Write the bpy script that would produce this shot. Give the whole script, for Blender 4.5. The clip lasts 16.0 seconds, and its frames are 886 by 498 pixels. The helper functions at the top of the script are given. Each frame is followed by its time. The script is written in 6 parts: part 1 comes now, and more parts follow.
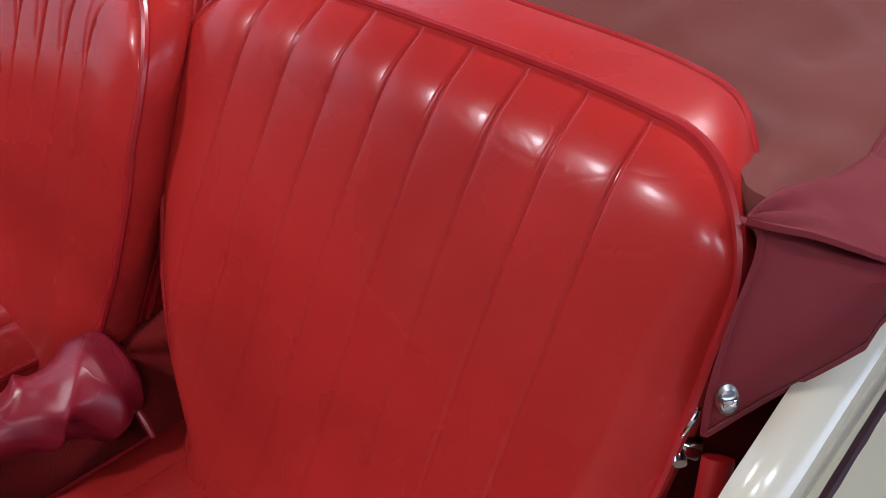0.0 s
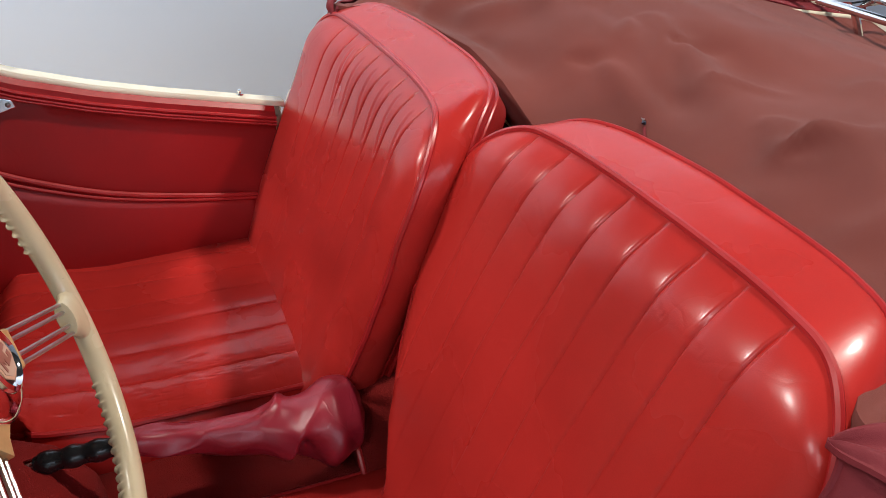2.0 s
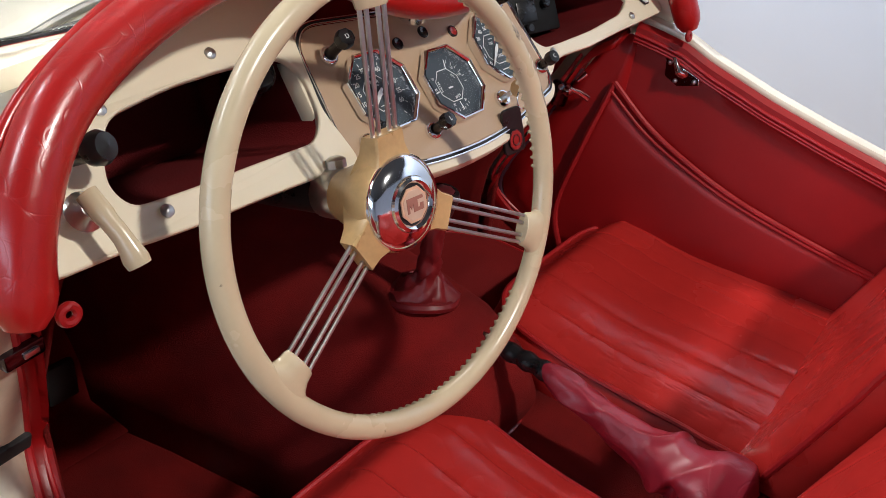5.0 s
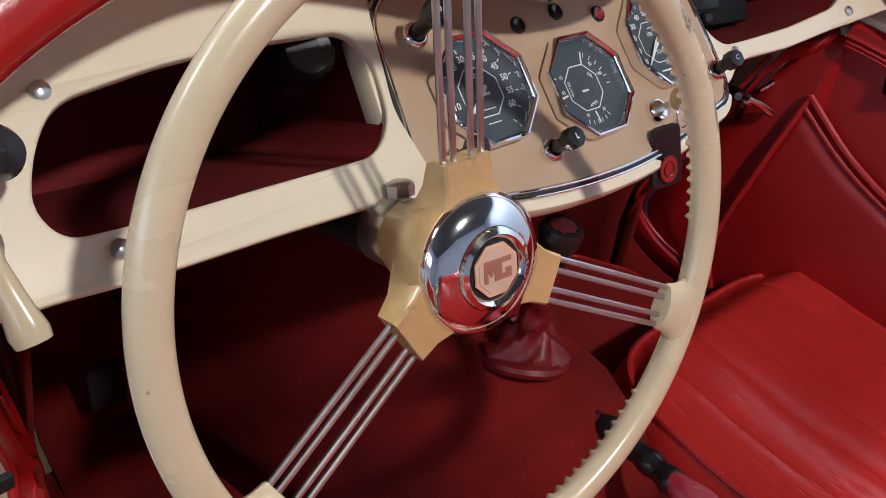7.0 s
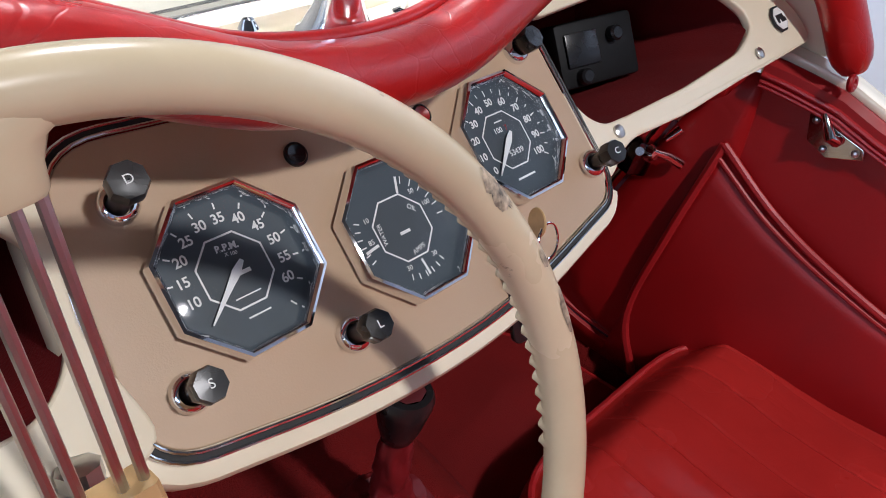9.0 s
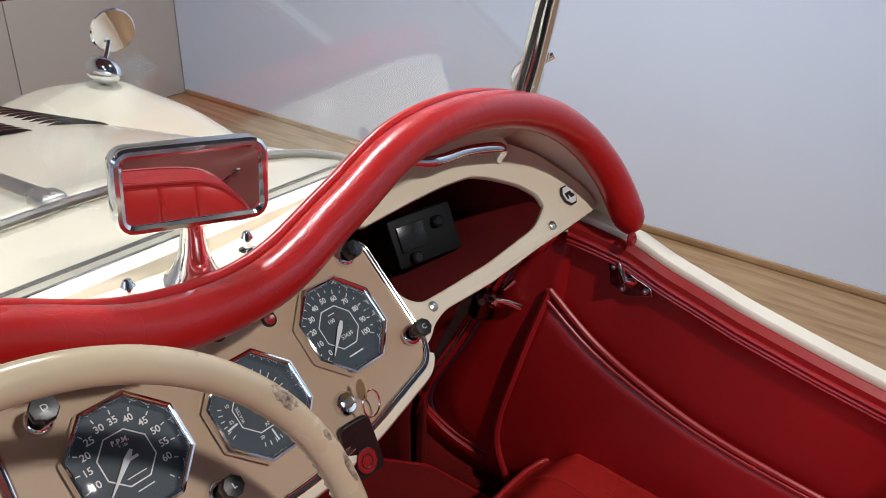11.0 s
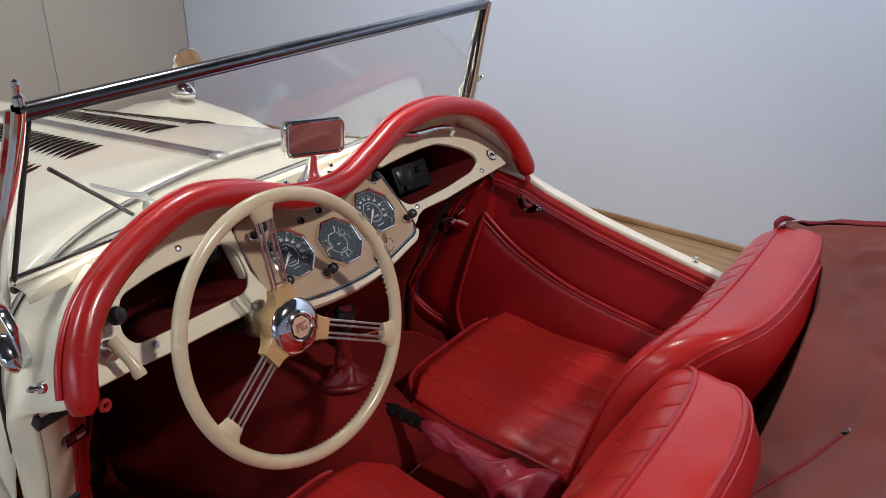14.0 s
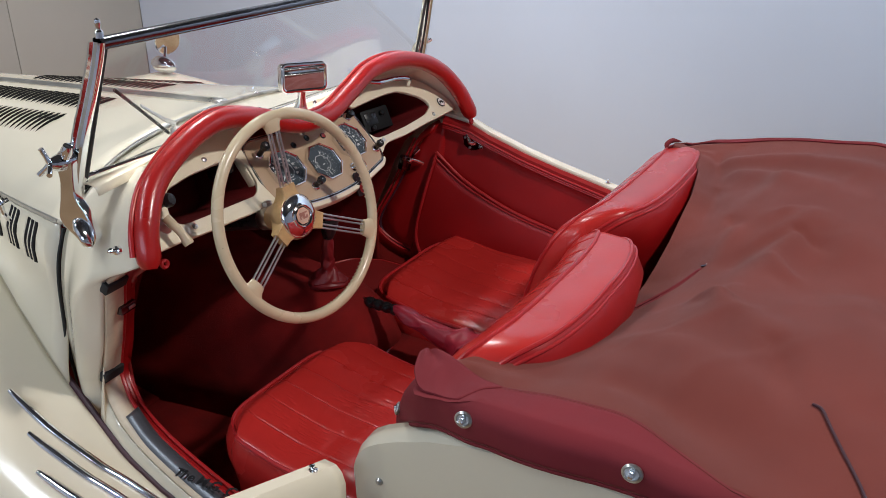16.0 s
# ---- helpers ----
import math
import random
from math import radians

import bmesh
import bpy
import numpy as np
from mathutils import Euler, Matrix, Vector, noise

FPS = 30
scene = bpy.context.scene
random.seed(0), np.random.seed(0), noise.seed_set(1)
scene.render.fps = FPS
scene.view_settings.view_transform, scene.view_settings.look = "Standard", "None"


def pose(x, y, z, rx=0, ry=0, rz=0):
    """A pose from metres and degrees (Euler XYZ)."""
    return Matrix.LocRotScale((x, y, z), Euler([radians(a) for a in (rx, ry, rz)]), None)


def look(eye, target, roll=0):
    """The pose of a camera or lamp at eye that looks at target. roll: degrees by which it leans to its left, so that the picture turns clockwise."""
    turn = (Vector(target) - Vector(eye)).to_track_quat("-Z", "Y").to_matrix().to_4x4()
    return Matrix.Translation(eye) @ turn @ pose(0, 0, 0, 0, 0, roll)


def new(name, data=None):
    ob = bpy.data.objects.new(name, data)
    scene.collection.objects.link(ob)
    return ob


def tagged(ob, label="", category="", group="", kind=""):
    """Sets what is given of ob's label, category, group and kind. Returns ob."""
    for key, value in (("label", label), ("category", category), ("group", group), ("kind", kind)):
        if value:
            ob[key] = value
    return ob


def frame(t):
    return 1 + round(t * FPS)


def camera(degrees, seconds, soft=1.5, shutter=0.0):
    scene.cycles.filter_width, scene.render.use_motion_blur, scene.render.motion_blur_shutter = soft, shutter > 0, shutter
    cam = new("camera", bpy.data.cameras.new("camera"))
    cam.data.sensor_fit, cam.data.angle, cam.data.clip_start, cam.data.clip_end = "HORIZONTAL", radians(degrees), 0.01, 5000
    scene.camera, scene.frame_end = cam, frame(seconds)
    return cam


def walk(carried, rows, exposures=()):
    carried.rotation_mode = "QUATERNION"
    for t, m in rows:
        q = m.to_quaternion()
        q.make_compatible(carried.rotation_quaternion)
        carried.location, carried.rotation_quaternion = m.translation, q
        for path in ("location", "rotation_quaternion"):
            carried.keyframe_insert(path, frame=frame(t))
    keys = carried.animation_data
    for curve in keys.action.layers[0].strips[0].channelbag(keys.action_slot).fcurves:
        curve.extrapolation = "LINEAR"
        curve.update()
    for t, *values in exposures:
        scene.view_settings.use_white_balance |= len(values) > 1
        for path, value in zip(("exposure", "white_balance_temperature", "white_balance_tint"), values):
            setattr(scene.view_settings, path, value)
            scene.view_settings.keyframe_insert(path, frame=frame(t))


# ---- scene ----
cam = camera(56.67, 16.0, soft=0.85)
PATH = [
    (0, (-0.6503, -0.1827, 1.1781), (0.1849, -1.1694, 0.2353), 2.22),
    (0.5, (-0.6391, -0.2090, 1.1995), (0.3306, -1.0690, 0.2614), 0.82),
    (1, (-0.6594, -0.2454, 1.2211), (0.4579, -0.9284, 0.3019), -0.10),
    (1.5, (-0.7010, -0.2457, 1.2460), (0.5146, -0.8291, 0.3847), -0.08),
    (2, (-0.7795, -0.2258, 1.2799), (0.4854, -0.7627, 0.4604), 0.66),
    (2.5, (-0.8467, -0.2461, 1.3034), (0.4731, -0.6573, 0.4977), 1.26),
    (3, (-0.9132, -0.3460, 1.3173), (0.4733, -0.4156, 0.5218), 0.73),
    (3.5, (-0.9281, -0.4252, 1.3274), (0.4531, -0.2571, 0.5376), 2.01),
    (4, (-0.8509, -0.4596, 1.3083), (0.4957, -0.1200, 0.5137), 2.18),
    (4.5, (-0.7977, -0.4810, 1.2911), (0.4840, 0.0341, 0.4837), 3.60),
    (5, (-0.7537, -0.4977, 1.2663), (0.3729, 0.2688, 0.4277), 6.04),
    (5.2, (-0.7500, -0.5023, 1.2579), (0.3195, 0.3351, 0.4123), 7.46),
    (7.3, (-0.5005, -0.3443, 1.1846), (0.4272, 0.6063, 0.2925), 6.38),
    (7.5, (-0.4710, -0.3242, 1.1813), (0.4614, 0.6154, 0.2825), 6.26),
    (8, (-0.3940, -0.2882, 1.1815), (0.5576, 0.6207, 0.2714), 4.71),
    (8.5, (-0.3501, -0.2731, 1.1863), (0.6198, 0.6143, 0.2743), 4.81),
    (9, (-0.3119, -0.2732, 1.2040), (0.6760, 0.5961, 0.2939), 4.31),
    (9.5, (-0.2880, -0.2825, 1.2260), (0.7244, 0.5672, 0.3243), 3.14),
    (10, (-0.2719, -0.3097, 1.2635), (0.7917, 0.5294, 0.4122), 2.08),
    (10.2, (-0.2764, -0.3232, 1.2802), (0.8108, 0.5165, 0.4599), 1.86),
    (12.3, (-0.5988, -0.6475, 1.4703), (0.5521, 0.2467, 0.8101), 0.70),
    (12.5, (-0.6394, -0.6733, 1.4863), (0.5059, 0.2260, 0.8234), 0.61),
    (13, (-0.7702, -0.7279, 1.5133), (0.3826, 0.1548, 0.8411), 0.09),
    (13.5, (-0.8860, -0.7900, 1.5403), (0.2824, 0.0618, 0.8554), 0.09),
    (14, (-0.9791, -0.8985, 1.5555), (0.1926, -0.0594, 0.8605), 0.45),
    (14.5, (-1.0718, -0.9885, 1.5671), (0.1022, -0.1642, 0.8584), 0.82),
    (15, (-1.1688, -1.0304, 1.5709), (0.0200, -0.2232, 0.8672), 0.76),
    (15.5, (-1.2811, -1.0700, 1.5620), (-0.0659, -0.2947, 0.8676), 0.26),
    (16, (-1.3581, -1.1087, 1.5511), (-0.1240, -0.3599, 0.8610), 0.51),
]
walk(cam, [(t, look(eye, target, roll)) for t, eye, target, roll in PATH],
     [(0.0, -0.1, 5900, 15), (0.5, 0.22, 6100, 12), (1.0, 0.22, 6350, 8), (1.5, 0.1, 6500, 7), (2.0, 0.05, 6550, 7), (2.5, 0.05, 6550, 8), (3.5, -0.08, 6500, 9), (5.0, 0.02, 6350, 10), (7.5, 0.0, 6000, 12), (8.0, 0.16, 5850, 13), (8.5, 0.18, 5850, 13), (9.5, -0.28, 6000, 12), (10.0, -0.32, 6050, 11), (12.5, -0.52, 6250, 11), (14.0, -0.50, 6250, 11), (16.0, -0.37, 6250, 11)])

# ---- light ----
world = bpy.data.worlds.new("world")
scene.world = world
world.use_nodes = True
world.node_tree.nodes["Background"].inputs[0].default_value = (0.75, 0.82, 0.95, 1)
world.node_tree.nodes["Background"].inputs[1].default_value = 0.3


def area_light(x, y, z, sx, sy, watts, colour=(1.0, 0.93, 0.84), turn=0):
    lamp = bpy.data.lights.new("area_lamp", "AREA")
    lamp.shape, lamp.size, lamp.size_y, lamp.energy, lamp.color = "RECTANGLE", sx, sy, watts, colour
    ob = new("area_lamp", lamp)
    ob.matrix_world = pose(x, y, z, 0, 0, turn)
    return ob


def spot_lamp(eye, target, watts, degrees, size=0.05, colour=(1.0, 0.92, 0.82)):
    lamp = bpy.data.lights.new("spot_lamp", "SPOT")
    lamp.energy, lamp.spot_size, lamp.spot_blend, lamp.shadow_soft_size, lamp.color = watts, radians(degrees), 0.5, size, colour
    ob = new("spot_lamp", lamp)
    ob.matrix_world = look(eye, target)
    return ob


KEY_EYE = (-0.1, -2.1, 3.05)
spot_lamp(KEY_EYE, (0.0, -0.2, 0.7), 240, 80, 0.09, (1.0, 0.94, 0.87))
area_light(0.95, 1.12, 3.15, 0.28, 0.30, 53, (1.0, 0.96, 0.92))
# two unseen fills, added to brighten the greige wall and the near wing
area_light(-1.2, 1.7, 3.15, 0.55, 0.2, 24, (0.90, 0.96, 1.0))
area_light(-2.3, 1.0, 3.15, 0.9, 0.3, 34, (0.88, 0.95, 1.0))
# unseen long lamp added to brighten the pale wall, turned towards it
wall_fill = area_light(1.45, -0.9, 3.1, 0.12, 5.0, 39, (0.88, 0.95, 1.0))
wall_fill.data.spread = radians(110)
wall_fill.matrix_world = pose(1.45, -0.9, 3.1, 0, -48, 0)
# daylight through the long window behind the camera
day = area_light(-4.02, -0.9, 2.25, 1.1, 3.3, 56, (0.66, 0.81, 1.0))
day.matrix_world = pose(-4.02, -0.9, 2.25, 0, -90, 0)


# ---- materials ----
def material(name, colour, rough=0.5, metal=0.0, vary=0.12, scale=6.0, grain=0.0, grain_scale=300.0, bump=0.0, coat=0.0, rough_vary=0.1, spec=0.5, sheen=0.0):
    """A principled material with two scales of noise in colour, gloss and relief."""
    m = bpy.data.materials.new(name)
    m.use_nodes = True
    nodes, links = m.node_tree.nodes, m.node_tree.links
    b = nodes["Principled BSDF"]
    b.inputs["Metallic"].default_value = metal
    b.inputs["Specular IOR Level"].default_value = spec
    b.inputs["Coat Weight"].default_value = coat
    b.inputs["Coat Roughness"].default_value = 0.14
    b.inputs["Sheen Weight"].default_value = sheen
    b.inputs["Sheen Roughness"].default_value = 0.6
    co = nodes.new("ShaderNodeTexCoord")
    big = nodes.new("ShaderNodeTexNoise")
    big.inputs["Scale"].default_value, big.inputs["Detail"].default_value = scale, 4
    links.new(co.outputs["Object"], big.inputs["Vector"])
    fine = nodes.new("ShaderNodeTexNoise")
    fine.inputs["Scale"].default_value, fine.inputs["Detail"].default_value = grain_scale, 3
    links.new(co.outputs["Object"], fine.inputs["Vector"])
    mixed = nodes.new("ShaderNodeMath")
    mixed.operation = "MULTIPLY_ADD"
    links.new(fine.outputs["Fac"], mixed.inputs[0])
    mixed.inputs[1].default_value = grain
    links.new(big.outputs["Fac"], mixed.inputs[2])
    ramp = nodes.new("ShaderNodeValToRGB")
    ramp.color_ramp.elements[0].position, ramp.color_ramp.elements[1].position = 0.3 + grain / 2, 0.7 + grain / 2
    ramp.color_ramp.elements[0].color = (*[c * (1 - vary) for c in colour], 1)
    ramp.color_ramp.elements[1].color = (*[min(1, c * (1 + vary)) for c in colour], 1)
    links.new(mixed.outputs[0], ramp.inputs["Fac"])
    links.new(ramp.outputs["Color"], b.inputs["Base Color"])
    gloss = nodes.new("ShaderNodeMapRange")
    gloss.inputs["To Min"].default_value, gloss.inputs["To Max"].default_value = max(0.0, rough - rough_vary), min(1.0, rough + rough_vary)
    links.new(big.outputs["Fac"], gloss.inputs["Value"])
    links.new(gloss.outputs["Result"], b.inputs["Roughness"])
    if bump:
        rise = nodes.new("ShaderNodeBump")
        rise.inputs["Strength"].default_value, rise.inputs["Distance"].default_value = bump, 0.002
        links.new(fine.outputs["Fac"], rise.inputs["Height"])
        links.new(rise.outputs["Normal"], b.inputs["Normal"])
    return m


def leather(name, colour, rough, creases=0.35, crease_scale=14.0, coat=0.0):
    """Hide: pores, a web of soft creases and patches of wear."""
    m = material(name, colour, rough, 0, 0.14, 5, 0.25, 900, 0.0, coat, 0.09)
    nodes, links = m.node_tree.nodes, m.node_tree.links
    b = nodes["Principled BSDF"]
    co = nodes.new("ShaderNodeTexCoord")
    bend = nodes.new("ShaderNodeTexNoise")
    bend.inputs["Scale"].default_value, bend.inputs["Detail"].default_value = 9, 3
    links.new(co.outputs["Object"], bend.inputs["Vector"])
    add = nodes.new("ShaderNodeMixRGB")
    add.blend_type, add.inputs[0].default_value = "ADD", 0.12
    links.new(co.outputs["Object"], add.inputs[1])
    links.new(bend.outputs["Color"], add.inputs[2])
    web = nodes.new("ShaderNodeTexVoronoi")
    web.feature = "DISTANCE_TO_EDGE"
    web.inputs["Scale"].default_value = crease_scale
    links.new(add.outputs[0], web.inputs["Vector"])
    edge = nodes.new("ShaderNodeMapRange")
    edge.inputs["From Max"].default_value = 0.035
    links.new(web.outputs["Distance"], edge.inputs["Value"])
    pores = nodes.new("ShaderNodeTexNoise")
    pores.inputs["Scale"].default_value, pores.inputs["Detail"].default_value = 700, 2
    links.new(co.outputs["Object"], pores.inputs["Vector"])
    sag = nodes.new("ShaderNodeTexNoise")
    sag.inputs["Scale"].default_value, sag.inputs["Detail"].default_value = 22, 3
    links.new(co.outputs["Object"], sag.inputs["Vector"])
    where = nodes.new("ShaderNodeMath")
    where.operation = "MULTIPLY"
    links.new(edge.outputs["Result"], where.inputs[0])
    links.new(sag.outputs["Fac"], where.inputs[1])
    last = None
    for source, strength, far in ((where.outputs[0], creases, 0.002), (sag.outputs["Fac"], 0.10, 0.004), (pores.outputs["Fac"], 0.12, 0.0006)):
        rise = nodes.new("ShaderNodeBump")
        rise.inputs["Strength"].default_value, rise.inputs["Distance"].default_value = strength, far
        links.new(source, rise.inputs["Height"])
        if last:
            links.new(last.outputs["Normal"], rise.inputs["Normal"])
        last = rise
    links.new(last.outputs["Normal"], b.inputs["Normal"])
    return m


RED = leather("red_leather", (0.44, 0.023, 0.019), 0.27, 0.10, 9.0, 0.16)
RED_TRIM = leather("red_trim_hide", (0.31, 0.005, 0.006), 0.40, 0.06)
RED_ROLL = leather("red_padded_hide", (0.39, 0.010, 0.009), 0.30, 0.14, 34.0, 0.35)
RED.node_tree.nodes["Principled BSDF"].inputs["Specular IOR Level"].default_value = 0.22
GAITER = leather("plum_soft_leather", (0.25, 0.013, 0.026), 0.36, 0.18, 16)
GUNMETAL = material("dark_plated_metal", (0.10, 0.09, 0.11), 0.16, 1, 0.2, 20)
PIPING = material("red_piping", (0.40, 0.015, 0.017), 0.34, 0, 0.1, 30)
CARPET = material("dark_red_carpet", (0.17, 0.007, 0.006), 0.95, 0, 0.25, 12, 0.6, 700, 0.9, 0, 0.03, 0.2)
LINER = material("red_felt_liner", (0.14, 0.005, 0.006), 0.8, 0, 0.2, 10, 0.4, 500, 0.4, 0, 0.05, 0.3)
DEVICE = material("dark_grey_case", (0.006, 0.006, 0.0065), 0.6, 0, 0.15, 30, spec=0.25)
MAT = material("red_floor_mat", (0.19, 0.008, 0.008), 0.85, 0, 0.15, 9, 0.4, 600, 0.5, 0, 0.05, 0.25)
CLOTH = material("burgundy_canvas", (0.162, 0.035, 0.026), 0.88, 0, 0.14, 5, 0.3, 1500, 0.3, 0, 0.05, 0.2, 0.08)
CLOTH_BAND = material("wine_vinyl_cloth", (0.180, 0.014, 0.021), 0.75, 0, 0.12, 6, 0.3, 1200, 0.25, 0, 0.08, 0.35)
CREAM = material("cream_paint", (0.79, 0.72, 0.56), 0.22, 0, 0.025, 3, 0.05, 400, 0, 0.6, 0.05)
CREAM_MATT = material("cream_dash_paint", (0.78, 0.70, 0.52), 0.38, 0, 0.03, 6, 0.05, 500, 0, 0.1, 0.05)
TAN = material("tan_panel_paint", (0.47, 0.33, 0.21), 0.45, 0, 0.04, 8, 0.15, 900, 0.06)
IVORY = material("ivory_plastic", (0.60, 0.49, 0.32), 0.26, 0, 0.07, 14, 0.1, 300, 0, 0.2, 0.06)
GOLD = material("tan_lacquer", (0.58, 0.38, 0.17), 0.30, 0.1, 0.15, 18, 0.3, 200, 0.05, 0.3, 0.1)
# chrome darkened in its colour to stand in for a dark ceiling's reflection
RAIL = material("chrome_dark_reflection", (0.20, 0.20, 0.215), 0.20, 1, 0.15, 9)
CHROME = material("chrome", (0.82, 0.83, 0.85), 0.08, 1, 0.03, 20, 0, 300, 0, 0, 0.05)
STEEL = material("dull_steel", (0.55, 0.55, 0.54), 0.32, 1, 0.1, 20, 0.2, 200, 0.05)
BLACK = material("black_plastic", (0.012, 0.012, 0.013), 0.28, 0, 0.2, 20)
RUBBER = material("black_rubber", (0.02, 0.02, 0.02), 0.7, 0, 0.2, 20, 0.2, 400, 0.2)
# near-black colour standing in for the shade inside louvres and slots
SLOT_SHADE = material("painted_slot_shade", (0.006, 0.005, 0.005), 0.9, 0, 0.2, 10)
DIAL = material("dial_grey", (0.042, 0.058, 0.070), 0.5, 0, 0.06, 20)
DIAL_IN = material("dial_grey_centre", (0.045, 0.058, 0.066), 0.55, 0, 0.06, 20)
WHITE = material("dial_white", (0.75, 0.76, 0.74), 0.5, 0, 0.05, 40)
BADGE_TAN = material("badge_salmon", (0.70, 0.42, 0.28), 0.4, 0, 0.05, 40)
SCUFF = material("worn_rim", (0.33, 0.26, 0.18), 0.5, 0, 0.75, 180, 0.5, 420)
BADGE_DARK = material("badge_maroon", (0.10, 0.015, 0.018), 0.35, 0, 0.1, 40)
BADGE_FIELD = material("badge_tan", (0.62, 0.43, 0.32), 0.4, 0, 0.06, 40)
BADGE_INK = material("badge_rust", (0.36, 0.15, 0.11), 0.4, 0, 0.08, 40)
BADGE_RED = material("badge_red", (0.30, 0.015, 0.014), 0.35, 0, 0.08, 40)
MAROON = material("maroon_piping", (0.05, 0.012, 0.022), 0.5, 0, 0.1, 30)
MIRROR = material("mirror_glass", (0.9, 0.9, 0.9), 0.0, 1, 0.0, 10, 0, 10, 0, 0, 0.0)
WALL = material("pale_blue_wall_paint", (0.71, 0.77, 0.90), 0.75, 0, 0.02, 1.5, 0.1, 250, 0.05)
PANEL = material("greige_wall_panel", (0.56, 0.53, 0.47), 0.6, 0, 0.03, 2, 0.1, 200, 0.03)
CEIL = material("dark_ceiling", (0.07, 0.07, 0.075), 0.9, 0, 0.02, 2)
SILL_GREY = material("grey_sill_plate", (0.16, 0.17, 0.19), 0.35, 0.6, 0.06, 20)
COIN = material("ink_black", (0.01, 0.01, 0.012), 0.5)


def add_relief(m, scale, stretch, strength, far):
    """Soft creases over a cloth, on top of its weave."""
    nodes, links = m.node_tree.nodes, m.node_tree.links
    b = nodes["Principled BSDF"]
    co = nodes.new("ShaderNodeTexCoord")
    grid = nodes.new("ShaderNodeMapping")
    grid.inputs["Rotation"].default_value, grid.inputs["Scale"].default_value = (0, 0, 0.6), stretch
    links.new(co.outputs["Object"], grid.inputs["Vector"])
    crease = nodes.new("ShaderNodeTexNoise")
    crease.noise_type = "RIDGED_MULTIFRACTAL"
    crease.inputs["Scale"].default_value, crease.inputs["Detail"].default_value, crease.inputs["Distortion"].default_value = scale, 3, 0.6
    links.new(grid.outputs["Vector"], crease.inputs["Vector"])
    rise = nodes.new("ShaderNodeBump")
    rise.inputs["Strength"].default_value, rise.inputs["Distance"].default_value = strength, far
    links.new(crease.outputs["Fac"], rise.inputs["Height"])
    if b.inputs["Normal"].links:
        links.new(b.inputs["Normal"].links[0].from_socket, rise.inputs["Normal"])
    links.new(rise.outputs["Normal"], b.inputs["Normal"])


def add_marks(m, scale, threshold, colour):
    """Dark scuffs in scattered spots."""
    nodes, links = m.node_tree.nodes, m.node_tree.links
    b = nodes["Principled BSDF"]
    co = nodes.new("ShaderNodeTexCoord")
    where = nodes.new("ShaderNodeTexNoise")
    where.inputs["Scale"].default_value, where.inputs["Detail"].default_value, where.inputs["Roughness"].default_value = scale, 6, 0.7
    links.new(co.outputs["Object"], where.inputs["Vector"])
    cut = nodes.new("ShaderNodeMapRange")
    cut.inputs["From Min"].default_value, cut.inputs["From Max"].default_value = threshold, threshold + 0.06
    links.new(where.outputs["Fac"], cut.inputs["Value"])
    mix = nodes.new("ShaderNodeMixRGB")
    mix.inputs[2].default_value = (*colour, 1)
    links.new(cut.outputs["Result"], mix.inputs[0])
    links.new(b.inputs["Base Color"].links[0].from_socket, mix.inputs[1])
    links.new(mix.outputs[0], b.inputs["Base Color"])


add_relief(CLOTH, 4.2, (1.0, 1.7, 1.0), 0.35, 0.03)
add_relief(RED_ROLL, 55.0, (1.0, 1.0, 1.0), 0.12, 0.003)
add_relief(CLOTH_BAND, 6.0, (1.0, 1.4, 1.0), 0.25, 0.012)
add_marks(IVORY, 26, 0.66, (0.10, 0.08, 0.06))


def glass(name, tint=(0.97, 0.99, 1.0), rough=0.0):
    m = bpy.data.materials.new(name)
    m.use_nodes = True
    b = m.node_tree.nodes["Principled BSDF"]
    b.inputs["Base Color"].default_value = (*tint, 1)
    b.inputs["Transmission Weight"].default_value, b.inputs["Roughness"].default_value, b.inputs["IOR"].default_value = 1, rough, 1.45
    return m


GLASS = glass("window_glass")


def wood_floor():
    m = material("oak_floor", (0.36, 0.24, 0.14), 0.55, 0, 0.1, 3, 0.2, 80, 0.05, 0, 0.1, 0.3)
    nodes, links = m.node_tree.nodes, m.node_tree.links
    co = nodes.new("ShaderNodeTexCoord")
    shape = nodes.new("ShaderNodeMapping")
    shape.inputs["Scale"].default_value = (9, 0.8, 1)
    links.new(co.outputs["Object"], shape.inputs["Vector"])
    grain = nodes.new("ShaderNodeTexNoise")
    grain.inputs["Scale"].default_value, grain.inputs["Detail"].default_value = 3.5, 7
    links.new(shape.outputs["Vector"], grain.inputs["Vector"])
    ramp = nodes.new("ShaderNodeValToRGB")
    ramp.color_ramp.elements[0].color, ramp.color_ramp.elements[1].color = (0.27, 0.155, 0.075, 1), (0.46, 0.30, 0.165, 1)
    ramp.color_ramp.elements[0].position, ramp.color_ramp.elements[1].position = 0.3, 0.68
    links.new(grain.outputs["Fac"], ramp.inputs["Fac"])
    links.new(ramp.outputs["Color"], nodes["Principled BSDF"].inputs["Base Color"])
    return m


OAK = wood_floor()


# ---- mesh tools ----
def mesh_of(bm, smooth=True, angle=40):
    me = bpy.data.meshes.new("mesh")
    bmesh.ops.recalc_face_normals(bm, faces=bm.faces)
    bm.to_mesh(me)
    bm.free()
    if smooth:
        me.polygons.foreach_set("use_smooth", [True] * len(me.polygons))
        me.set_sharp_from_angle(angle=radians(angle))
    return me


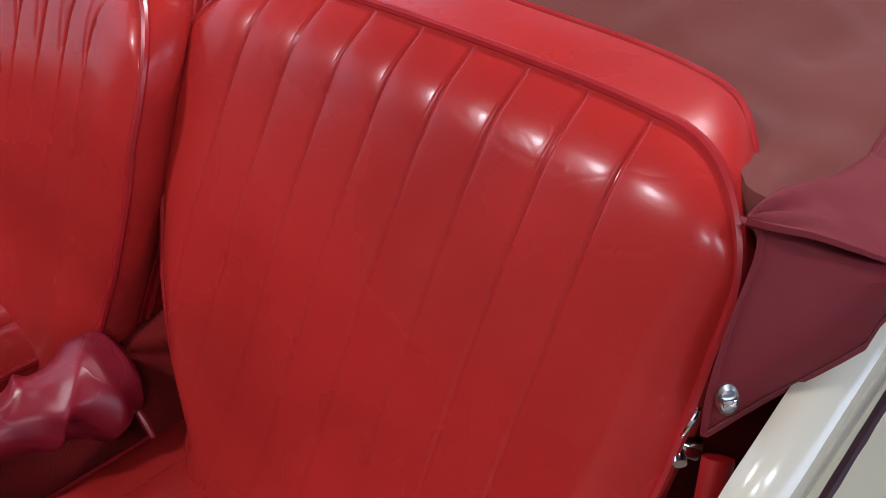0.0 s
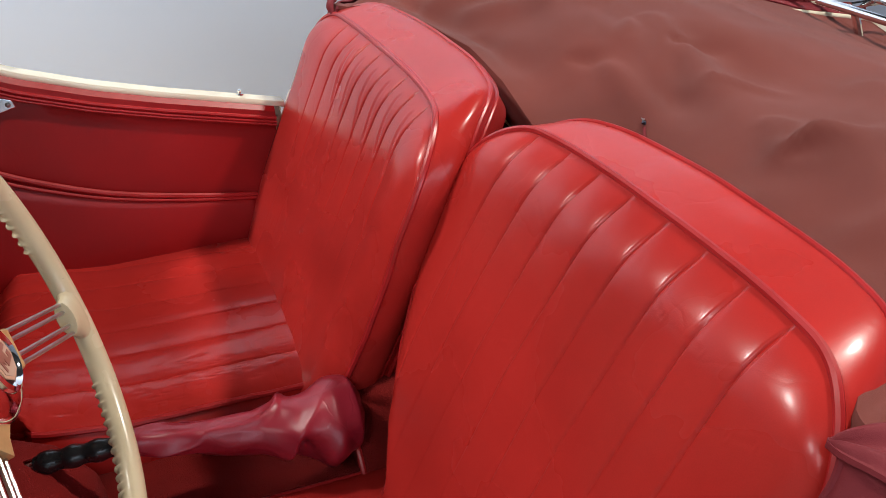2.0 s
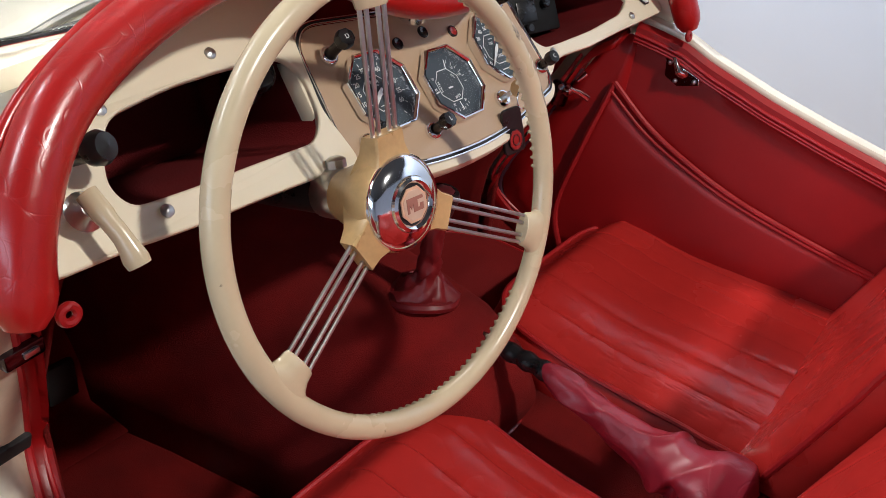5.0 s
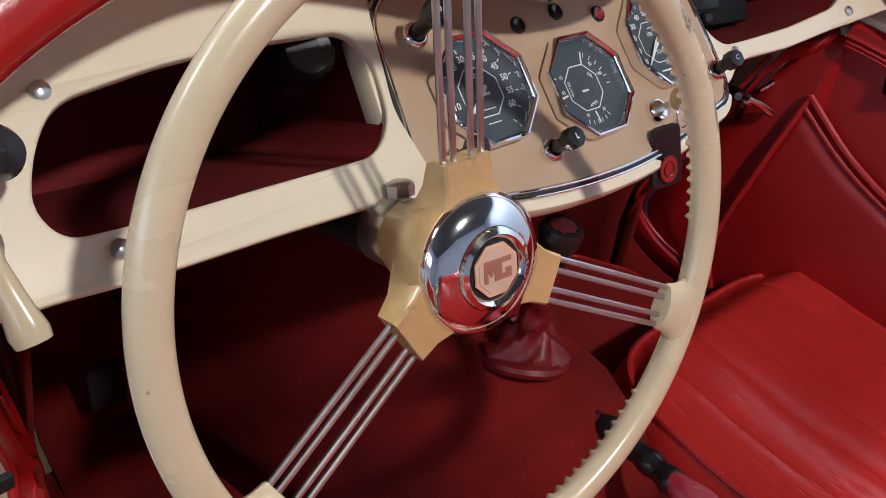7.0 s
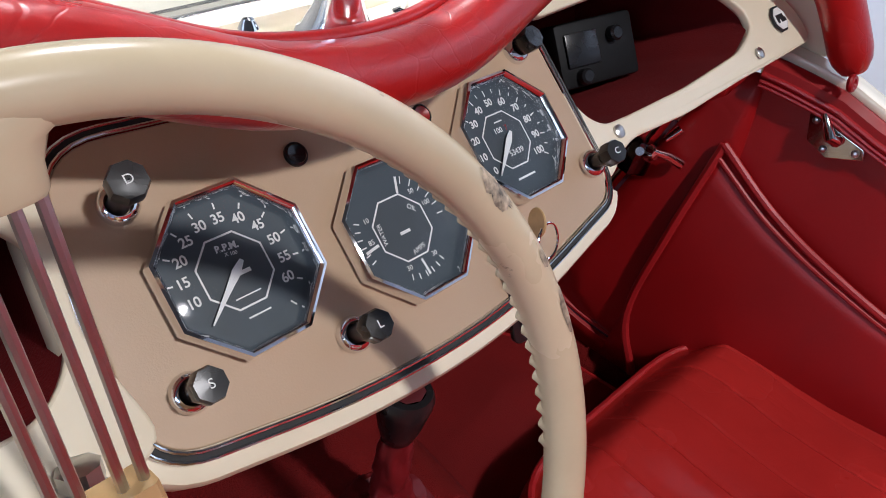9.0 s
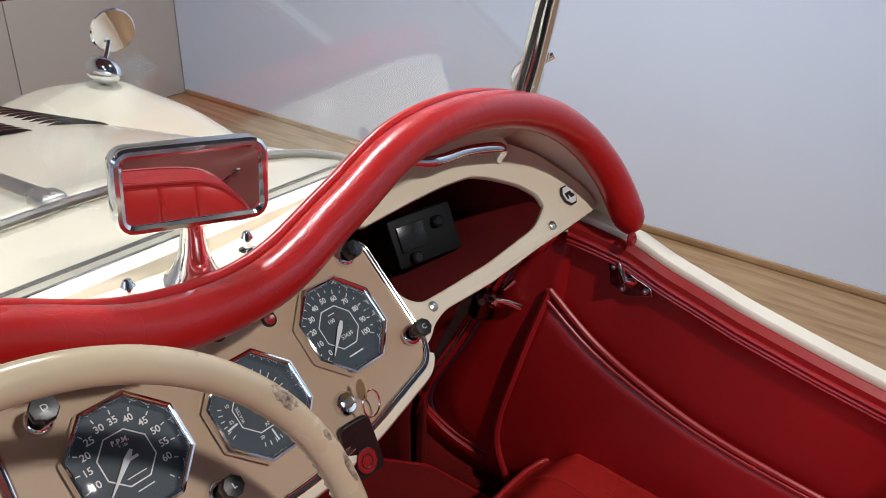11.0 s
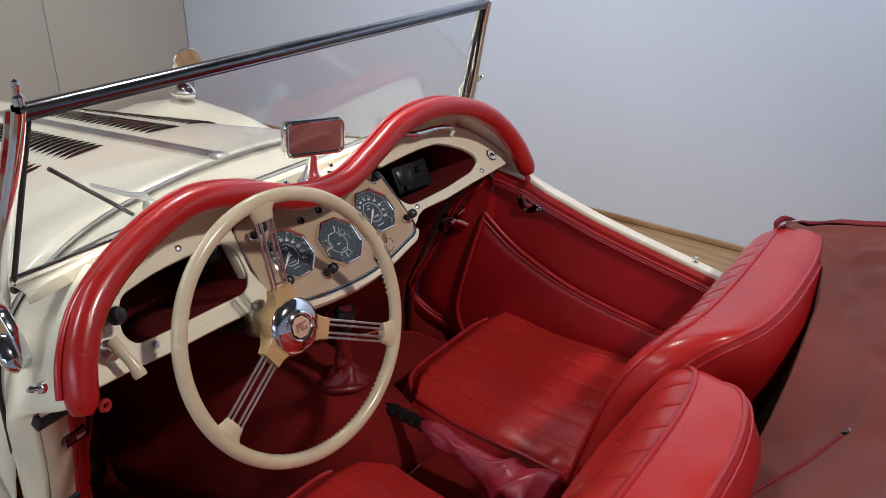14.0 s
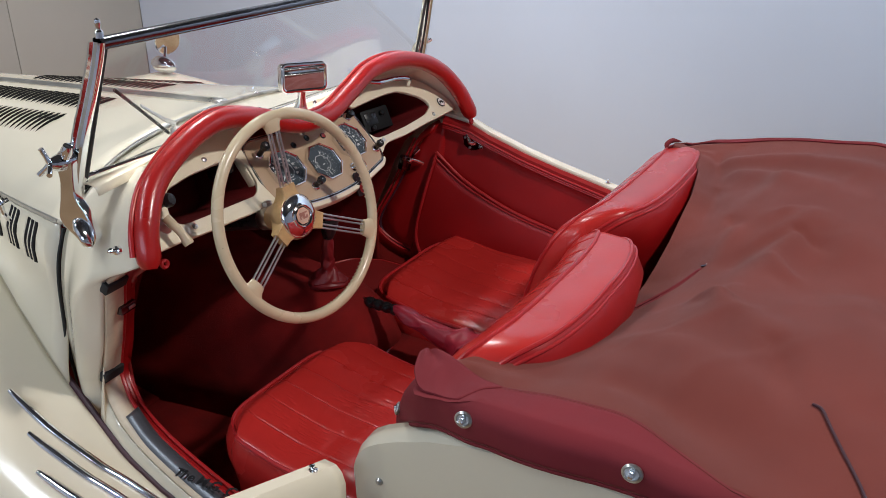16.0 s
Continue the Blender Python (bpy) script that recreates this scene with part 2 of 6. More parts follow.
def part(name, bm, mat, parent=None, label="", smooth=True, angle=40, thick=0.0, offset=0.0, soften=0):
    """One mesh object from a bmesh (or a ready mesh) under a thing or a part."""
    me = bm if isinstance(bm, bpy.types.Mesh) else mesh_of(bm, smooth, angle)
    if mat:
        me.materials.clear()
        me.materials.append(mat)
    ob = new(name, me)
    ob.parent = parent
    if label:
        ob["label"] = label
    if soften:
        sub = ob.modifiers.new("soften", "SUBSURF")
        sub.levels = sub.render_levels = soften
    if thick:
        solid = ob.modifiers.new("thickness", "SOLIDIFY")
        solid.thickness, solid.offset = thick, offset
    return ob


def empty(name, parent=None):
    ob = new(name)
    ob.parent = parent
    return ob


def spline(pts, n=8, closed=False):
    """Catmull-Rom through the points, n steps a span."""
    p = [Vector(q) for q in pts]
    k, out = len(p), []
    spans = k if closed else k - 1
    for i in range(spans):
        a = p[(i - 1) % k] if closed or i else p[0] * 2 - p[1]
        b, c = p[i], p[(i + 1) % k]
        d = p[(i + 2) % k] if closed or i + 2 < k else c * 2 - b
        for s in range(n):
            t = s / n
            out.append(0.5 * (2 * b + (c - a) * t + (2 * a - 5 * b + 4 * c - d) * t * t + (3 * b - a - 3 * c + d) * t**3))
    return out if closed else out + [p[-1]]


def loft(rows, close_u=False, close_v=False, bm=None, caps=False):
    """A skin over rows of points. close_u: each row is a ring; close_v: the last row meets the first."""
    bm = bm or bmesh.new()
    vs = [[bm.verts.new(q) for q in row] for row in rows]
    nv, nu = len(vs), len(vs[0])
    for j in range(nv if close_v else nv - 1):
        for i in range(nu if close_u else nu - 1):
            a, b = vs[j], vs[(j + 1) % nv]
            bm.faces.new((a[i], a[(i + 1) % nu], b[(i + 1) % nu], b[i]))
    if caps:
        bm.faces.new(vs[0])
        bm.faces.new(list(reversed(vs[-1])))
    return bm


def tube(path, radius, sides=10, bm=None, closed=False, caps=True, flat=1.0):
    """A pipe along the path; radius: one number, or one for each point."""
    pts = [Vector(q) for q in path]
    k = len(pts)
    rad = radius if isinstance(radius, (list, tuple)) else [radius] * k
    ways = []
    for i in range(k):
        a = pts[(i - 1) % k] if closed or i else pts[0]
        b = pts[(i + 1) % k] if closed or i < k - 1 else pts[-1]
        ways.append((b - a).normalized())
    side = ways[0].orthogonal().normalized()
    rings = []
    for i in range(k):
        side = (side - ways[i] * side.dot(ways[i])).normalized()
        up = ways[i].cross(side)
        rings.append([pts[i] + rad[i] * (math.cos(a) * side + flat * math.sin(a) * up) for a in (2 * math.pi * s / sides for s in range(sides))])
    return loft(rings, True, closed, bm, caps and not closed)


def lathe(profile, m=None, sides=32, bm=None, phase=0.0):
    """Turns (radius, height) pairs round the local z axis, then lays the result at the pose m."""
    m = m or Matrix()
    rings = [[m @ Vector((r * math.cos(a), r * math.sin(a), h)) for a in (phase + 2 * math.pi * s / sides for s in range(sides))] for r, h in profile]
    own = loft(rings, True, False, bm)
    return own


def box(x0, y0, z0, x1, y1, z1, round_=0.004, m=None, bm=None, steps=2):
    own = bmesh.new()
    bmesh.ops.create_cube(own, size=1)
    for v in own.verts:
        v.co = Vector(((x0 + x1) / 2 + v.co.x * (x1 - x0), (y0 + y1) / 2 + v.co.y * (y1 - y0), (z0 + z1) / 2 + v.co.z * (z1 - z0)))
    if round_:
        bmesh.ops.bevel(own, geom=own.edges[:], offset=round_, segments=steps, affect="EDGES", profile=0.5)
    if m:
        own.transform(m)
    if bm:
        me = bpy.data.meshes.new("tmp")
        own.to_mesh(me)
        own.free()
        bm.from_mesh(me)
        bpy.data.meshes.remove(me)
        return bm
    return own


def plate(outline, holes, thick, m, bevel=0.0015, depth=0.0):
    """A flat plate with holes, from 2D outlines; its face looks along the local +z of m."""
    cu = bpy.data.curves.new("plate", "CURVE")
    cu.dimensions, cu.fill_mode, cu.extrude, cu.bevel_depth, cu.bevel_resolution = "2D", "BOTH", thick / 2, bevel, 2
    for pts in (outline, *holes):
        s = cu.splines.new("POLY")
        s.points.add(len(pts) - 1)
        for q, p in zip(s.points, pts):
            q.co = (p[0], p[1], 0, 1)
        s.use_cyclic_u = True
    ob = bpy.data.objects.new("plate", cu)
    scene.collection.objects.link(ob)
    me = bpy.data.meshes.new_from_object(ob.evaluated_get(bpy.context.evaluated_depsgraph_get()))
    bpy.data.objects.remove(ob)
    bpy.data.curves.remove(cu)
    me.transform(m @ Matrix.Translation((0, 0, -thick / 2 - bevel + depth)))
    me.polygons.foreach_set("use_smooth", [True] * len(me.polygons))
    me.set_sharp_from_angle(angle=radians(35))
    return me


def words(text, size, m, mat, name, parent, depth=0.0004, spacing=1.0, bold=0.0):
    """Letters from the built-in font, as a mesh, centred on the pose m."""
    cu = bpy.data.curves.new("words", "FONT")
    cu.body, cu.size, cu.extrude, cu.align_x, cu.align_y, cu.space_character, cu.offset = text, size, depth, "CENTER", "CENTER", spacing, bold
    ob = bpy.data.objects.new("words", cu)
    scene.collection.objects.link(ob)
    me = bpy.data.meshes.new_from_object(ob.evaluated_get(bpy.context.evaluated_depsgraph_get()))
    bpy.data.objects.remove(ob)
    bpy.data.curves.remove(cu)
    me.transform(m)
    return part(name, me, mat, parent)


def lerp(a, b, t):
    return a + (b - a) * t


def smooth01(t):
    t = max(0.0, min(1.0, t))
    return t * t * (3 - 2 * t)


def table(x, xs, ys):
    return float(np.interp(x, xs, ys))


def frame_of(origin, x_way, z_way):
    """A pose whose x runs along x_way and whose z along z_way."""
    z = Vector(z_way).normalized()
    x = (Vector(x_way) - z * Vector(x_way).dot(z)).normalized()
    y = z.cross(x)
    return Matrix.Translation(origin) @ Matrix((x, y, z)).transposed().to_4x4()


# ---- room ----
FLOOR_X0, WALL_X, FLOOR_Y0, WALL_Y, TOP = -4.0, 2.40, -4.5, 3.55, 3.2
tagged(part("floor", box(FLOOR_X0 - 0.2, FLOOR_Y0 - 0.2, -0.1, WALL_X + 0.2, WALL_Y + 0.2, 0, 0), OAK), "brown oak floor with fine dark grain", "floor", kind="structure")
tagged(part("wall_east", box(WALL_X, FLOOR_Y0 - 0.2, 0.002, WALL_X + 0.15, WALL_Y, TOP, 0), WALL), "plain pale blue-white painted wall", "wall", kind="structure")
tagged(part("wall_west", plate([(FLOOR_Y0 - 0.2, 0.002), (WALL_Y, 0.002), (WALL_Y, TOP), (FLOOR_Y0 - 0.2, TOP)], [[(-2.2, 0.95), (1.2, 0.95), (1.2, 2.55), (-2.2, 2.55)]], 0.15, frame_of((FLOOR_X0, 0, 0), (0, 1, 0), (1, 0, 0)), 0.0), WALL), "plain pale painted wall with a long window opening", "wall", kind="structure")
tagged(part("wall_south", box(FLOOR_X0, FLOOR_Y0 - 0.15, 0.002, WALL_X, FLOOR_Y0, TOP, 0), WALL), "plain pale painted wall", "wall", kind="structure")
wall_north = tagged(part("wall_north", box(FLOOR_X0 - 0.15, WALL_Y + 0.02, 0.002, WALL_X + 0.15, WALL_Y + 0.17, TOP, 0), PANEL), "greige wall of tall smooth panels with thin seams", "wall", kind="structure")
edge = WALL_X - 0.004
while edge > FLOOR_X0:
    part("panel", box(edge - 0.914, WALL_Y, 0.004, edge, WALL_Y + 0.018, TOP - 0.01, 0.002), PANEL, wall_north)
    edge -= 0.918
tagged(part("ceiling", box(FLOOR_X0, FLOOR_Y0, TOP, WALL_X, WALL_Y, TOP + 0.1, 0), CEIL), "plain grey painted ceiling", "ceiling", kind="structure")
tagged(part("baseboard", box(WALL_X - 0.016, FLOOR_Y0, 0.001, WALL_X - 0.001, WALL_Y - 0.02, 0.028, 0.005), OAK), "low wooden strip along the foot of the wall", "baseboard", kind="structure")

# ---- car: body ----
car = tagged(empty("car"), "cream open sports car with red leather cockpit on oak floor", "car")


def mirror_rows(half):
    """A whole cross-section from its half, from the centre outwards."""
    return [Vector((-x, y, z)) for x, y, z in reversed(half[1:])] + [Vector(q) for q in half]


SCUTTLE_REAR = [(0, 0.040, 1.032), (0.10, 0.042, 1.045), (0.20, 0.050, 1.078), (0.30, 0.050, 1.096), (0.40, 0.038, 1.083), (0.478, 0.02, 1.045), (0.528, -0.002, 0.992), (0.556, -0.035, 0.935),
                (0.566, 0.0, 0.905), (0.564, 0.055, 0.877), (0.559, 0.09, 0.85), (0.546, 0.125, 0.78), (0.531, 0.17, 0.68), (0.518, 0.22, 0.585), (0.511, 0.235, 0.55), (0.505, 0.24, 0.47)]
SCUTTLE_FRONT = [(0, 0.31, 1.020), (0.10, 0.31, 1.017), (0.20, 0.308, 1.008), (0.30, 0.303, 0.990), (0.38, 0.298, 0.962), (0.44, 0.295, 0.925), (0.48, 0.295, 0.88), (0.50, 0.297, 0.83),
                 (0.508, 0.30, 0.79), (0.51, 0.305, 0.75), (0.51, 0.31, 0.71), (0.508, 0.318, 0.67), (0.505, 0.328, 0.62), (0.50, 0.335, 0.57), (0.495, 0.34, 0.53), (0.49, 0.345, 0.45)]


def scuttle_rows():
    rear, front = spline(SCUTTLE_REAR, 4), spline(SCUTTLE_FRONT, 4)
    rows = []
    for j in range(17):
        v = j / 16
        half = []
        for i, (a, b) in enumerate(zip(rear, front)):
            q = a.lerp(b, v)
            swell = math.sin(math.pi * min(1, v * 1.15)) if v < 0.87 else 0
            q.x += 0.022 * swell * smooth01((i - 20) / 10)
            hump = max(0.0, a.z - b.z) if i < 18 else 0
            q.z -= hump * 0.25 * math.sin(math.pi * v)
            half.append(q)
        rows.append(mirror_rows(half))
    return rows


part("scuttle", loft(scuttle_rows()), CREAM, car, "cream painted scuttle", thick=0.006, offset=-1)


def bonnet_width(y):
    return table(y, [0.29, 0.48, 0.8, 1.2, 1.55], [0.512, 0.472, 0.395, 0.315, 0.255])


BONNET_SHAPE = spline([(0, 0, 0), (0.196, 0, -0.003), (0.392, 0, -0.012), (0.588, 0, -0.03), (0.745, 0, -0.058), (0.863, 0, -0.095), (0.935, 0, -0.135)], 5)


def bonnet_height(x, y):
    """The bonnet's surface over a place in the plan."""
    u = min(0.935, abs(x) / bonnet_width(y))
    return 1.021 - 0.078 * (y - 0.3) + table(u, [q.x for q in BONNET_SHAPE], [q.z for q in BONNET_SHAPE])


WING_Y = [-0.75, -0.4, -0.1, 0.0, 0.126, 0.25, 0.39, 0.52, 0.65, 0.8, 1.0, 1.25, 1.5, 1.68, 1.8, 1.86]
WING_Z = [0.40, 0.42, 0.425, 0.432, 0.455, 0.50, 0.575, 0.665, 0.745, 0.805, 0.85, 0.862, 0.80, 0.68, 0.53, 0.40]
WING_IN = [0.60, 0.60, 0.585, 0.575, 0.56, 0.535, 0.512, 0.485, 0.45, 0.43, 0.42, 0.42, 0.43, 0.44, 0.45, 0.46]


def wing_point(y, t):
    """A place on the front wing: t runs from the body outwards."""
    top, x0 = table(y, WING_Y, WING_Z), table(y, WING_Y, WING_IN)
    x1 = 0.765
    arch = smooth01((y - 0.2) / 0.7)
    return Vector((lerp(x0, x1, min(1, t)), y, top - 0.012 * (1 - t) + (0.05 * arch * math.sin(math.pi * min(1, t * 0.9 + 0.1)) - 0.05 * arch) - (0.05 + 0.10 * arch) * max(0, t - 0.55) ** 2 / 0.2))


def flank_x(y, t):
    """The half width of the bonnet's side: t runs from the hinge down to the wing."""
    w = bonnet_width(y)
    foot = max(wing_point(y, 0).x + 0.004, w * 0.985) if y < 0.9 else w * 0.985
    return lerp(w * lerp(0.935, 0.985, smooth01(min(1, t * 4))), foot, smooth01((t - 0.35) / 0.65) ** 1.5)


for side in (-1, 1):
    rows = []
    for j in range(25):
        y = lerp(0.312, 1.55, j / 24)
        w, top = bonnet_width(y), 1.021 - 0.078 * (y - 0.3)
        rows.append([Vector((side * (0.004 + q.x * w), y, top + q.z)) for q in BONNET_SHAPE])
    bonnet = part("bonnet_panel", loft(rows), CREAM, car, "cream louvred bonnet half", thick=0.004, offset=0)
    for x_in, x_out, first, count in ((0.050, 0.146, 0.655, 22), (0.178, 0.276, 0.680, 22)):
        for k in range(count):
            y = first + 0.0235 * k
            lip = []
            for s in range(9):
                t = s / 8
                x = side * lerp(x_in, x_out, t) * lerp(1.0, 0.9, (y - 0.62) / 0.5)
                rise = 0.0068 * math.sin(math.pi * t) ** 0.5
                lip.append((x, y, rise))
            rows = []
            for way, up in ((0.010, 0.0), (0.006, 0.45), (0.001, 0.9), (-0.002, 1.0)):
                rows.append([Vector((x, yy + way, bonnet_height(x, yy) + r * up + 0.0025)) for x, yy, r in lip])
            louvre = part("louvre", loft(rows), CREAM, bonnet)
            # shade of the louvre mouth, painted as dark sheets on the closed panel
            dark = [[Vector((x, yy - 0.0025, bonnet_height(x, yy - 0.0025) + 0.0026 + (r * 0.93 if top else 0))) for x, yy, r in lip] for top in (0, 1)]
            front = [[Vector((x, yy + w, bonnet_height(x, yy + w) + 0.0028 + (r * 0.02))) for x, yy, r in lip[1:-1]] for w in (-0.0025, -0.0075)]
            part("slot_shade", loft(front, bm=loft(dark)), SLOT_SHADE, bonnet)
    rows = []
    for j in range(20):
        y = lerp(0.325, 1.55, j / 19)
        top = 1.021 - 0.078 * (y - 0.3) - 0.135
        rows.append([Vector((side * flank_x(y, t), y, lerp(top - 0.002, wing_point(y, 0).z - 0.006, t))) for t in (i / 12 for i in range(13))])
    flank = part("bonnet_side", loft(rows), CREAM, car, "cream bonnet side with upright slots", thick=0.004, offset=0)
    for k in range(12):
        y = 0.428 + 0.0175 * (k % 3) + 0.092 * (k // 3)
        top, foot = 1.021 - 0.078 * (y - 0.3) - 0.137, wing_point(y, 0).z - 0.006
        line = [(z, flank_x(y, (top - z) / (top - foot))) for z in np.linspace(0.772, 0.856, 9)]
        # dark sheet on the closed side, painting the shade of an opening
        part("slot_shade", loft([[Vector((side * (x + 0.0028), y + d, z)) for z, x in line] for d in (-0.0050, 0.0, 0.0050)]), SLOT_SHADE, flank, thick=0.003)
        part("slot_lip", tube([(side * (x + 0.0025), y + 0.0072, z) for z, x in line], [0.0012] + [0.0026] * 7 + [0.0012], 8), CREAM, flank)
    part("bonnet_catch", tube(spline([(side * 0.482, 0.475, 0.905), (side * 0.496, 0.478, 0.900), (side * 0.494, 0.480, 0.878), (side * 0.484, 0.482, 0.858)], 4), 0.005, 8), CHROME, flank, "chrome bonnet catch")
    hinge = [(side * (0.936 * bonnet_width(y)), y, 1.021 - 0.078 * (y - 0.3) - 0.134) for y in np.linspace(0.33, 1.5, 12)]
    part("hinge_strip", tube(hinge, 0.006, 8), STEEL, car)
part("centre_hinge", tube([(0, y, 1.025 - 0.078 * (y - 0.3)) for y in np.linspace(0.335, 1.55, 10)], 0.009, 10, flat=0.6), STEEL, car, "dull metal bonnet hinge strip")
part("hinge_end", box(-0.016, 0.328, 1.014, 0.016, 0.358, 1.028, 0.006), STEEL, car)
seam = [q + Vector((0, 0.004, 0.004)) for q in mirror_rows(spline(SCUTTLE_FRONT[:7], 4))]
part("scuttle_strip", tube(seam, 0.007, 8, flat=0.6), STEEL, car, "dull metal strip across the scuttle")
for side in (-1, 1):
    gap = [Vector((side * x, y + 0.008, z)) for x, y, z in SCUTTLE_FRONT[6:]]
    part("seam", tube(spline(gap, 3), 0.004, 6), RUBBER, car)

for side in (-1, 1):
    rows = []
    for j in range(60):
        y = lerp(-0.75, 1.86, j / 59)
        ring = [wing_point(y, i / 14) for i in range(15)]
        low = ring[-1].z
        ring += [Vector((0.765 + 0.012 * math.sin(math.pi * k / 4), y, low - 0.16 * k / 4)) for k in range(1, 5)]
        rows.append([Vector((side * q.x, q.y, q.z)) for q in ring])
    wing = part("front_wing", loft(rows), CREAM, car, "cream sweeping front wing", thick=0.004, offset=0)
    part("wing_piping", tube([Vector((side * (wing_point(y, 0).x - 0.002), y, wing_point(y, 0).z + 0.003)) for y in np.linspace(-0.6, 1.7, 50)], 0.007, 8), MAROON, car, "dark maroon piping between wing and body")
    for start, xa, xb in ((0.365, 0.632, 0.603), (0.272, 0.667, 0.640), (0.198, 0.711, 0.690)):
        pts = []
        for y in np.linspace(start, -0.62, 30):
            x = lerp(xb, xa, smooth01((y - 0.0) / 0.36))
            q = wing_point(y, (x - wing_point(y, 0).x) / (0.765 - wing_point(y, 0).x))
            pts.append(Vector((side * x, q.y, q.z + 0.005)))
        part("tread_strip", tube(pts, [0.005, 0.008] + [0.0092] * 28, 10, flat=0.7), CHROME, wing, "chrome tread strip")

# lamp and round mirror on the far wing
lamp_at = Vector((0.585, 1.22, 0.868))
side_lamp = part("side_lamp", lathe([(0.0, -0.055), (0.012, -0.05), (0.024, -0.03), (0.03, 0.0), (0.026, 0.03), (0.015, 0.05), (0.0, 0.058)], frame_of(lamp_at + Vector((0, 0, 0.018)), (1, 0, 0), (0, 1, 0.05)), 20), CHROME, car, "small chrome torpedo side lamp")
part("stem", tube([lamp_at + Vector((0.02, 0.02, 0.03)), lamp_at + Vector((0.045, 0.034, 0.068))], 0.005, 8), CHROME, side_lamp)
disc = frame_of(lamp_at + Vector((0.058, 0.035, 0.088)), (1, 0, 0), (-0.20, -1, -0.20)) @ Matrix.Scale(0.86, 4)
part("mirror_shell", lathe([(0.0, -0.022), (0.035, -0.016), (0.056, -0.004), (0.058, 0.0), (0.054, 0.002)], disc, 32), CHROME, side_lamp)
part("mirror_face", lathe([(0.0, 0.0015), (0.055, 0.0015)], disc, 32), MIRROR, side_lamp, "round mirror glass")
part("side_lamp", lathe([(0.0, -0.055), (0.012, -0.05), (0.024, -0.03), (0.03, 0.0), (0.026, 0.03), (0.015, 0.05), (0.0, 0.058)], frame_of((-lamp_at.x, lamp_at.y, lamp_at.z + 0.018), (1, 0, 0), (0, 1, 0.05)), 20), CHROME, car)

# road wheels under the wings
for side in (-1, 1):
    for y in (1.25, -1.13):
        m = frame_of((side * 0.62, y, 0.31), (0, 1, 0), (side, 0, 0))
        tyre = part("road_wheel", lathe([(0.20, -0.06), (0.27, -0.07), (0.305, -0.05), (0.31, 0.0), (0.305, 0.05), (0.27, 0.07), (0.20, 0.06), (0.19, 0.0), (0.20, -0.06)], m, 40), RUBBER, car, "black tyre on steel rim")
        part("rim", lathe([(0.0, 0.03), (0.08, 0.035), (0.15, 0.02), (0.20, 0.045), (0.205, 0.05)], m, 32), STEEL, tyre)

# rear tub and rear wings
def tub_half(y):
    return table(y, [-1.75, -1.5, -1.1, -0.85, -0.55, -0.5], [0.52, 0.57, 0.615, 0.622, 0.612, 0.608])


for side in (-1, 1):
    rows = []
    for j in range(46):
        y = lerp(-0.505, -1.75, (j / 45) ** 1.9)
        w = tub_half(y)
        top = table(y, [-1.75, -1.3, -0.9, -0.78, -0.70, -0.64, -0.58, -0.55, -0.53, -0.518, -0.510, -0.505], [0.80, 0.86, 0.885, 0.876, 0.862, 0.843, 0.816, 0.799, 0.783, 0.768, 0.752, 0.730])
        rows.append([Vector((side * (w - 0.03), y, top + 0.012)), Vector((side * (w - 0.012), y, top + 0.008))] + [Vector((side * (w - 0.004 - 0.05 * t * t), y, lerp(top, 0.40, t))) for t in (i / 10 for i in range(11))])
    quarter = part("rear_quarter", loft(rows), CREAM, car, "cream rear quarter panel", thick=0.01, offset=0)
    part("screw", lathe([(0.006, 0.0), (0.006, 0.003), (0.003, 0.006), (0.0, 0.006)], frame_of((side * 0.611, -0.552, 0.735), (0, 1, 0), (side, 0, 0.1)), 12), STEEL, quarter)
    rows = []
    for j in range(40):
        a = j / 39
        y = lerp(-0.56, -1.78, a)
        crest = 0.45 + 0.30 * math.sin(math.pi * min(1, a * 0.92 + 0.05)) ** 0.7
        x0 = tub_half(y) - 0.02
        rows.append([Vector((side * lerp(x0, 0.77, t), y, crest - 0.16 * max(0, t - 0.4) ** 2 / 0.36 + 0.015 * t)) for t in (i / 10 for i in range(11))] + [Vector((side * 0.775, y, crest - 0.16 - 0.04 * k)) for k in range(1, 4)])
    part("rear_wing", loft(rows), CREAM, car, "cream rear wing", thick=0.004)
    part("wing_piping", tube([Vector((side * tub_half(y), y, 0.45 + 0.30 * math.sin(math.pi * min(1, (y + 0.56) / -1.22 * 0.92 + 0.05)) ** 0.7)) for y in np.linspace(-0.56, -1.75, 30)], 0.006, 8), MAROON, car)
part("tail_panel", loft([[Vector((lerp(-0.52, 0.52, i / 12), -1.75 - 0.05 * math.sin(math.pi * i / 12), z)) for i in range(13)] for z in (0.82, 0.7, 0.55, 0.40)]), CREAM, car, thick=0.006)

# luggage rack behind the cover
rack = part("luggage_rack", tube(spline([(-0.60, -1.66, 0.78), (-0.62, -1.62, 0.84), (-0.56, -1.60, 0.862), (0.56, -1.60, 0.862), (0.62, -1.62, 0.84), (0.60, -1.66, 0.78)], 6), 0.009, 10), CHROME, car, "chrome tube luggage rack")
for y, z in ((-1.66, 0.880), (-1.78, 0.885), (-1.90, 0.885)):
    part("rail", tube([(-0.60, y, z), (0.60, y, z)], 0.008, 10), CHROME, rack)
for x in (-0.42, 0.0, 0.42):
    part("bar", tube([(x, -1.60, 0.870), (x, -1.91, 0.876)], 0.007, 8), CHROME, rack)
    part("leg", tube([(x, -1.615, 0.862), (x, -1.74, 0.64)], 0.008, 8), CHROME, rack)
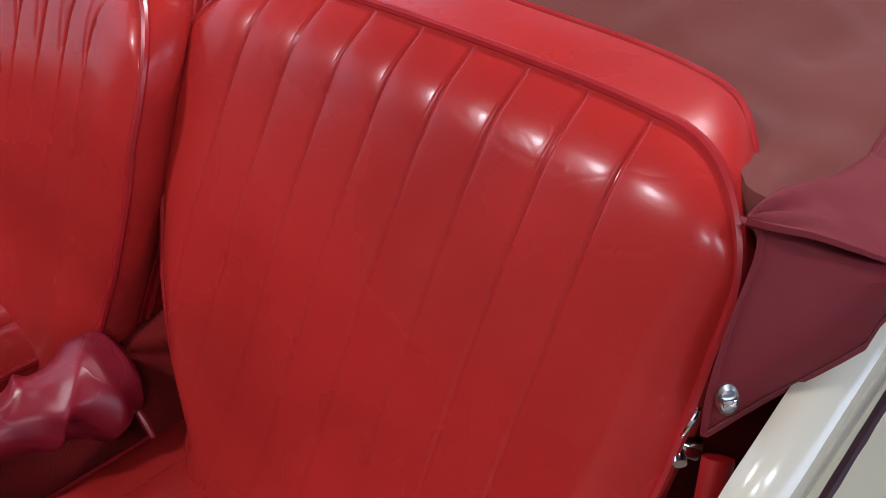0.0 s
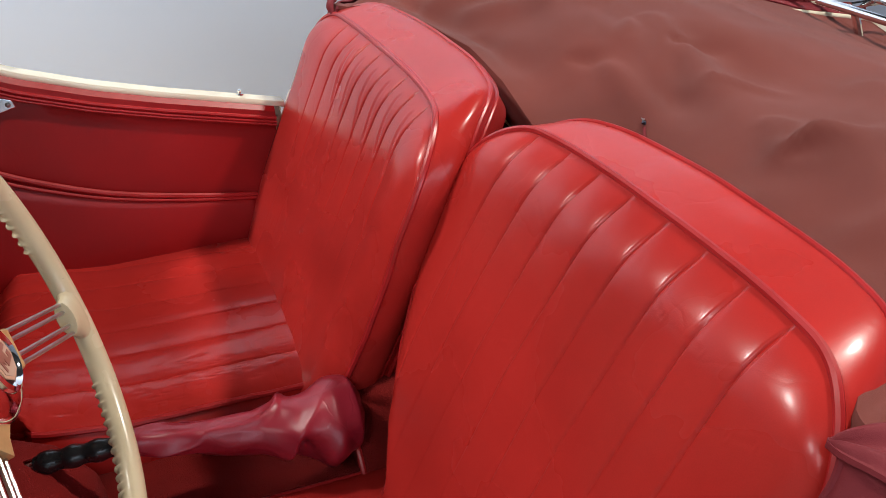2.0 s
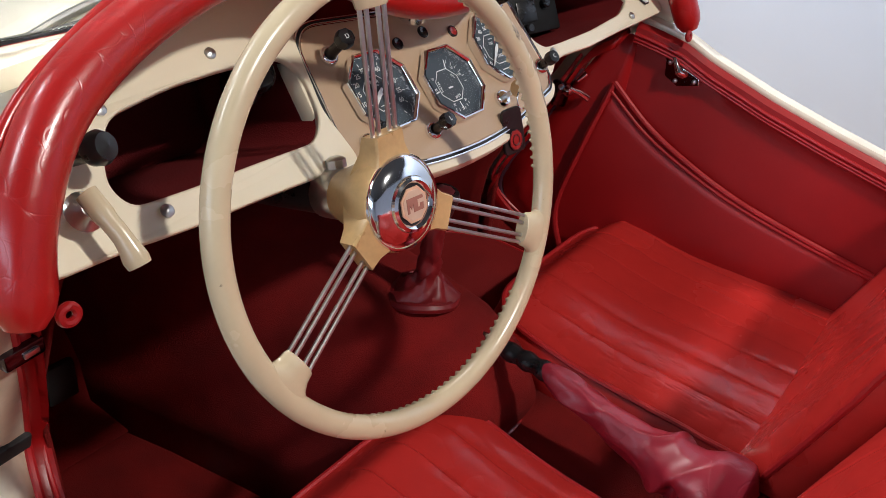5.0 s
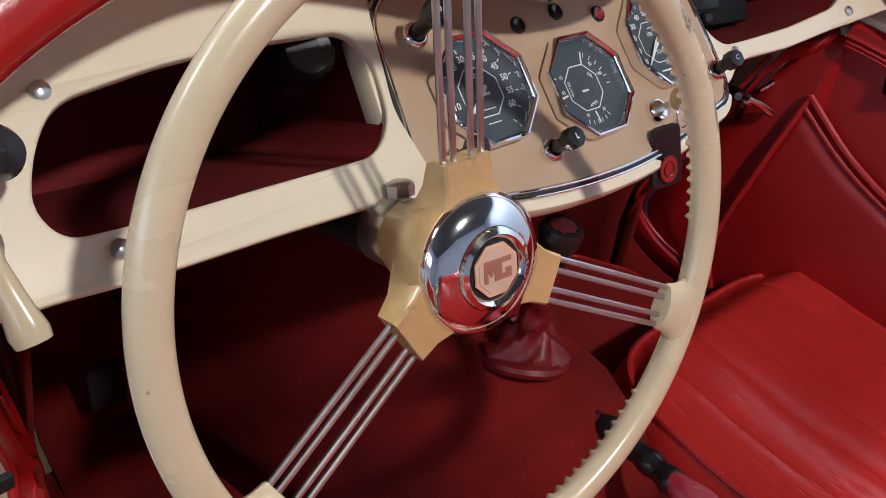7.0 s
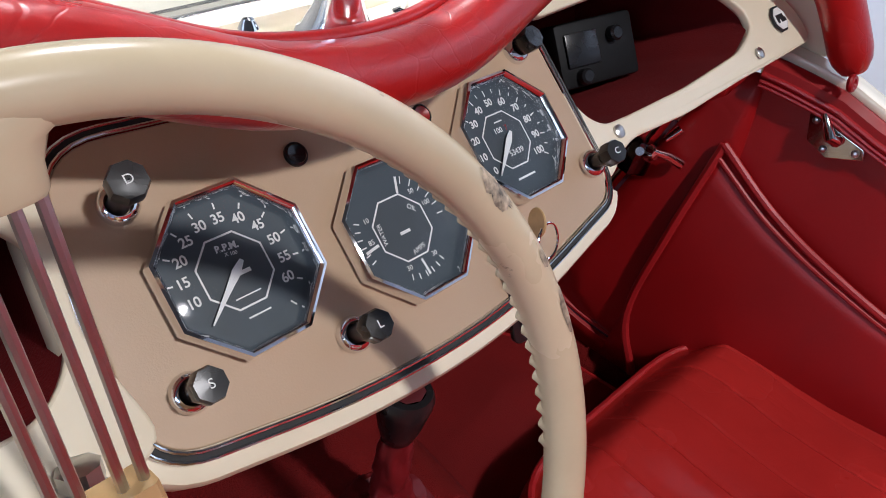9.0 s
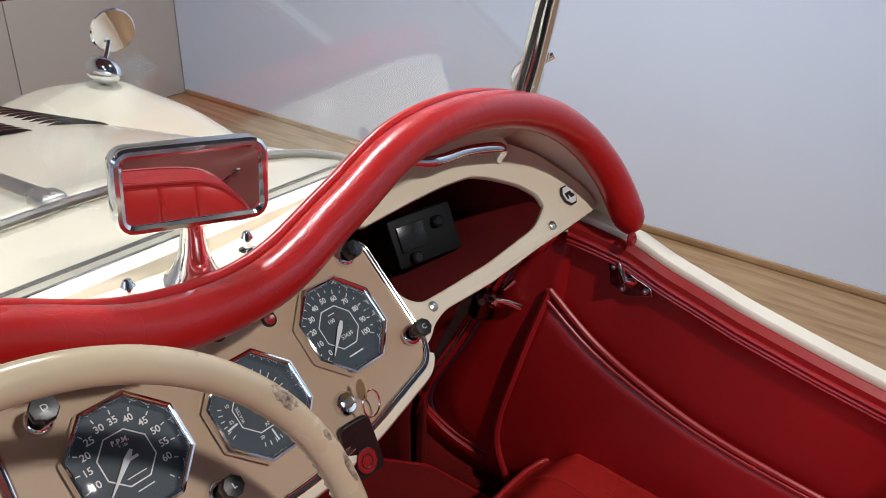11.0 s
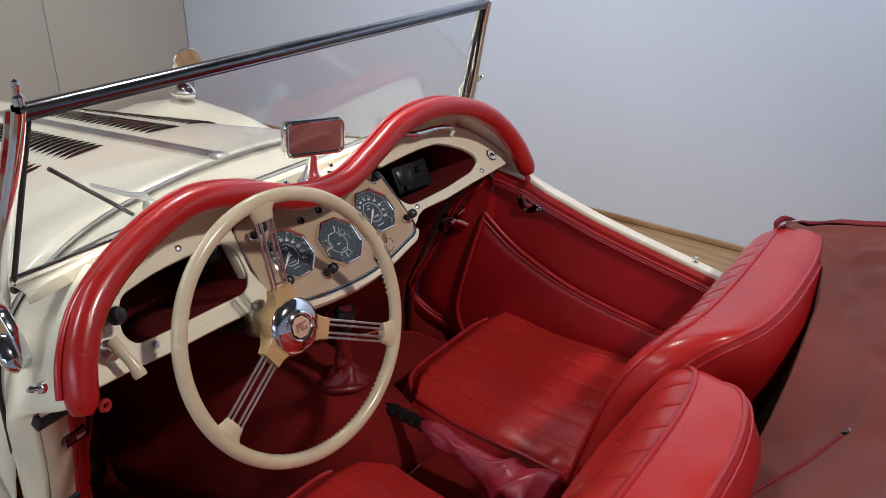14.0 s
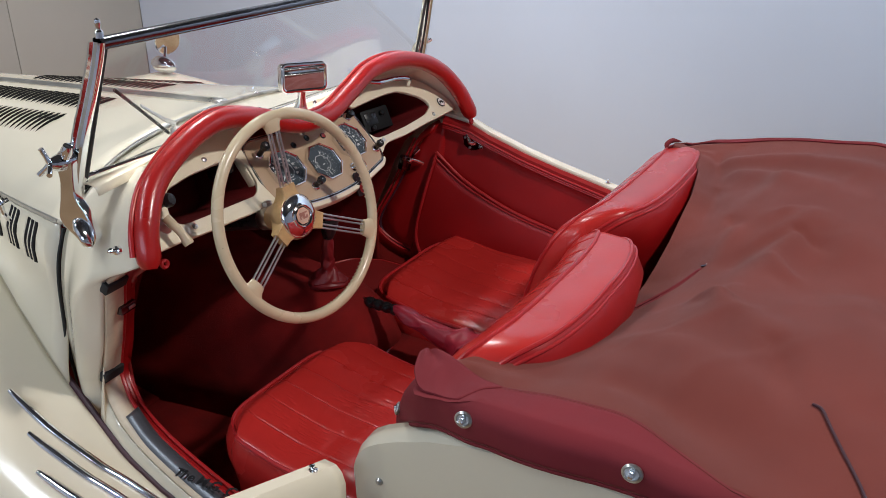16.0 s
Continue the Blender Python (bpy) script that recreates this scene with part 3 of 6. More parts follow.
# spare wheel on the tail
m = frame_of((0.10, -1.92, 0.60), (1, 0, 0), (0, -1, 0))
spare = part("spare_wheel", lathe([(0.20, -0.06), (0.27, -0.075), (0.315, -0.06), (0.33, -0.03), (0.333, 0.0), (0.33, 0.03), (0.315, 0.06), (0.27, 0.075), (0.20, 0.06)], m, 60), RUBBER, car, "black spare tyre on the tail")
part("rim", lathe([(0.0, 0.03), (0.08, 0.035), (0.15, 0.02), (0.20, 0.055), (0.205, 0.06)], m, 32), STEEL, spare)
tread = bmesh.new()
for k in range(72):
    a = 2 * math.pi * k / 72
    for x in (-0.045, -0.015, 0.015, 0.045):
        at = m @ Matrix.Rotation(a + 0.03 * (x > 0), 4, "Z") @ Matrix.Translation((0.330 - 2.2 * x * x, 0, x))
        bmesh.ops.create_cube(tread, size=1, matrix=at @ Matrix.Diagonal((0.014, 0.019, 0.024, 1)))
part("tread", tread, RUBBER, spare)

# door openings: jambs and sills
JAMB = [(0.560, 0.045, 0.886), (0.556, 0.09, 0.85), (0.543, 0.125, 0.78), (0.528, 0.17, 0.68), (0.515, 0.215, 0.59), (0.518, 0.215, 0.55), (0.535, 0.165, 0.505), (0.555, 0.07, 0.475), (0.575, -0.08, 0.45), (0.60, -0.30, 0.43), (0.63, -0.51, 0.42)]
JAMB_MAT = material("cream_ash_jamb", (0.66, 0.55, 0.40), 0.45, 0, 0.10, 10, 0.4, 90, 0.1)
for side in (-1, 1):
    path = spline([(side * x, y, z) for x, y, z in JAMB], 6)
    inner = [q + Vector((-side * 0.038, 0.0, 0.004)) for q in path]
    back = [q + Vector((-side * 0.042, 0.02, -0.03)) for q in path]
    post = part("door_post", loft([path, [p.lerp(q, 0.5) + Vector((0, -0.003, 0.002)) for p, q in zip(path, inner)], inner]), JAMB_MAT, car, "cream painted wooden door post and sill", thick=0.012, offset=0)
    trim_in = [q + Vector((-side * 0.028, 0.010, -0.03)) for q in inner]
    lower = [q for q in trim_in if q.z < 0.60 and q.y < 0.23]
    part("sill_carpet", loft([lower, [Vector((q.x - side * 0.004, q.y, lerp(q.z, 0.25, 0.5))) for q in lower], [Vector((q.x - side * 0.004, q.y, 0.25)) for q in lower]]), CARPET, car, "dark red carpet inside the sill", thick=0.006)
    outer_line = [q for q in path if q.z < 0.62]
    skin = []
    for t in (0, 0.15, 0.4, 0.7, 1.0):
        skin.append([Vector((lerp(q.x, side * (wing_point(q.y, 0).x - 0.004), t) + side * 0.004 * math.sin(math.pi * t), q.y, lerp(q.z - 0.004, wing_point(q.y, 0).z - 0.012, t))) for q in outer_line])
    part("sill_skin", loft(skin), CREAM, car, "cream body side under the door opening", thick=0.003, offset=0)
    part("jamb_trim", loft([inner, [p.lerp(q, 0.5) + Vector((-side * 0.012, -0.004, 0.006)) for p, q in zip(inner, trim_in)], trim_in]), RED_TRIM, car, "red trim along the door post", thick=0.01, offset=0)
    for shift_in, r in ((0.0, 0.005), (0.020, 0.0035)):
        part("jamb_piping", tube([q + Vector((-side * (0.004 + shift_in), -0.004 + shift_in * 0.5, 0.004)) for q in inner[8:]], r, 8), PIPING, post)
    rear = spline([(side * 0.566, -0.552, 0.782), (side * 0.574, -0.537, 0.752), (side * 0.585, -0.520, 0.70), (side * 0.590, -0.510, 0.60), (side * 0.592, -0.488, 0.44)], 6)
    part("rear_post", tube(rear, 0.011, 10, flat=0.7), RED_TRIM, post, "red trimmed rear door post")
    if side < 0:
        for k in (7, 25):
            p = path[k]
            way = (path[k + 1] - path[k - 1]).normalized()
            part("buffer", box(-0.026, -0.012, -0.005, 0.026, 0.012, 0.012, 0.003, frame_of(p + Vector((0.016, -0.004, 0.004)), (1, 0.15, 0), way.cross(Vector((1, 0.1, 0))))), RUBBER, post, "black rubber door buffer")
        catch = part("striker", box(-0.020, -0.011, -0.009, 0.022, 0.011, 0.009, 0.003, pose(-0.498, 0.128, 0.764, 0, 0, 8)), GUNMETAL, post, "dark steel door striker")
        part("striker_eye", box(-0.008, -0.013, -0.003, 0.008, -0.010, 0.003, 0.001, pose(-0.492, 0.128, 0.764, 0, 0, 8)), STEEL, post)

# sill plate with lettering on the driver's side
plate_path = spline([(-0.526, 0.150, 0.512), (-0.546, 0.070, 0.486), (-0.562, -0.04, 0.466), (-0.575, -0.15, 0.452), (-0.599, -0.34, 0.437)], 8)
sill = part("sill_plate", loft([plate_path, [q + Vector((0.034, 0.004, 0.002)) for q in plate_path]]), SILL_GREY, car, "grey metal sill plate with dark lettering", thick=0.003, offset=0)
m = frame_of((-0.560, -0.050, 0.4690), (0.11, -1, -0.1), (-0.05, 0, 1))
words("The M.G. C", 0.030, m @ Matrix.Translation((0.045, 0.004, 0.004)), COIN, "lettering", sill, 0.0005, 1.0, 0.0006)


# ---- car: doors ----
DOOR_Y = [0.06, 0.0, -0.05, -0.10, -0.20, -0.30, -0.427, -0.50]
DOOR_TOP = [0.915, 0.905, 0.893, 0.870, 0.836, 0.808, 0.776, 0.758]


def door_x(y, z):
    """How far the door's inner face stands from the middle of the car."""
    return table(y, [-0.5, -0.427, -0.05, 0.1], [0.600, 0.592, 0.545, 0.52]) - 0.10 * max(0.0, 0.86 - z)


def build_door(parent, side, place, rear=-0.50):
    """A cut-away door in the car's own place, moved by place. Returns its shell."""
    def put(bm):
        bm.transform(place)
        return bm
    ys = [lerp(0.05, rear, j / 27) for j in range(28)]
    rows = []
    for y in ys:
        top = table(y, DOOR_Y[::-1], DOOR_TOP[::-1])
        xo = door_x(y, top) + 0.028
        rows.append([Vector((side * (xo - 0.034), y, top - 0.004)), Vector((side * (xo - 0.030), y, top + 0.003)), Vector((side * (xo - 0.010), y, top + 0.004)), Vector((side * xo, y, top - 0.004))]
                    + [Vector((side * (xo + 0.006 - 0.055 * t * t), y, lerp(top - 0.02, 0.45, t))) for t in (i / 8 for i in range(9))])
    shell = part("door", put(loft(rows)), CREAM, parent, "cream cut-away door with red lining", thick=0.004, offset=0)
    # lining, with its soft rolled edge
    rows = []
    for y in ys[1:-1]:
        top = table(y, DOOR_Y[::-1], DOOR_TOP[::-1])
        x = door_x(y, top)
        line = [Vector((side * (x - 0.004), y, top - 0.004)), Vector((side * (x - 0.012), y, top - 0.002)), Vector((side * (x - 0.020), y, top - 0.009)), Vector((side * (x - 0.021), y, top - 0.020)), Vector((side * (x - 0.012), y, top - 0.028))]
        line += [Vector((side * (door_x(y, z) - 0.008), y, z)) for z in (lerp(top - 0.03, 0.42, i / 14) for i in range(15))]
        rows.append(line)
    part("lining", put(loft(rows)), RED_TRIM, shell, "red hide door lining")
    for drop, r in ((0.021, 0.0035), (0.028, 0.003), (0.033, 0.0025)):
        pts = [Vector((side * (door_x(y, table(y, DOOR_Y[::-1], DOOR_TOP[::-1])) - 0.021), y, table(y, DOOR_Y[::-1], DOOR_TOP[::-1]) - drop)) for y in ys[1:-1]]
        part("welt", put(tube(pts, r, 8)), PIPING, shell)
    # map pocket
    mouth = spline([(0, 0.044, 0.802), (0, -0.035, 0.744), (0, -0.12, 0.702), (0, -0.21, 0.667), (0, -0.33, 0.634), (0, -0.43, 0.610)], 8)
    rows = []
    for k, q in enumerate(mouth):
        t = k / (len(mouth) - 1)
        belly = 0.018 * math.sin(math.pi * min(1, t * 0.9 + 0.1)) + 0.006
        foot_y = lerp(0.118, -0.43, smooth01(t) * 0.35 + t * 0.65)
        foot = Vector((0, foot_y, 0.47))
        row = []
        for s in range(9):
            u = s / 8
            p = q.lerp(foot, u)
            row.append(Vector((side * (door_x(p.y, p.z) - 0.010 - belly * (1 - u) ** 0.7 * 0.8 - 0.01 * math.sin(math.pi * u)), p.y, p.z)))
        rows.append(row)
    pocket = part("pocket", put(loft(rows)), RED_TRIM, shell, "red hide map pocket", thick=0.004, offset=0)
    for off, r in ((0.0, 0.0045), (0.014, 0.003)):
        part("pocket_welt", put(tube([r_[0].lerp(r_[1], off / 0.04) + Vector((-side * 0.002, 0, 0.002)) for r_ in rows], r, 8)), PIPING, shell)
    edge = [r_ for r_ in rows[0]]
    part("pocket_edge", put(tube(spline([edge[0], edge[3], edge[6] + Vector((0, -0.006, 0)), edge[8] + Vector((0, -0.05, -0.005))], 6), 0.006, 8)), PIPING, shell)
    # latch
    at = Vector((side * (door_x(-0.05, 0.845) - 0.012), -0.055, 0.845))
    m = frame_of(at, (0, -1, 0.12), (-side, 0, 0.1))
    plate_me = plate([(-0.028, 0.018), (-0.022, 0.024), (0.0, 0.006), (0.03, -0.008), (0.032, -0.018), (-0.004, -0.024), (-0.026, -0.010)], [], 0.003, m, 0.001, 0.004)
    plate_me.transform(place)
    part("latch_plate", plate_me, CHROME, shell, "chrome latch plate")
    part("latch_lever", put(tube([m @ Vector((-0.012, 0.022, 0.012)), m @ Vector((0.0, 0.0, 0.016)), m @ Vector((0.004, -0.004, 0.006))], [0.003, 0.006, 0.007], 10)), CHROME, shell, "chrome latch lever")
    for x, y in ((-0.021, 0.012), (0.024, -0.013), (-0.008, -0.016)):
        part("screw", put(lathe([(0, 0.009), (0.003, 0.008), (0.004, 0.005)], m @ Matrix.Translation((x, y, 0)), 12)), STEEL, shell)
    stud = Vector((side * (door_x(-0.427, 0.776) + 0.012), -0.427, 0.781))
    part("stud", put(lathe([(0.007, 0.0), (0.007, 0.002), (0.003, 0.003), (0.003, 0.007), (0.0045, 0.009), (0.0, 0.011)], frame_of(stud, (1, 0, 0), (0.2, 0, 1)), 14)), CHROME, shell)
    return shell


far_door = build_door(car, 1, Matrix())
# front end of the passenger door's lining, cut to the curve of the door post
rows = []
for z, x_f, y_f in ((0.884, 0.520, 0.050), (0.85, 0.512, 0.082), (0.78, 0.497, 0.118), (0.68, 0.482, 0.162), (0.62, 0.470, 0.195), (0.575, 0.464, 0.210), (0.545, 0.466, 0.205), (0.515, 0.474, 0.175), (0.495, 0.486, 0.130), (0.478, 0.498, 0.070)):
    rows.append([Vector((lerp(door_x(0.028, z) - 0.0085, x_f, t), lerp(0.028, y_f, t), z)) for t in (0, 0.25, 0.5, 0.75, 1)])
part("lining_front", loft(rows), RED_TRIM, far_door, "red hide front end of the door lining", thick=0.006)
edge = spline([r_[-1] for r_ in rows], 5)
part("lining_edge", tube([q + Vector((-0.002, 0.004, -0.002)) for q in edge[8:]], 0.0045, 8), MAROON, far_door, "dark edge piping")
part("lining_edge", tube([q + Vector((-0.003, 0.012, -0.010)) for q in edge[10:]], 0.0035, 8), PIPING, far_door)
HINGE = Vector((-0.605, -0.512, 0.0))
swing = Matrix.Translation(HINGE) @ Matrix.Rotation(radians(86), 4, "Z") @ Matrix.Translation(-HINGE)
build_door(car, -1, Matrix.Translation((0, 0, 0.004)) @ swing, -0.462)

# ---- car: windscreen ----
def arc_corner(pts, r, n=6):
    """Rounds the corners of a 2D outline."""
    out, k = [], len(pts)
    for i in range(k):
        p, a, b = Vector(pts[i]), Vector(pts[i - 1]), Vector(pts[(i + 1) % k])
        rr = r[i] if isinstance(r, (list, tuple)) else r
        u, v = (a - p), (b - p)
        d = min(rr, u.length * 0.49, v.length * 0.49)
        s, e = p + u.normalized() * d, p + v.normalized() * d
        for j in range(n + 1):
            t = j / n
            out.append(tuple((1 - t) ** 2 * s + 2 * t * (1 - t) * p + t * t * e))
    return out


WS_TOP, WS_LOW = (0.064, 1.272), (0.138, 1.030)


def screen(x, t):
    """A place in the windscreen's plane: t from its foot to its top."""
    return Vector((x, lerp(WS_LOW[0], WS_TOP[0], t), lerp(WS_LOW[1], WS_TOP[1], t)))


rail = [[screen(x, 1) + Vector((0, 0.72 * a, 0.72 * c + 0.002)) for x in np.linspace(-0.506, 0.510, 9)] for a, c in ((-0.015, -0.008), (-0.0175, -0.002), (-0.0168, 0.004), (-0.013, 0.0088), (-0.006, 0.0120), (0.002, 0.0134), (0.009, 0.0126), (0.0145, 0.009), (0.016, 0.0), (0.013, -0.008), (-0.015, -0.008))]
windscreen = part("windscreen", loft(rail), RAIL, car, "chrome framed flat windscreen")
part("rail_lip", tube([screen(-0.505, 1) + Vector((0, -0.0095, -0.0055)), screen(0.509, 1) + Vector((0, -0.0095, -0.0055))], 0.0026, 8), RAIL, windscreen)
for side in (-1, 1):
    rows = []
    for k in range(40):
        t = lerp(-0.12, 1.02, k / 39)
        q, s = screen(side * lerp(0.546, 0.508, smooth01(t * 0.9)), t), lerp(1.0, 0.86, t)
        knob = 1 + 0.16 * math.sin(k * 1.9) * (k % 5 < 2)
        rows.append([q + Vector((side * v * s, u * s, 0)) for u, v in ((-0.014, -0.010), (-0.018, -0.004), (-0.017, 0.004), (-0.012, 0.007), (-0.008, 0.002), (0.006, 0.002), (0.010, 0.007 * knob), (0.015, 0.007 * knob), (0.018, 0.0), (0.015, -0.010))])
    part("pillar", loft(rows, True, caps=True), CHROME, windscreen, "chrome windscreen pillar")
    part("pillar_seal", tube([screen(side * 0.526, 0.0) + Vector((0, -0.004, 0)), screen(side * 0.494, 0.97) + Vector((0, -0.004, 0))], 0.004, 8), RUBBER, windscreen)
    part("peg", lathe([(0.007, 0), (0.007, 0.010), (0.004, 0.013), (0.004, 0.020), (0.0055, 0.023), (0.0045, 0.029), (0, 0.032)], Matrix.Translation(screen(side * 0.500, 1.0) + Vector((0, 0, 0.010))), 14), CHROME, windscreen, "chrome hood peg")
    # cast bracket on the scuttle's side
    out = frame_of((side * 0.562, 0.0, 0.0), (0, 1, 0), (side, 0, 0.0))
    bm_plate = plate(arc_corner([(0.180, 0.958), (0.163, 0.998), (0.150, 1.040), (0.158, 1.075), (0.135, 1.096), (0.112, 1.085), (0.120, 1.055), (0.126, 1.012), (0.100, 0.985), (0.085, 0.945), (0.100, 0.922), (0.150, 0.938)] if side > 0 else [(0.180, -0.958), (0.163, -0.998), (0.150, -1.040), (0.158, -1.075), (0.135, -1.096), (0.112, -1.085), (0.120, -1.055), (0.126, -1.012), (0.100, -0.985), (0.085, -0.945), (0.100, -0.922), (0.150, -0.938)], 0.02), [], 0.010, out, 0.003)
    part("bracket", bm_plate, CHROME, windscreen, "chrome cast windscreen bracket")
    for y, z, long, turn in ((0.112, 0.950, 2.6, 0.75),):
        part("bracket_boss", lathe([(0.0, 0.010), (0.006, 0.009), (0.010, 0.004), (0.012, -0.006)], frame_of((side * 0.568, y, z), (0, turn, 1), (side, -0.1, 0.2)) @ Matrix.Diagonal((long, 1, 1, 1)), 20), CHROME, windscreen)
    nut = frame_of((side * 0.570, 0.138, 1.075), (0, 1, 0), (side, 0.2, 0.15))
    part("pivot", lathe([(0.012, -0.03), (0.015, 0.0), (0.012, 0.006), (0.009, 0.012), (0.0, 0.014)], nut, 20), CHROME, windscreen)
    part("knuckle", lathe([(0.0, 0.014), (0.008, 0.011), (0.011, 0.0), (0.009, -0.014)], frame_of((side * 0.560, 0.118, 1.098), (1, 0, 0), (0, -0.5, 1)), 16), CHROME, windscreen)
    for turn in (0.9, 2.6, 4.9):
        way = Vector((math.cos(turn), math.sin(turn), 0))
        part("wing_nut", tube([nut @ Vector((0, 0, 0.012)), nut @ (way * 0.014 + Vector((0, 0, 0.018))), nut @ (way * 0.027 + Vector((0, 0, 0.024)))], [0.005, 0.0042, 0.0048], 10), CHROME, windscreen)
part("bottom_rail", tube([screen(-0.54, 0.02), screen(0.54, 0.02)], 0.008, 10), CHROME, windscreen)
part("seal", tube([Vector((x, 0.158, 1.0)) + Vector((0, 0, 0.030 - 0.10 * max(0, abs(x) - 0.36))) for x in np.linspace(-0.52, 0.52, 21)], 0.010, 8), RUBBER, windscreen, "black rubber screen seal")
part("screen_foot", loft([[Vector((x, y, 1.027 + dz - 0.12 * max(0, abs(x) - 0.36))) for x in np.linspace(-0.52, 0.52, 21)] for y, dz in ((0.112, -0.004), (0.118, 0.010), (0.135, 0.013), (0.150, 0.012))]), CREAM, car, "cream ledge under the windscreen", thick=0.004)
pane = part("pane", loft([[screen(-lerp(0.538, 0.503, t), t), screen(lerp(0.538, 0.503, t), t)] for t in (0.03, 0.97)]), GLASS, windscreen, "clear flat glass", thick=0.005, smooth=False)
pane.visible_shadow = False

# rear-view mirror on its post
mirror = part("rear_view_mirror", lathe([(0.016, -0.04), (0.0235, -0.004), (0.0235, 0.003), (0.0205, 0.006), (0.0150, 0.018), (0.0105, 0.032), (0.0088, 0.046), (0.0085, 0.062), (0.0, 0.063)], frame_of((-0.030, 0.064, 1.038), (1, 0, 0), (-0.06, -0.20, 1)), 20), CHROME, car, "chrome rear-view mirror on a post")
mm = frame_of((-0.035, 0.043, 1.126), (0.107, -0.035, -0.009), (-0.31, -0.95, 0.052))
oval = []
for cx, cy, a0 in ((0.043, 0.0185, 0), (-0.043, 0.0185, 90), (-0.043, -0.0185, 180), (0.043, -0.0185, 270)):
    oval += [(cx + 0.009 * math.cos(radians(a0 + a)), cy + 0.009 * math.sin(radians(a0 + a))) for a in (0, 22.5, 45, 67.5, 90)]
part("mirror_case", plate(oval, [], 0.010, mm, 0.003), CHROME, mirror, "chrome mirror case")
part("mirror_bezel", tube([mm @ Vector((x, y, 0.001)) for x, y in oval], 0.004, 8, closed=True), CHROME, mirror)
part("mirror_face", loft([[mm @ Vector((x, y, 0.0022)) for x in (-0.0495, 0.0495)] for y in (-0.0250, 0.0250)]), MIRROR, mirror, "mirror glass", smooth=False)

# wipers
for shift, label in ((0.0, "grey wiper arm and blade"),):
    base = Vector((shift, 0, 0))
    foot = base + Vector((-0.262, 0.200, 1.040))
    wiper = part("wiper", tube([foot, base + Vector((-0.272, 0.190, 1.062)), base + Vector((-0.315, 0.165, 1.085)), base + Vector((-0.402, 0.116, 1.140))], [0.007, 0.007, 0.0045, 0.003], 8, flat=0.6), STEEL, car, label)
    part("blade", tube([base + Vector((-0.464, 0.100, 1.185)), base + Vector((-0.402, 0.112, 1.128)), base + Vector((-0.337, 0.130, 1.069))], 0.0032, 6), RUBBER, wiper)
    part("spindle", lathe([(0.012, -0.02), (0.011, 0.0), (0.009, 0.010), (0.0, 0.012)], Matrix.Translation(foot), 14), STEEL, wiper)

for x, y, z in ((0.030, 0.072, 1.038), (-0.081, 0.072, 1.040), (-0.582, 0.002, 0.950), (0.582, 0.002, 0.950)):
    up = (0, 0, 1) if abs(x) < 0.5 else (math.copysign(1, x), -0.1, 0.35)
    part("fastener", lathe([(0.008, -0.004), (0.008, 0.002), (0.0035, 0.004), (0.0035, 0.010), (0.0055, 0.013), (0.003, 0.018), (0, 0.019)], frame_of((x, y, z), (0, 1, 0.01), up), 14), CHROME, car, "small chrome tonneau fastener")

# ---- car: padded roll and dashboard ----
ROLL = [(-0.563, -0.050, 0.921), (-0.540, -0.030, 0.987), (-0.488, -0.003, 1.042), (-0.40, 0.0195, 1.080), (-0.30, 0.033, 1.0985), (-0.20, 0.0325, 1.081), (-0.10, 0.0205, 1.0445), (0, 0.018, 1.037),
        (0.098, 0.032, 1.061), (0.198, 0.043, 1.0925), (0.30, 0.0395, 1.0995), (0.40, 0.0265, 1.0795), (0.475, 0.010, 1.038), (0.518, -0.018, 0.980), (0.535, -0.049, 0.912)]
roll_path = spline(ROLL, 7)
n_roll = len(roll_path)
part("padded_roll", tube(roll_path, [lerp(0.0205, 0.0212, smooth01((abs(roll_path[i].x) - 0.35) / 0.15)) * (0.6 + 0.4 * smooth01(min(i, n_roll - 1 - i) / 1.5)) for i in range(n_roll)], 20), RED_ROLL, car, "red leather padded roll along the scuttle edge")
part("roll_welt", tube([q + Vector((0, 0.0195, 0.0150)).lerp(Vector((math.copysign(0.0215, q.x), 0.012, 0.004)), smooth01((abs(q.x) - 0.40) / 0.09)) for q in roll_path[2:-2]], 0.0050, 10), RED_ROLL, car)
for side in (-1, 1):
    ring = frame_of((0.518 if side > 0 else -0.536, -0.056, 0.906 if side > 0 else 0.921), (0, 0, 1), (0, -1, 0.2))
    part("roll_eyelet", tube([ring @ Vector((0.006 * math.cos(a), 0.006 * math.sin(a), 0)) for a in np.linspace(0, 2 * math.pi, 16, endpoint=False)], 0.0035, 8, closed=True), RED_TRIM, car)

DASH = frame_of((0, 0.019, 0.937), (1, 0, 0), (0, -1, 1))


def bow(x):
    """How far the dashboard comes towards the seats at its ends."""
    return table(x, [-0.56, -0.424, -0.3, -0.2, 0.17, 0.424, 0.53], [-0.045, -0.033, -0.016, -0.002, 0.0, -0.015, -0.018])


def bowed(me):
    for v in me.vertices:
        v.co.y += bow(v.co.x)
    return me


def on_dash(x, y, d=0.0):
    """A place on the bowed dashboard: x across, y up its slope, d out of its face."""
    return DASH @ Vector((x, y, d)) + Vector((0, bow(x), 0))


def dash_pose(x, y, d=0.0):
    return Matrix.Translation((0, bow(x), 0)) @ DASH @ Matrix.Translation((x, y, d))


def dense(pts, step=0.012):
    """Adds points along the straight runs of a closed outline, so that it can bow."""
    out = []
    for a, b in zip(pts, pts[1:] + pts[:1]):
        n = max(1, int(math.dist(a, b) / step))
        out += [(lerp(a[0], b[0], k / n), lerp(a[1], b[1], k / n)) for k in range(n)]
    return out


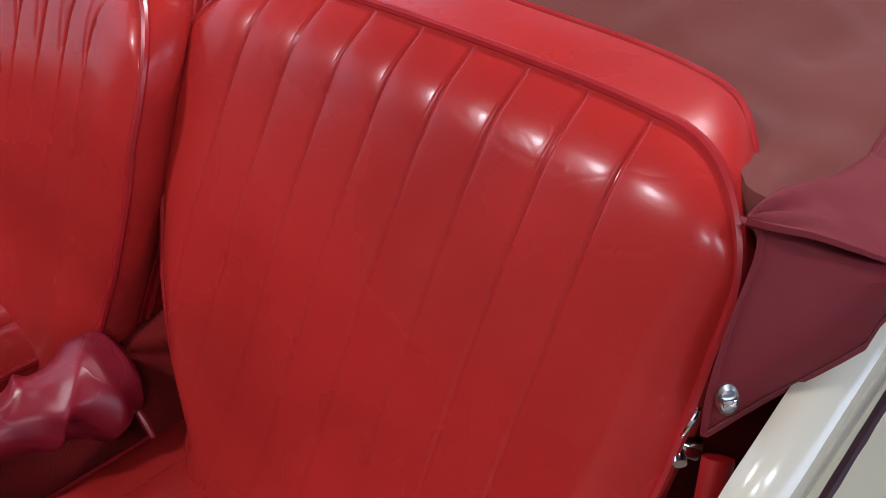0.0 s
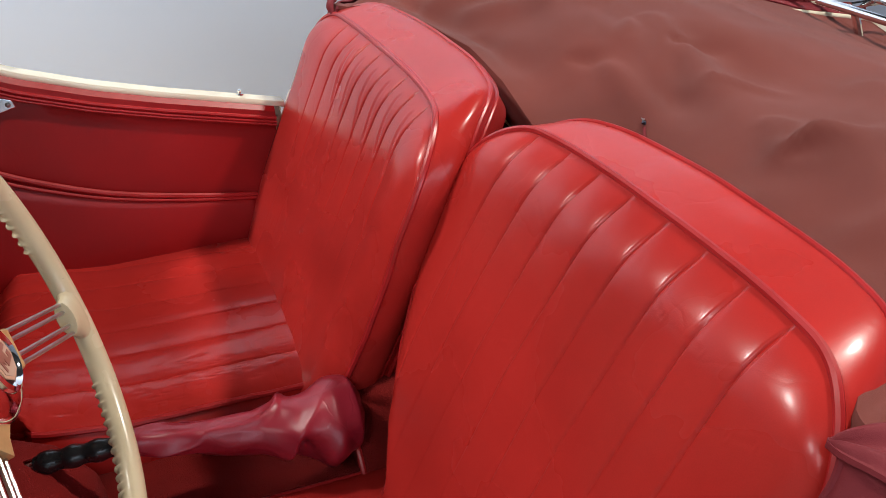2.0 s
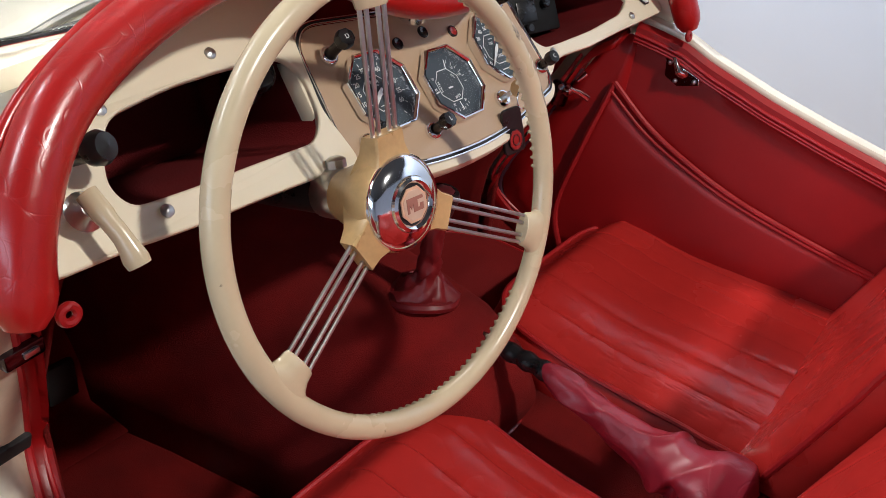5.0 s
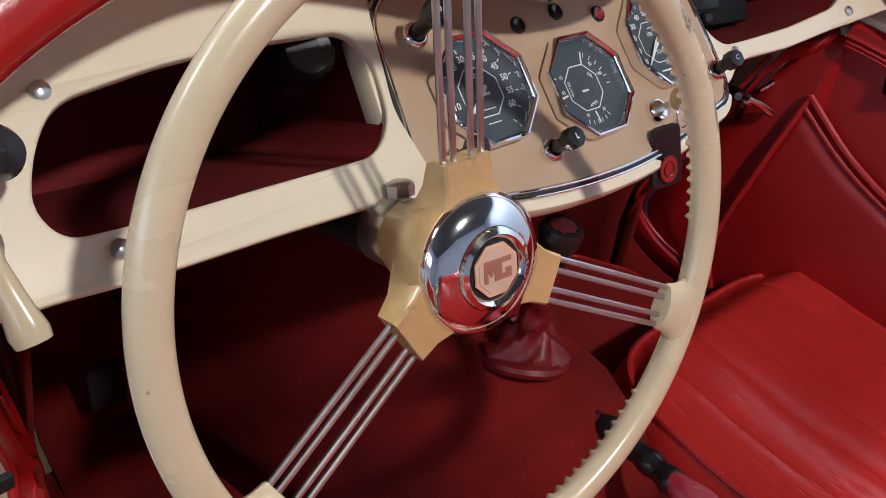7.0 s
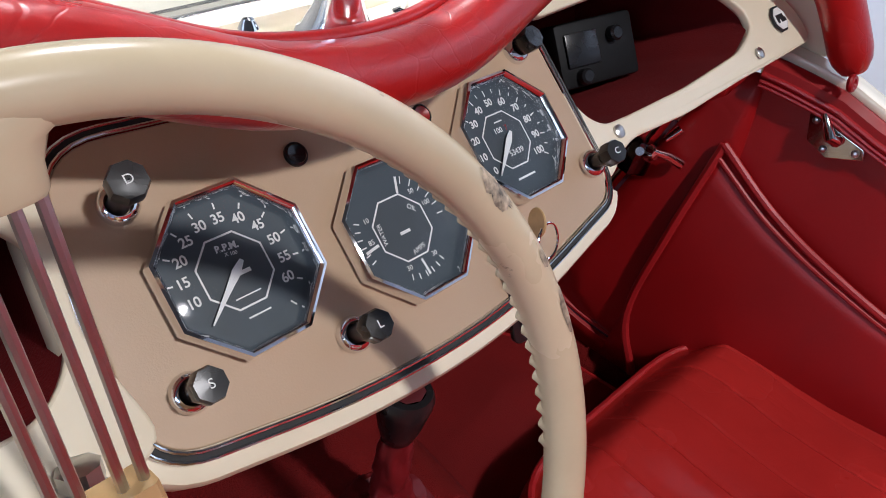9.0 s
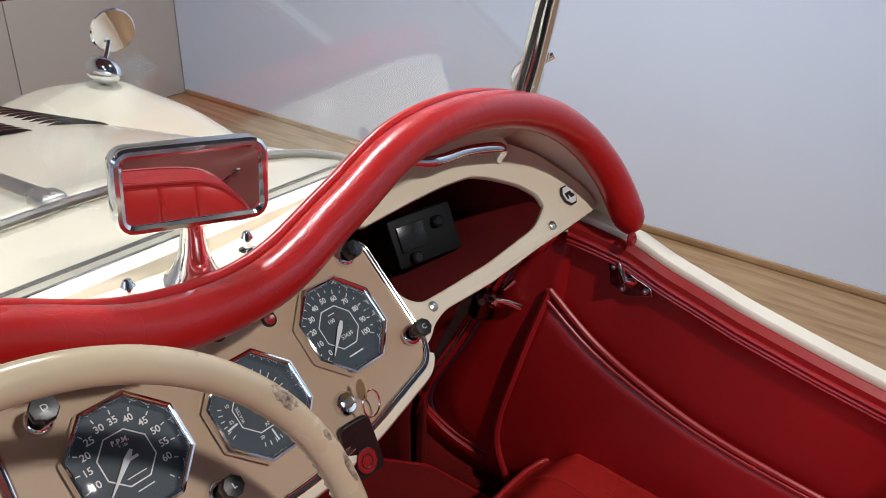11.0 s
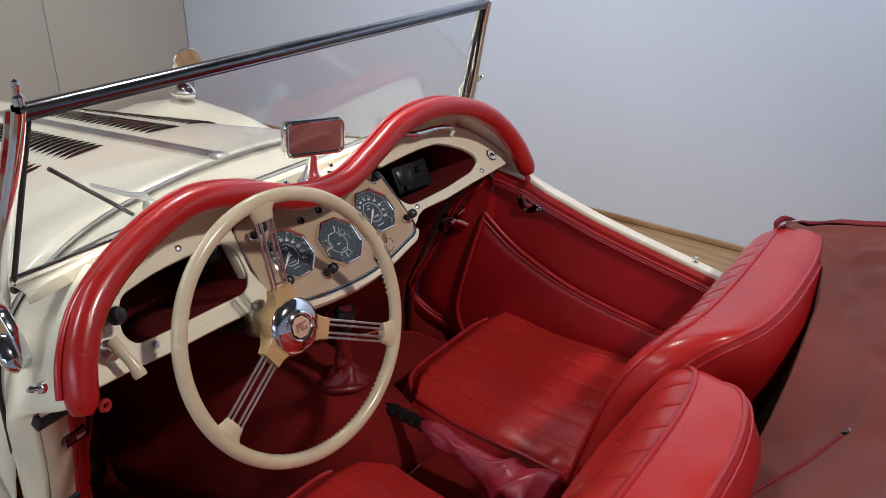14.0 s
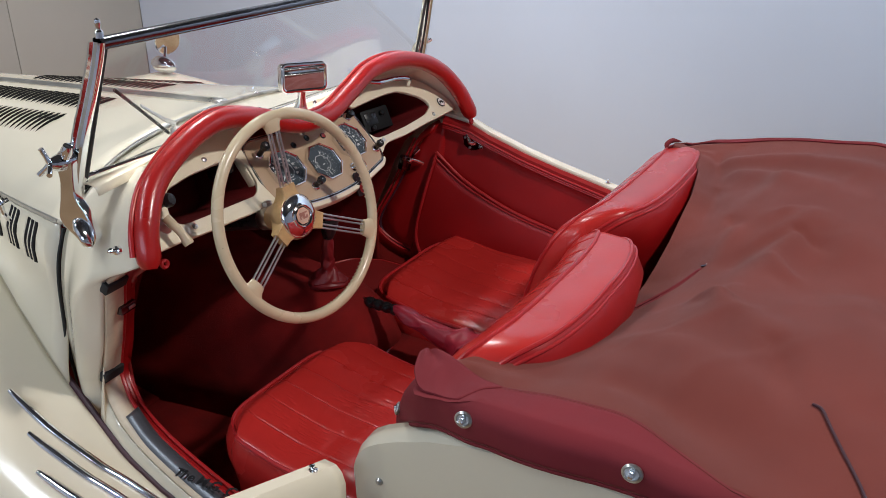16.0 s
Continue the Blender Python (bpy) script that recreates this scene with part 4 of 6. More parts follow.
dash_outline = dense(arc_corner([(-0.530, -0.006), (-0.461, -0.010), (-0.404, -0.017), (-0.329, -0.024), (-0.250, -0.033), (-0.225, -0.046), (-0.200, -0.040), (-0.212, 0.020), (-0.196, 0.100), (-0.186, 0.150),
                           (-0.30, 0.158), (-0.40, 0.136), (-0.468, 0.100), (-0.512, 0.052)], 0.012, 4))
dash_right = dense(arc_corner([(0.163, -0.040), (0.178, -0.036), (0.190, -0.026), (0.214, -0.018), (0.288, -0.018), (0.387, -0.010), (0.523, -0.004), (0.523, 0.022), (0.505, 0.052), (0.476, 0.090), (0.42, 0.130), (0.34, 0.152), (0.20, 0.142), (0.184, 0.135),
                           (0.178, 0.093), (0.204, 0.095), (0.262, 0.099), (0.310, 0.101), (0.357, 0.099), (0.384, 0.088), (0.420, 0.066), (0.439, 0.044), (0.437, 0.028), (0.419, 0.018), (0.396, 0.009), (0.304, -0.001), (0.223, -0.004), (0.190, -0.004), (0.174, 0.010), (0.169, 0.030), (0.162, 0.030)], 0.010, 4))
hole_left = dense(arc_corner([(-0.448, 0.064), (-0.459, 0.036), (-0.449, 0.014), (-0.387, 0.007), (-0.323, 0.002), (-0.240, -0.006), (-0.216, 0.014), (-0.208, 0.060), (-0.222, 0.086), (-0.294, 0.093), (-0.359, 0.095), (-0.428, 0.089)], [0.02, 0.02, 0.02, 0.02, 0.02, 0.02, 0.02, 0.02, 0.02, 0.02, 0.02, 0.02], 5))
hole_right = dense(arc_corner([(0.169, 0.040), (0.174, 0.008), (0.190, -0.004), (0.223, -0.004), (0.304, -0.001), (0.396, 0.009), (0.437, 0.028), (0.439, 0.044), (0.420, 0.066), (0.384, 0.088), (0.357, 0.099), (0.310, 0.101), (0.204, 0.095), (0.176, 0.093)], 0.010))
dashboard = part("dashboard", bowed(plate(dash_outline, [hole_left], 0.005, DASH, 0.002)), CREAM_MATT, car, "cream painted dashboard with two open cubbies")
part("dashboard_end", bowed(plate(dash_right, [], 0.005, DASH, 0.002)), CREAM_MATT, dashboard, "cream dashboard round the passenger's cubby")
for hole, name in ((hole_left, "left"), (hole_right, "right")):
    rows = []
    for depth, widen in ((-0.0055, 0.0), (-0.05, 0.022), (-0.10, 0.085), (-0.19, 0.085)):
        # the passenger's cubby opens out behind the instrument panel
        rows.append([on_dash(x, y, 0) + Vector((-(widen if name == "right" and x < 0.2 else 0.0), -depth * 0.93, depth * (0.36 if y < 0.05 else 0.12))) for x, y in hole])
    bm = loft(rows, True)
    bm.faces.new([bm.verts[:][3 * len(hole) + i] for i in range(len(hole))])
    if name == "right":
        gone = [f for f in bm.faces if all(v.co.x < 0.1775 for v in f.verts) and any(v.co.x > 0.14 for v in f.verts)]
        bmesh.ops.delete(bm, geom=gone, context="FACES")
    part("cubby", bm, LINER, dashboard, "red felt lined cubby")
for x, y in ((-0.424, 0.002), (0.425, 0.003), (0.201, -0.011), (-0.303, 0.108), (-0.431, 0.094)):
    part("screw", lathe([(0.0055, 0.0), (0.0055, 0.002), (0.003, 0.0035), (0, 0.0038)], dash_pose(x, y), 14), STEEL, dashboard)
bm = dash_pose(0.482, 0.025, 0.001)
octagon = [(math.cos(radians(22.5 + 45 * k)), math.sin(radians(22.5 + 45 * k))) for k in range(8)]
badge = part("badge", plate([(x * 0.0135, y * 0.0135) for x, y in octagon], [], 0.001, bm, 0.0004, 0.002), COIN, dashboard, "octagonal maker's badge")
part("badge_face", plate([(x * 0.0115, y * 0.0115) for x, y in octagon], [], 0.0006, bm, 0.0002, 0.003), WHITE, dashboard)
part("badge_mark", plate([(-0.008, -0.004), (-0.005, -0.004), (-0.003, 0.002), (0.0, -0.004), (0.008, -0.004), (0.008, 0.0), (0.005, 0.0), (0.005, 0.004), (-0.008, 0.004)], [], 0.0004, bm, 0.0001, 0.0036), COIN, dashboard)
# wireless set in the passenger's cubby
radio = tagged(part("radio", box(-0.034, -0.03, -0.05, 0.055, 0.028, 0.0, 0.004, frame_of((0.298, 0.108, 0.940), (1, -0.25, 0.05), (-0.25, -0.85, 0.45))), DEVICE), "small black radio set lying in the open cubby", "radio")
rm = frame_of((0.298, 0.108, 0.940), (1, -0.25, 0.05), (-0.25, -0.85, 0.45))
part("radio_dial", box(-0.026, -0.012, 0.001, 0.010, 0.018, 0.003, 0.001, rm), BLACK, radio)
for x, y in ((0.028, 0.010), (-0.012, -0.021)):
    part("radio_knob", lathe([(0.007, 0.0), (0.007, 0.008), (0.005, 0.010), (0, 0.010)], rm @ Matrix.Translation((x, y, 0)), 14), BLACK, radio)
# knob and horn in the driver's cubby
part("cubby_fitting", lathe([(0.0, 0.0), (0.022, 0.0), (0.019, 0.018), (0.012, 0.026), (0.016, 0.038), (0.020, 0.045), (0.016, 0.052), (0, 0.053)], frame_of((-0.236, 0.118, 0.956), (1, 0, 0), (-0.25, -0.75, 0.55)), 20), BLACK, car, "black turned fitting inside the cubby")
part("horn_button", lathe([(0.0, -0.06), (0.008, -0.06), (0.008, -0.010), (0.012, -0.008), (0.013, 0.000), (0.010, 0.006), (0.0, 0.008)], frame_of((-0.470, -0.010, 1.006), (0, 0, 1), (0.35, -1, 0.5)), 22), BLACK, car, "black round button on the dashboard")
lever_m = frame_of((-0.492, -0.016, 0.966), (1, 0.15, 0), (0.10, -1, 0.75))
lever = part("indicator_lever", lathe([(0.015, 0.0), (0.012, 0.004), (0.010, 0.008), (0.008, 0.012), (0.0, 0.013)], lever_m, 22), STEEL, car, "ivory lever on a chrome boss")
part("lever_arm", tube(spline([lever_m @ Vector(q) for q in ((0.0, 0.010, 0.014), (0.0, -0.008, 0.019), (0.001, -0.028, 0.023), (0.002, -0.050, 0.022))], 4), [0.0085] * 5 + [0.0075] * 4 + [0.008, 0.009, 0.010, 0.009], 12, flat=0.75), IVORY, lever, "ivory lever arm")
# grab handle
gh = spline([on_dash(*q) for q in ((0.250, 0.150, 0.0), (0.254, 0.141, 0.022), (0.285, 0.124, 0.030), (0.335, 0.122, 0.030), (0.392, 0.110, 0.030), (0.408, 0.106, 0.004))], 6)
part("grab_handle", tube(gh, [0.010 if i > 4 else 0.012 for i in range(len(gh))], 12, flat=0.6), CHROME, car, "chrome grab handle over the cubby")

# ---- car: instrument panel ----
PAN = frame_of((-0.025, 0.0308, 0.9492), (1, 0, 0), (0, -1, 1))
PAN_INV = PAN.inverted()


def on_panel(x, y, z):
    q = PAN_INV @ Vector((x, y, z))
    return (q.x, q.y)


pan_pts = [on_panel(x, y, y + 0.918) for x, y in ((-0.192, 0.092), (-0.209, -0.0165), (-0.085, -0.033), (0.03, -0.0345), (0.155, -0.0165), (0.165, -0.005), (0.164, 0.0725))]
pan_outline = arc_corner(pan_pts, [0.035, 0.030, 0.08, 0.08, 0.014, 0.012, 0.008], 8)
panel = part("instrument_panel", plate(pan_outline, [], 0.004, PAN, 0.001), TAN, car, "tan painted instrument panel with chrome bead")


def ring_at(grow, sink, pts=pan_outline):
    c = Vector((sum(p[0] for p in pts) / len(pts), sum(p[1] for p in pts) / len(pts)))
    out = []
    k = len(pts)
    for i in range(k):
        p = Vector(pts[i])
        way = (Vector(pts[(i + 2) % k]) - Vector(pts[i - 2])).normalized()
        normal = Vector((way.y, -way.x))
        if normal.dot(p - c) < 0:
            normal = -normal
        q = p + normal * grow
        out.append(PAN @ Vector((q.x, q.y, sink)))
    return out


part("panel_bead", tube(ring_at(0.0026, 0.0004), 0.0012, 8, closed=True), CHROME, panel, "chrome bead")
part("panel_groove", tube(ring_at(0.0050, -0.0018), 0.0022, 6, closed=True), RUBBER, panel)
part("panel_bead", tube(ring_at(0.0072, -0.0008), 0.0011, 8, closed=True), CHROME, panel, "chrome bead")
bezel_rows = [ring_at(0.0005, -0.003), ring_at(0.012, -0.003), ring_at(0.0165, -0.004), ring_at(0.0185, -0.008), ring_at(0.0188, -0.022)]
n_side = 9 * 5
bezel_rows = [r_[4:n_side] for r_ in bezel_rows]
part("panel_surround", loft(bezel_rows), CREAM_MATT, car, "cream surround of the instrument panel")

GAUGES = (("tachometer", (-0.1290, 0.022, 0.9544)), ("combined_gauge", (-0.0220, 0.0110, 0.9390)), ("speedometer", (0.0900, 0.0260, 0.9550)))


def dial_pose(at):
    q = PAN_INV @ Vector(at)
    return PAN @ Matrix.Translation((q.x, q.y, 0)) @ Matrix.Scale(0.958, 4)


def octo(r, z, m):
    return [m @ Vector((x * r, y * r, z)) for x, y in octagon]


def build_gauge(name, at, label):
    m = dial_pose(at)
    g = part(name, loft([octo(0.0485, -0.002, m), octo(0.0498, 0.007, m), octo(0.0497, 0.0105, m), octo(0.0488, 0.0132, m), octo(0.0470, 0.0138, m), octo(0.0455, 0.0125, m), octo(0.0440, 0.0095, m), octo(0.0432, 0.0010, m)], True), CHROME, car, label, angle=25)
    bm = bmesh.new()
    bm.faces.new([bm.verts.new(q) for q in octo(0.0434, 0.0012, m)])
    part("dial", bm, DIAL, g, "dark slate dial face", smooth=False)
    bm = loft([octo(0.0213, 0.0016, m), octo(0.0225, 0.0016, m)], True)
    part("dial_line", bm, WHITE, g, smooth=False)
    bm = bmesh.new()
    bm.faces.new([bm.verts.new(q) for q in octo(0.0212, 0.0015, m)])
    part("dial_centre", bm, DIAL_IN, g, smooth=False)
    rows = []
    for r, z in ((0.0445, 0.0105), (0.038, 0.0118), (0.028, 0.0130), (0.015, 0.0138), (0.002, 0.0140)):
        rows.append([m @ Vector((math.cos(a) * r, math.sin(a) * r, z)) for a in np.linspace(0, 2 * math.pi, 32, endpoint=False)])
    cover = part("cover_glass", loft(rows, True), GAUGE_GLASS, g, "domed clear cover glass")
    cover.visible_shadow = False
    return g, m


GAUGE_GLASS = bpy.data.materials.new("thin_cover_glass")
GAUGE_GLASS.use_nodes = True
gn, gl = GAUGE_GLASS.node_tree.nodes, GAUGE_GLASS.node_tree.links
clear, shine, blend = gn.new("ShaderNodeBsdfTransparent"), gn.new("ShaderNodeBsdfGlossy"), gn.new("ShaderNodeMixShader")
facing = gn.new("ShaderNodeFresnel")
facing.inputs["IOR"].default_value = 1.16
shine.inputs["Roughness"].default_value = 0.06
gl.new(facing.outputs[0], blend.inputs[0])
gl.new(clear.outputs[0], blend.inputs[1])
gl.new(shine.outputs[0], blend.inputs[2])
gl.new(blend.outputs[0], gn["Material Output"].inputs[0])


def tick(m, angle, r0, r1, w, parent, z=0.0017):
    a = radians(angle)
    u, v = Vector((math.cos(a), math.sin(a), 0)), Vector((-math.sin(a), math.cos(a), 0))
    bm = bmesh.new()
    bm.faces.new([bm.verts.new(m @ (u * r + v * s + Vector((0, 0, z)))) for r, s in ((r0, -w), (r1, -w), (r1, w), (r0, w))])
    return part("tick", bm, WHITE, parent, smooth=False)


def needle(m, angle, length, parent):
    a = radians(angle)
    u, v = Vector((math.cos(a), math.sin(a), 0)), Vector((-math.sin(a), math.cos(a), 0))
    bm = bmesh.new()
    low = [m @ (u * r + v * s + Vector((0, 0, 0.0042))) for r, s in ((-0.006, -0.0012), (0.002, -0.0026), (0.014, -0.0016), (length, -0.0004), (length, 0.0004), (0.014, 0.0016), (0.002, 0.0026), (-0.006, 0.0012))]
    bm.faces.new([bm.verts.new(q) for q in low])
    ob = part("needle", bm, WHITE, parent, "white needle", smooth=False, thick=0.0006)
    return ob


def dial_words(text, size, m, angle, r, parent, turn=0.0, bold=0.0):
    a = radians(angle)
    return words(text, size, m @ Matrix.Translation((r * math.cos(a), r * math.sin(a), 0.0018)) @ Matrix.Rotation(radians(turn), 4, "Z"), WHITE, "numeral", parent, 0.0001, 1.0, bold)


g, m = build_gauge("tachometer", GAUGES[0][1], "octagonal rev counter with white figures and needle")
for k, figure in enumerate(("10", "15", "20", "25", "30", "35", "40", "45", "50", "55", "60")):
    angle = 193 - 22.4 * k
    dial_words(figure, 0.0078, m, angle, 0.0298, g, 0, 0.00015)
    tick(m, angle, 0.0352, 0.0388, 0.0005, g)
tick(m, -54, 0.0345, 0.0385, 0.0005, g)
dial_words("R.P.M.", 0.0054, m, 84, 0.0135, g, -6, 0.0002)
dial_words("X 100", 0.0030, m, 78, 0.0095, g, -10)
part("bar", box(-0.008, -0.0150, 0.0016, 0.008, -0.0142, 0.0019, 0, m), WHITE, g)
part("bar", box(-0.006, -0.0268, 0.0016, 0.008, -0.0258, 0.0019, 0, m), WHITE, g)
part("bar", box(0.001, -0.0035, 0.0016, 0.008, -0.0012, 0.0019, 0, m), WHITE, g)
needle(m, 219, 0.034, g)

g, m = build_gauge("combined_gauge", GAUGES[1][1], "octagonal combined oil, water and amps gauge")
dial_words("OIL", 0.0045, m, 35, 0.0158, g, -40)
dial_words("AMPS", 0.0045, m, -78, 0.0165, g, 10)
dial_words("WATER", 0.0042, m, 175, 0.0165, g, 85)
for k in range(6):
    tick(m, 62 - 13 * k, 0.0290, 0.0340, 0.0004, g)
    tick(m, 200 - 9 * k, 0.0310, 0.0350, 0.0004, g)
    tick(m, -60 - 10 * k, 0.0300, 0.0340, 0.0004, g)
for text, angle, turn in (("50", 45, 0), ("100", 18, 0), ("30", -62, 0), ("30", -112, 0), ("85", 180, 0), ("10", 150, 0)):
    dial_words(text, 0.0045, m, angle, 0.0262, g, turn)
for angle in (68, 188, -86):
    a = radians(angle)
    q = Vector((math.cos(a) * 0.029, math.sin(a) * 0.029, 0))
    tick(m, angle, 0.0225, 0.0335, 0.0009, g)
part("bar", box(-0.004, -0.004, 0.0016, 0.004, -0.002, 0.0019, 0, m), WHITE, g)

g, m = build_gauge("speedometer", GAUGES[2][1], "octagonal speedometer with white figures and needle")
for k in range(11):
    angle = 215 - 25 * k
    dial_words(str(10 * k) if k else "0", 0.0072, m, angle, 0.0290, g, 0, 0.00018)
    tick(m, angle, 0.0340, 0.0385, 0.0005, g)
    if k < 10:
        tick(m, angle - 12.5, 0.0355, 0.0385, 0.0004, g)
part("odometer", box(-0.010, 0.0050, 0.0016, 0.006, 0.0110, 0.0020, 0, m), DIAL, g)
words("100", 0.0058, m @ Matrix.Translation((-0.0045, 0.0080, 0.0021)), WHITE, "figures", g, 0.0002)
words("7", 0.0058, m @ Matrix.Translation((0.0040, 0.0080, 0.0021)), BADGE_RED, "figures", g, 0.0002)
words("53439", 0.0060, m @ Matrix.Translation((0.003, -0.0105, 0.0018)), WHITE, "figures", g, 0.0002)
part("bar", box(-0.004, 0.0137, 0.0016, 0.004, 0.0147, 0.0018, 0, m), WHITE, g)
part("bar", box(-0.008, -0.0300, 0.0016, 0.010, -0.0285, 0.0019, 0, m), WHITE, g)
needle(m, 222, 0.032, g)


def build_knob(letter, at, reach, lean, size=0.0088):
    """A pull switch: chrome collar, stalk and an octagonal black knob with its letter."""
    q = PAN_INV @ Vector(at)
    m = PAN @ Matrix.Translation((q.x, q.y, 0)) @ Euler((radians(lean[0]), radians(lean[1]), 0)).to_matrix().to_4x4()
    k = part("pull_switch", lathe([(0.0105, -0.001), (0.0105, 0.003), (0.009, 0.006), (0.007, 0.007)], m, 24), CHROME, car, "black octagonal pull switch with chrome collar")
    part("stalk", lathe([(0.0056, 0.0), (0.0056, reach * 0.75), (0.0068, reach)], m, 20), BLACK, k)
    top = reach
    part("knob", loft([octo(0.006, top - 0.004, m), octo(size, top + 0.001, m), octo(size * 1.03, top + 0.008, m), octo(size * 0.93, top + 0.011, m), octo(0.0005, top + 0.0115, m)], True), BLACK, k, angle=25)
    if letter:
        words(letter, 0.0066, m @ Matrix.Translation((0, 0, top + 0.0117)), WHITE, "letter", k, 0.0001)
    return k


for letter, at, reach, lean, size in (("D", (-0.167, 0.0664), 0.033, -8, 0.0098), ("S", (-0.179, -0.0019), 0.026, -3, 0.0088), ("L", (-0.0853, -0.0125), 0.023, -4, 0.0088), ("C", (0.156, 0.002), 0.0215, -11, 0.0088), ("", (0.139, 0.0708), 0.012, 0, 0.0088)):
    build_knob(letter, (*at, at[1] + 0.918), reach, (0, lean), size)
for at, mat_ in (((-0.064, 0.061, 0.979), BLACK), ((-0.0164, 0.0642, 0.9822), BLACK), ((0.0324, 0.0575, 0.9755), BADGE_RED)):
    q = PAN_INV @ Vector(at)
    m = PAN @ Matrix.Translation((q.x, q.y, 0))
    w = part("warning_lamp", lathe([(0.0072, 0.0), (0.0072, 0.002), (0.0058, 0.003)], m, 20), BLACK, car, "small warning lamp")
    part("lens", lathe([(0.0056, 0.0025), (0.003, 0.0015), (0, 0.001)], m, 16), mat_, w)

# ignition key with its fob
q = PAN_INV @ Vector((0.0505, -0.011, 0.907))
km = PAN @ Matrix.Translation((q.x, q.y, 0))
part("ignition_lock", lathe([(0.011, 0.0), (0.011, 0.004), (0.009, 0.007), (0.0, 0.0075)], km, 24), CHROME, car, "chrome ignition lock")
key = tagged(part("key", lathe([(0.0, -0.0009), (0.0095, -0.0009), (0.0100, 0.0), (0.0095, 0.0009), (0.0, 0.0009)], km @ pose(0.010, 0.002, 0.020, 80, 0, 70), 20), GOLD), "brass ignition key with a black leather fob hanging from it", "key")
part("key_blade", box(-0.001, -0.003, 0.004, 0.001, 0.003, 0.018, 0.0005, km), STEEL, key)
ring_at_key = km @ Vector((0.012, -0.002, 0.026))
rc = ring_at_key + Vector((0, -0.002, -0.012))
part("ring", tube([rc + Vector((0.010 * math.cos(a), 0.003 * math.sin(a), 0.012 * math.sin(a))) for a in np.linspace(0, 2 * math.pi, 20, endpoint=False)], 0.0009, 6, closed=True), CHROME, key)
fob = frame_of((0.043, -0.040, 0.877), (1, -0.12, 0.1), (-0.25, -1, 0.25))
part("fob", plate(arc_corner([(-0.014, 0.028), (-0.016, -0.026), (0.016, -0.026), (0.014, 0.028)], 0.006), [], 0.003, fob, 0.001), BLACK, key, "black leather key fob")
part("medallion", lathe([(0.0, 0.0016), (0.0095, 0.0016), (0.0105, 0.0004)], fob @ Matrix.Translation((0, -0.010, 0.001)) @ Matrix.Diagonal((1, 1.25, 1, 1)), 8, phase=math.pi / 8), BADGE_RED, key, "red oval medallion")
part("medallion_mark", tube([fob @ Matrix.Translation((0, -0.010, 0.0028)) @ Vector((0.0055 * x, 0.0068 * y, 0)) for x, y in octagon], 0.0009, 6, closed=True), BADGE_DARK, key)
part("medallion_rim", tube([fob @ Matrix.Translation((0, -0.010, 0.002)) @ Vector((0.0098 * math.cos(a), 0.0122 * math.sin(a), 0)) for a in np.linspace(0, 2 * math.pi, 24, endpoint=False)], 0.0007, 6, closed=True), BADGE_DARK, key)

# ---- car: steering wheel ----
TH, PH = radians(16.9), radians(-3.6)
W_C = Vector((-0.2525, -0.1195, 0.9225))
W_N = Vector((math.sin(PH) * math.cos(TH), -math.cos(PH) * math.cos(TH), math.sin(TH)))
WH = frame_of(W_C, (1, 0.07, 0), W_N) @ Matrix.Rotation(radians(-3), 4, "Z")
R_RIM, T_RIM = 0.1970, 0.0108
rows = []
for k in range(1120):
    a = 2 * math.pi * k / 1120
    u = Vector((math.cos(a), math.sin(a), 0))
    ring = []
    for s in range(24):
        b = 2 * math.pi * s / 24
        rr = T_RIM
        # finger grips moulded on the underside
        if math.cos(b + 1.83) > 0.62 and min(abs((a - c + math.pi) % (2 * math.pi) - math.pi) for c in (1.64, -0.454, 3.665)) > 0.32:
            rr += 0.0026 * max(0.0, math.cos(a * 132)) ** 1.5 * smooth01((math.cos(b + 1.83) - 0.62) * 5)
        ring.append(WH @ (u * (R_RIM + rr * math.cos(b)) + Vector((0, 0, rr * 0.95 * math.sin(b)))))
    rows.append(ring)
wheel = part("steering_wheel", loft(rows, True, True), IVORY, car, "ivory three-spoke steering wheel with wire spokes")
for angle in (94, -26, 210):
    spin = WH @ Matrix.Rotation(radians(angle), 4, "Z")
    bm = bmesh.new()
    rows = []
    for x, w, h, z in ((0.1685, 0.0160, 0.0075, -0.001), (0.170, 0.0172, 0.0085, -0.001), (0.177, 0.0182, 0.0090, -0.001), (0.184, 0.0215, 0.0095, 0), (0.190, 0.033, 0.0098, 0), (0.196, 0.050, 0.009, 0)):
        rows.append([spin @ Vector((x, math.cos(b) * w, z + math.sin(b) * h)) for b in (2 * math.pi * s / 14 for s in range(14))])
    part("rim_boss", loft(rows, True, caps=True), IVORY, wheel)
    for off in (-0.0138, -0.0064, 0.0064, 0.0138):
        part("spoke_wire", tube([spin @ Vector((0.058, off, -0.0175)), spin @ Vector((0.172, off, -0.001))], 0.0021, 8), STEEL, wheel, "steel spoke wire")
    rows = []
    for x, w, h, z in ((0.020, 0.030, 0.019, -0.0305), (0.036, 0.0225, 0.016, -0.0265), (0.050, 0.0178, 0.0115, -0.0225), (0.064, 0.0168, 0.0090, -0.0190)):
        rows.append([spin @ Vector((x, y, z + dz)) for y, dz in ((-w, -h), (w, -h), (w, h * 0.8), (w * 0.9, h), (-w * 0.9, h), (-w, h * 0.8))])
    part("hub_arm", loft(rows, True, caps=True), GOLD, wheel, "tan lacquered hub arm")
HUB = WH @ Matrix.Translation((0, 0, -0.0245))
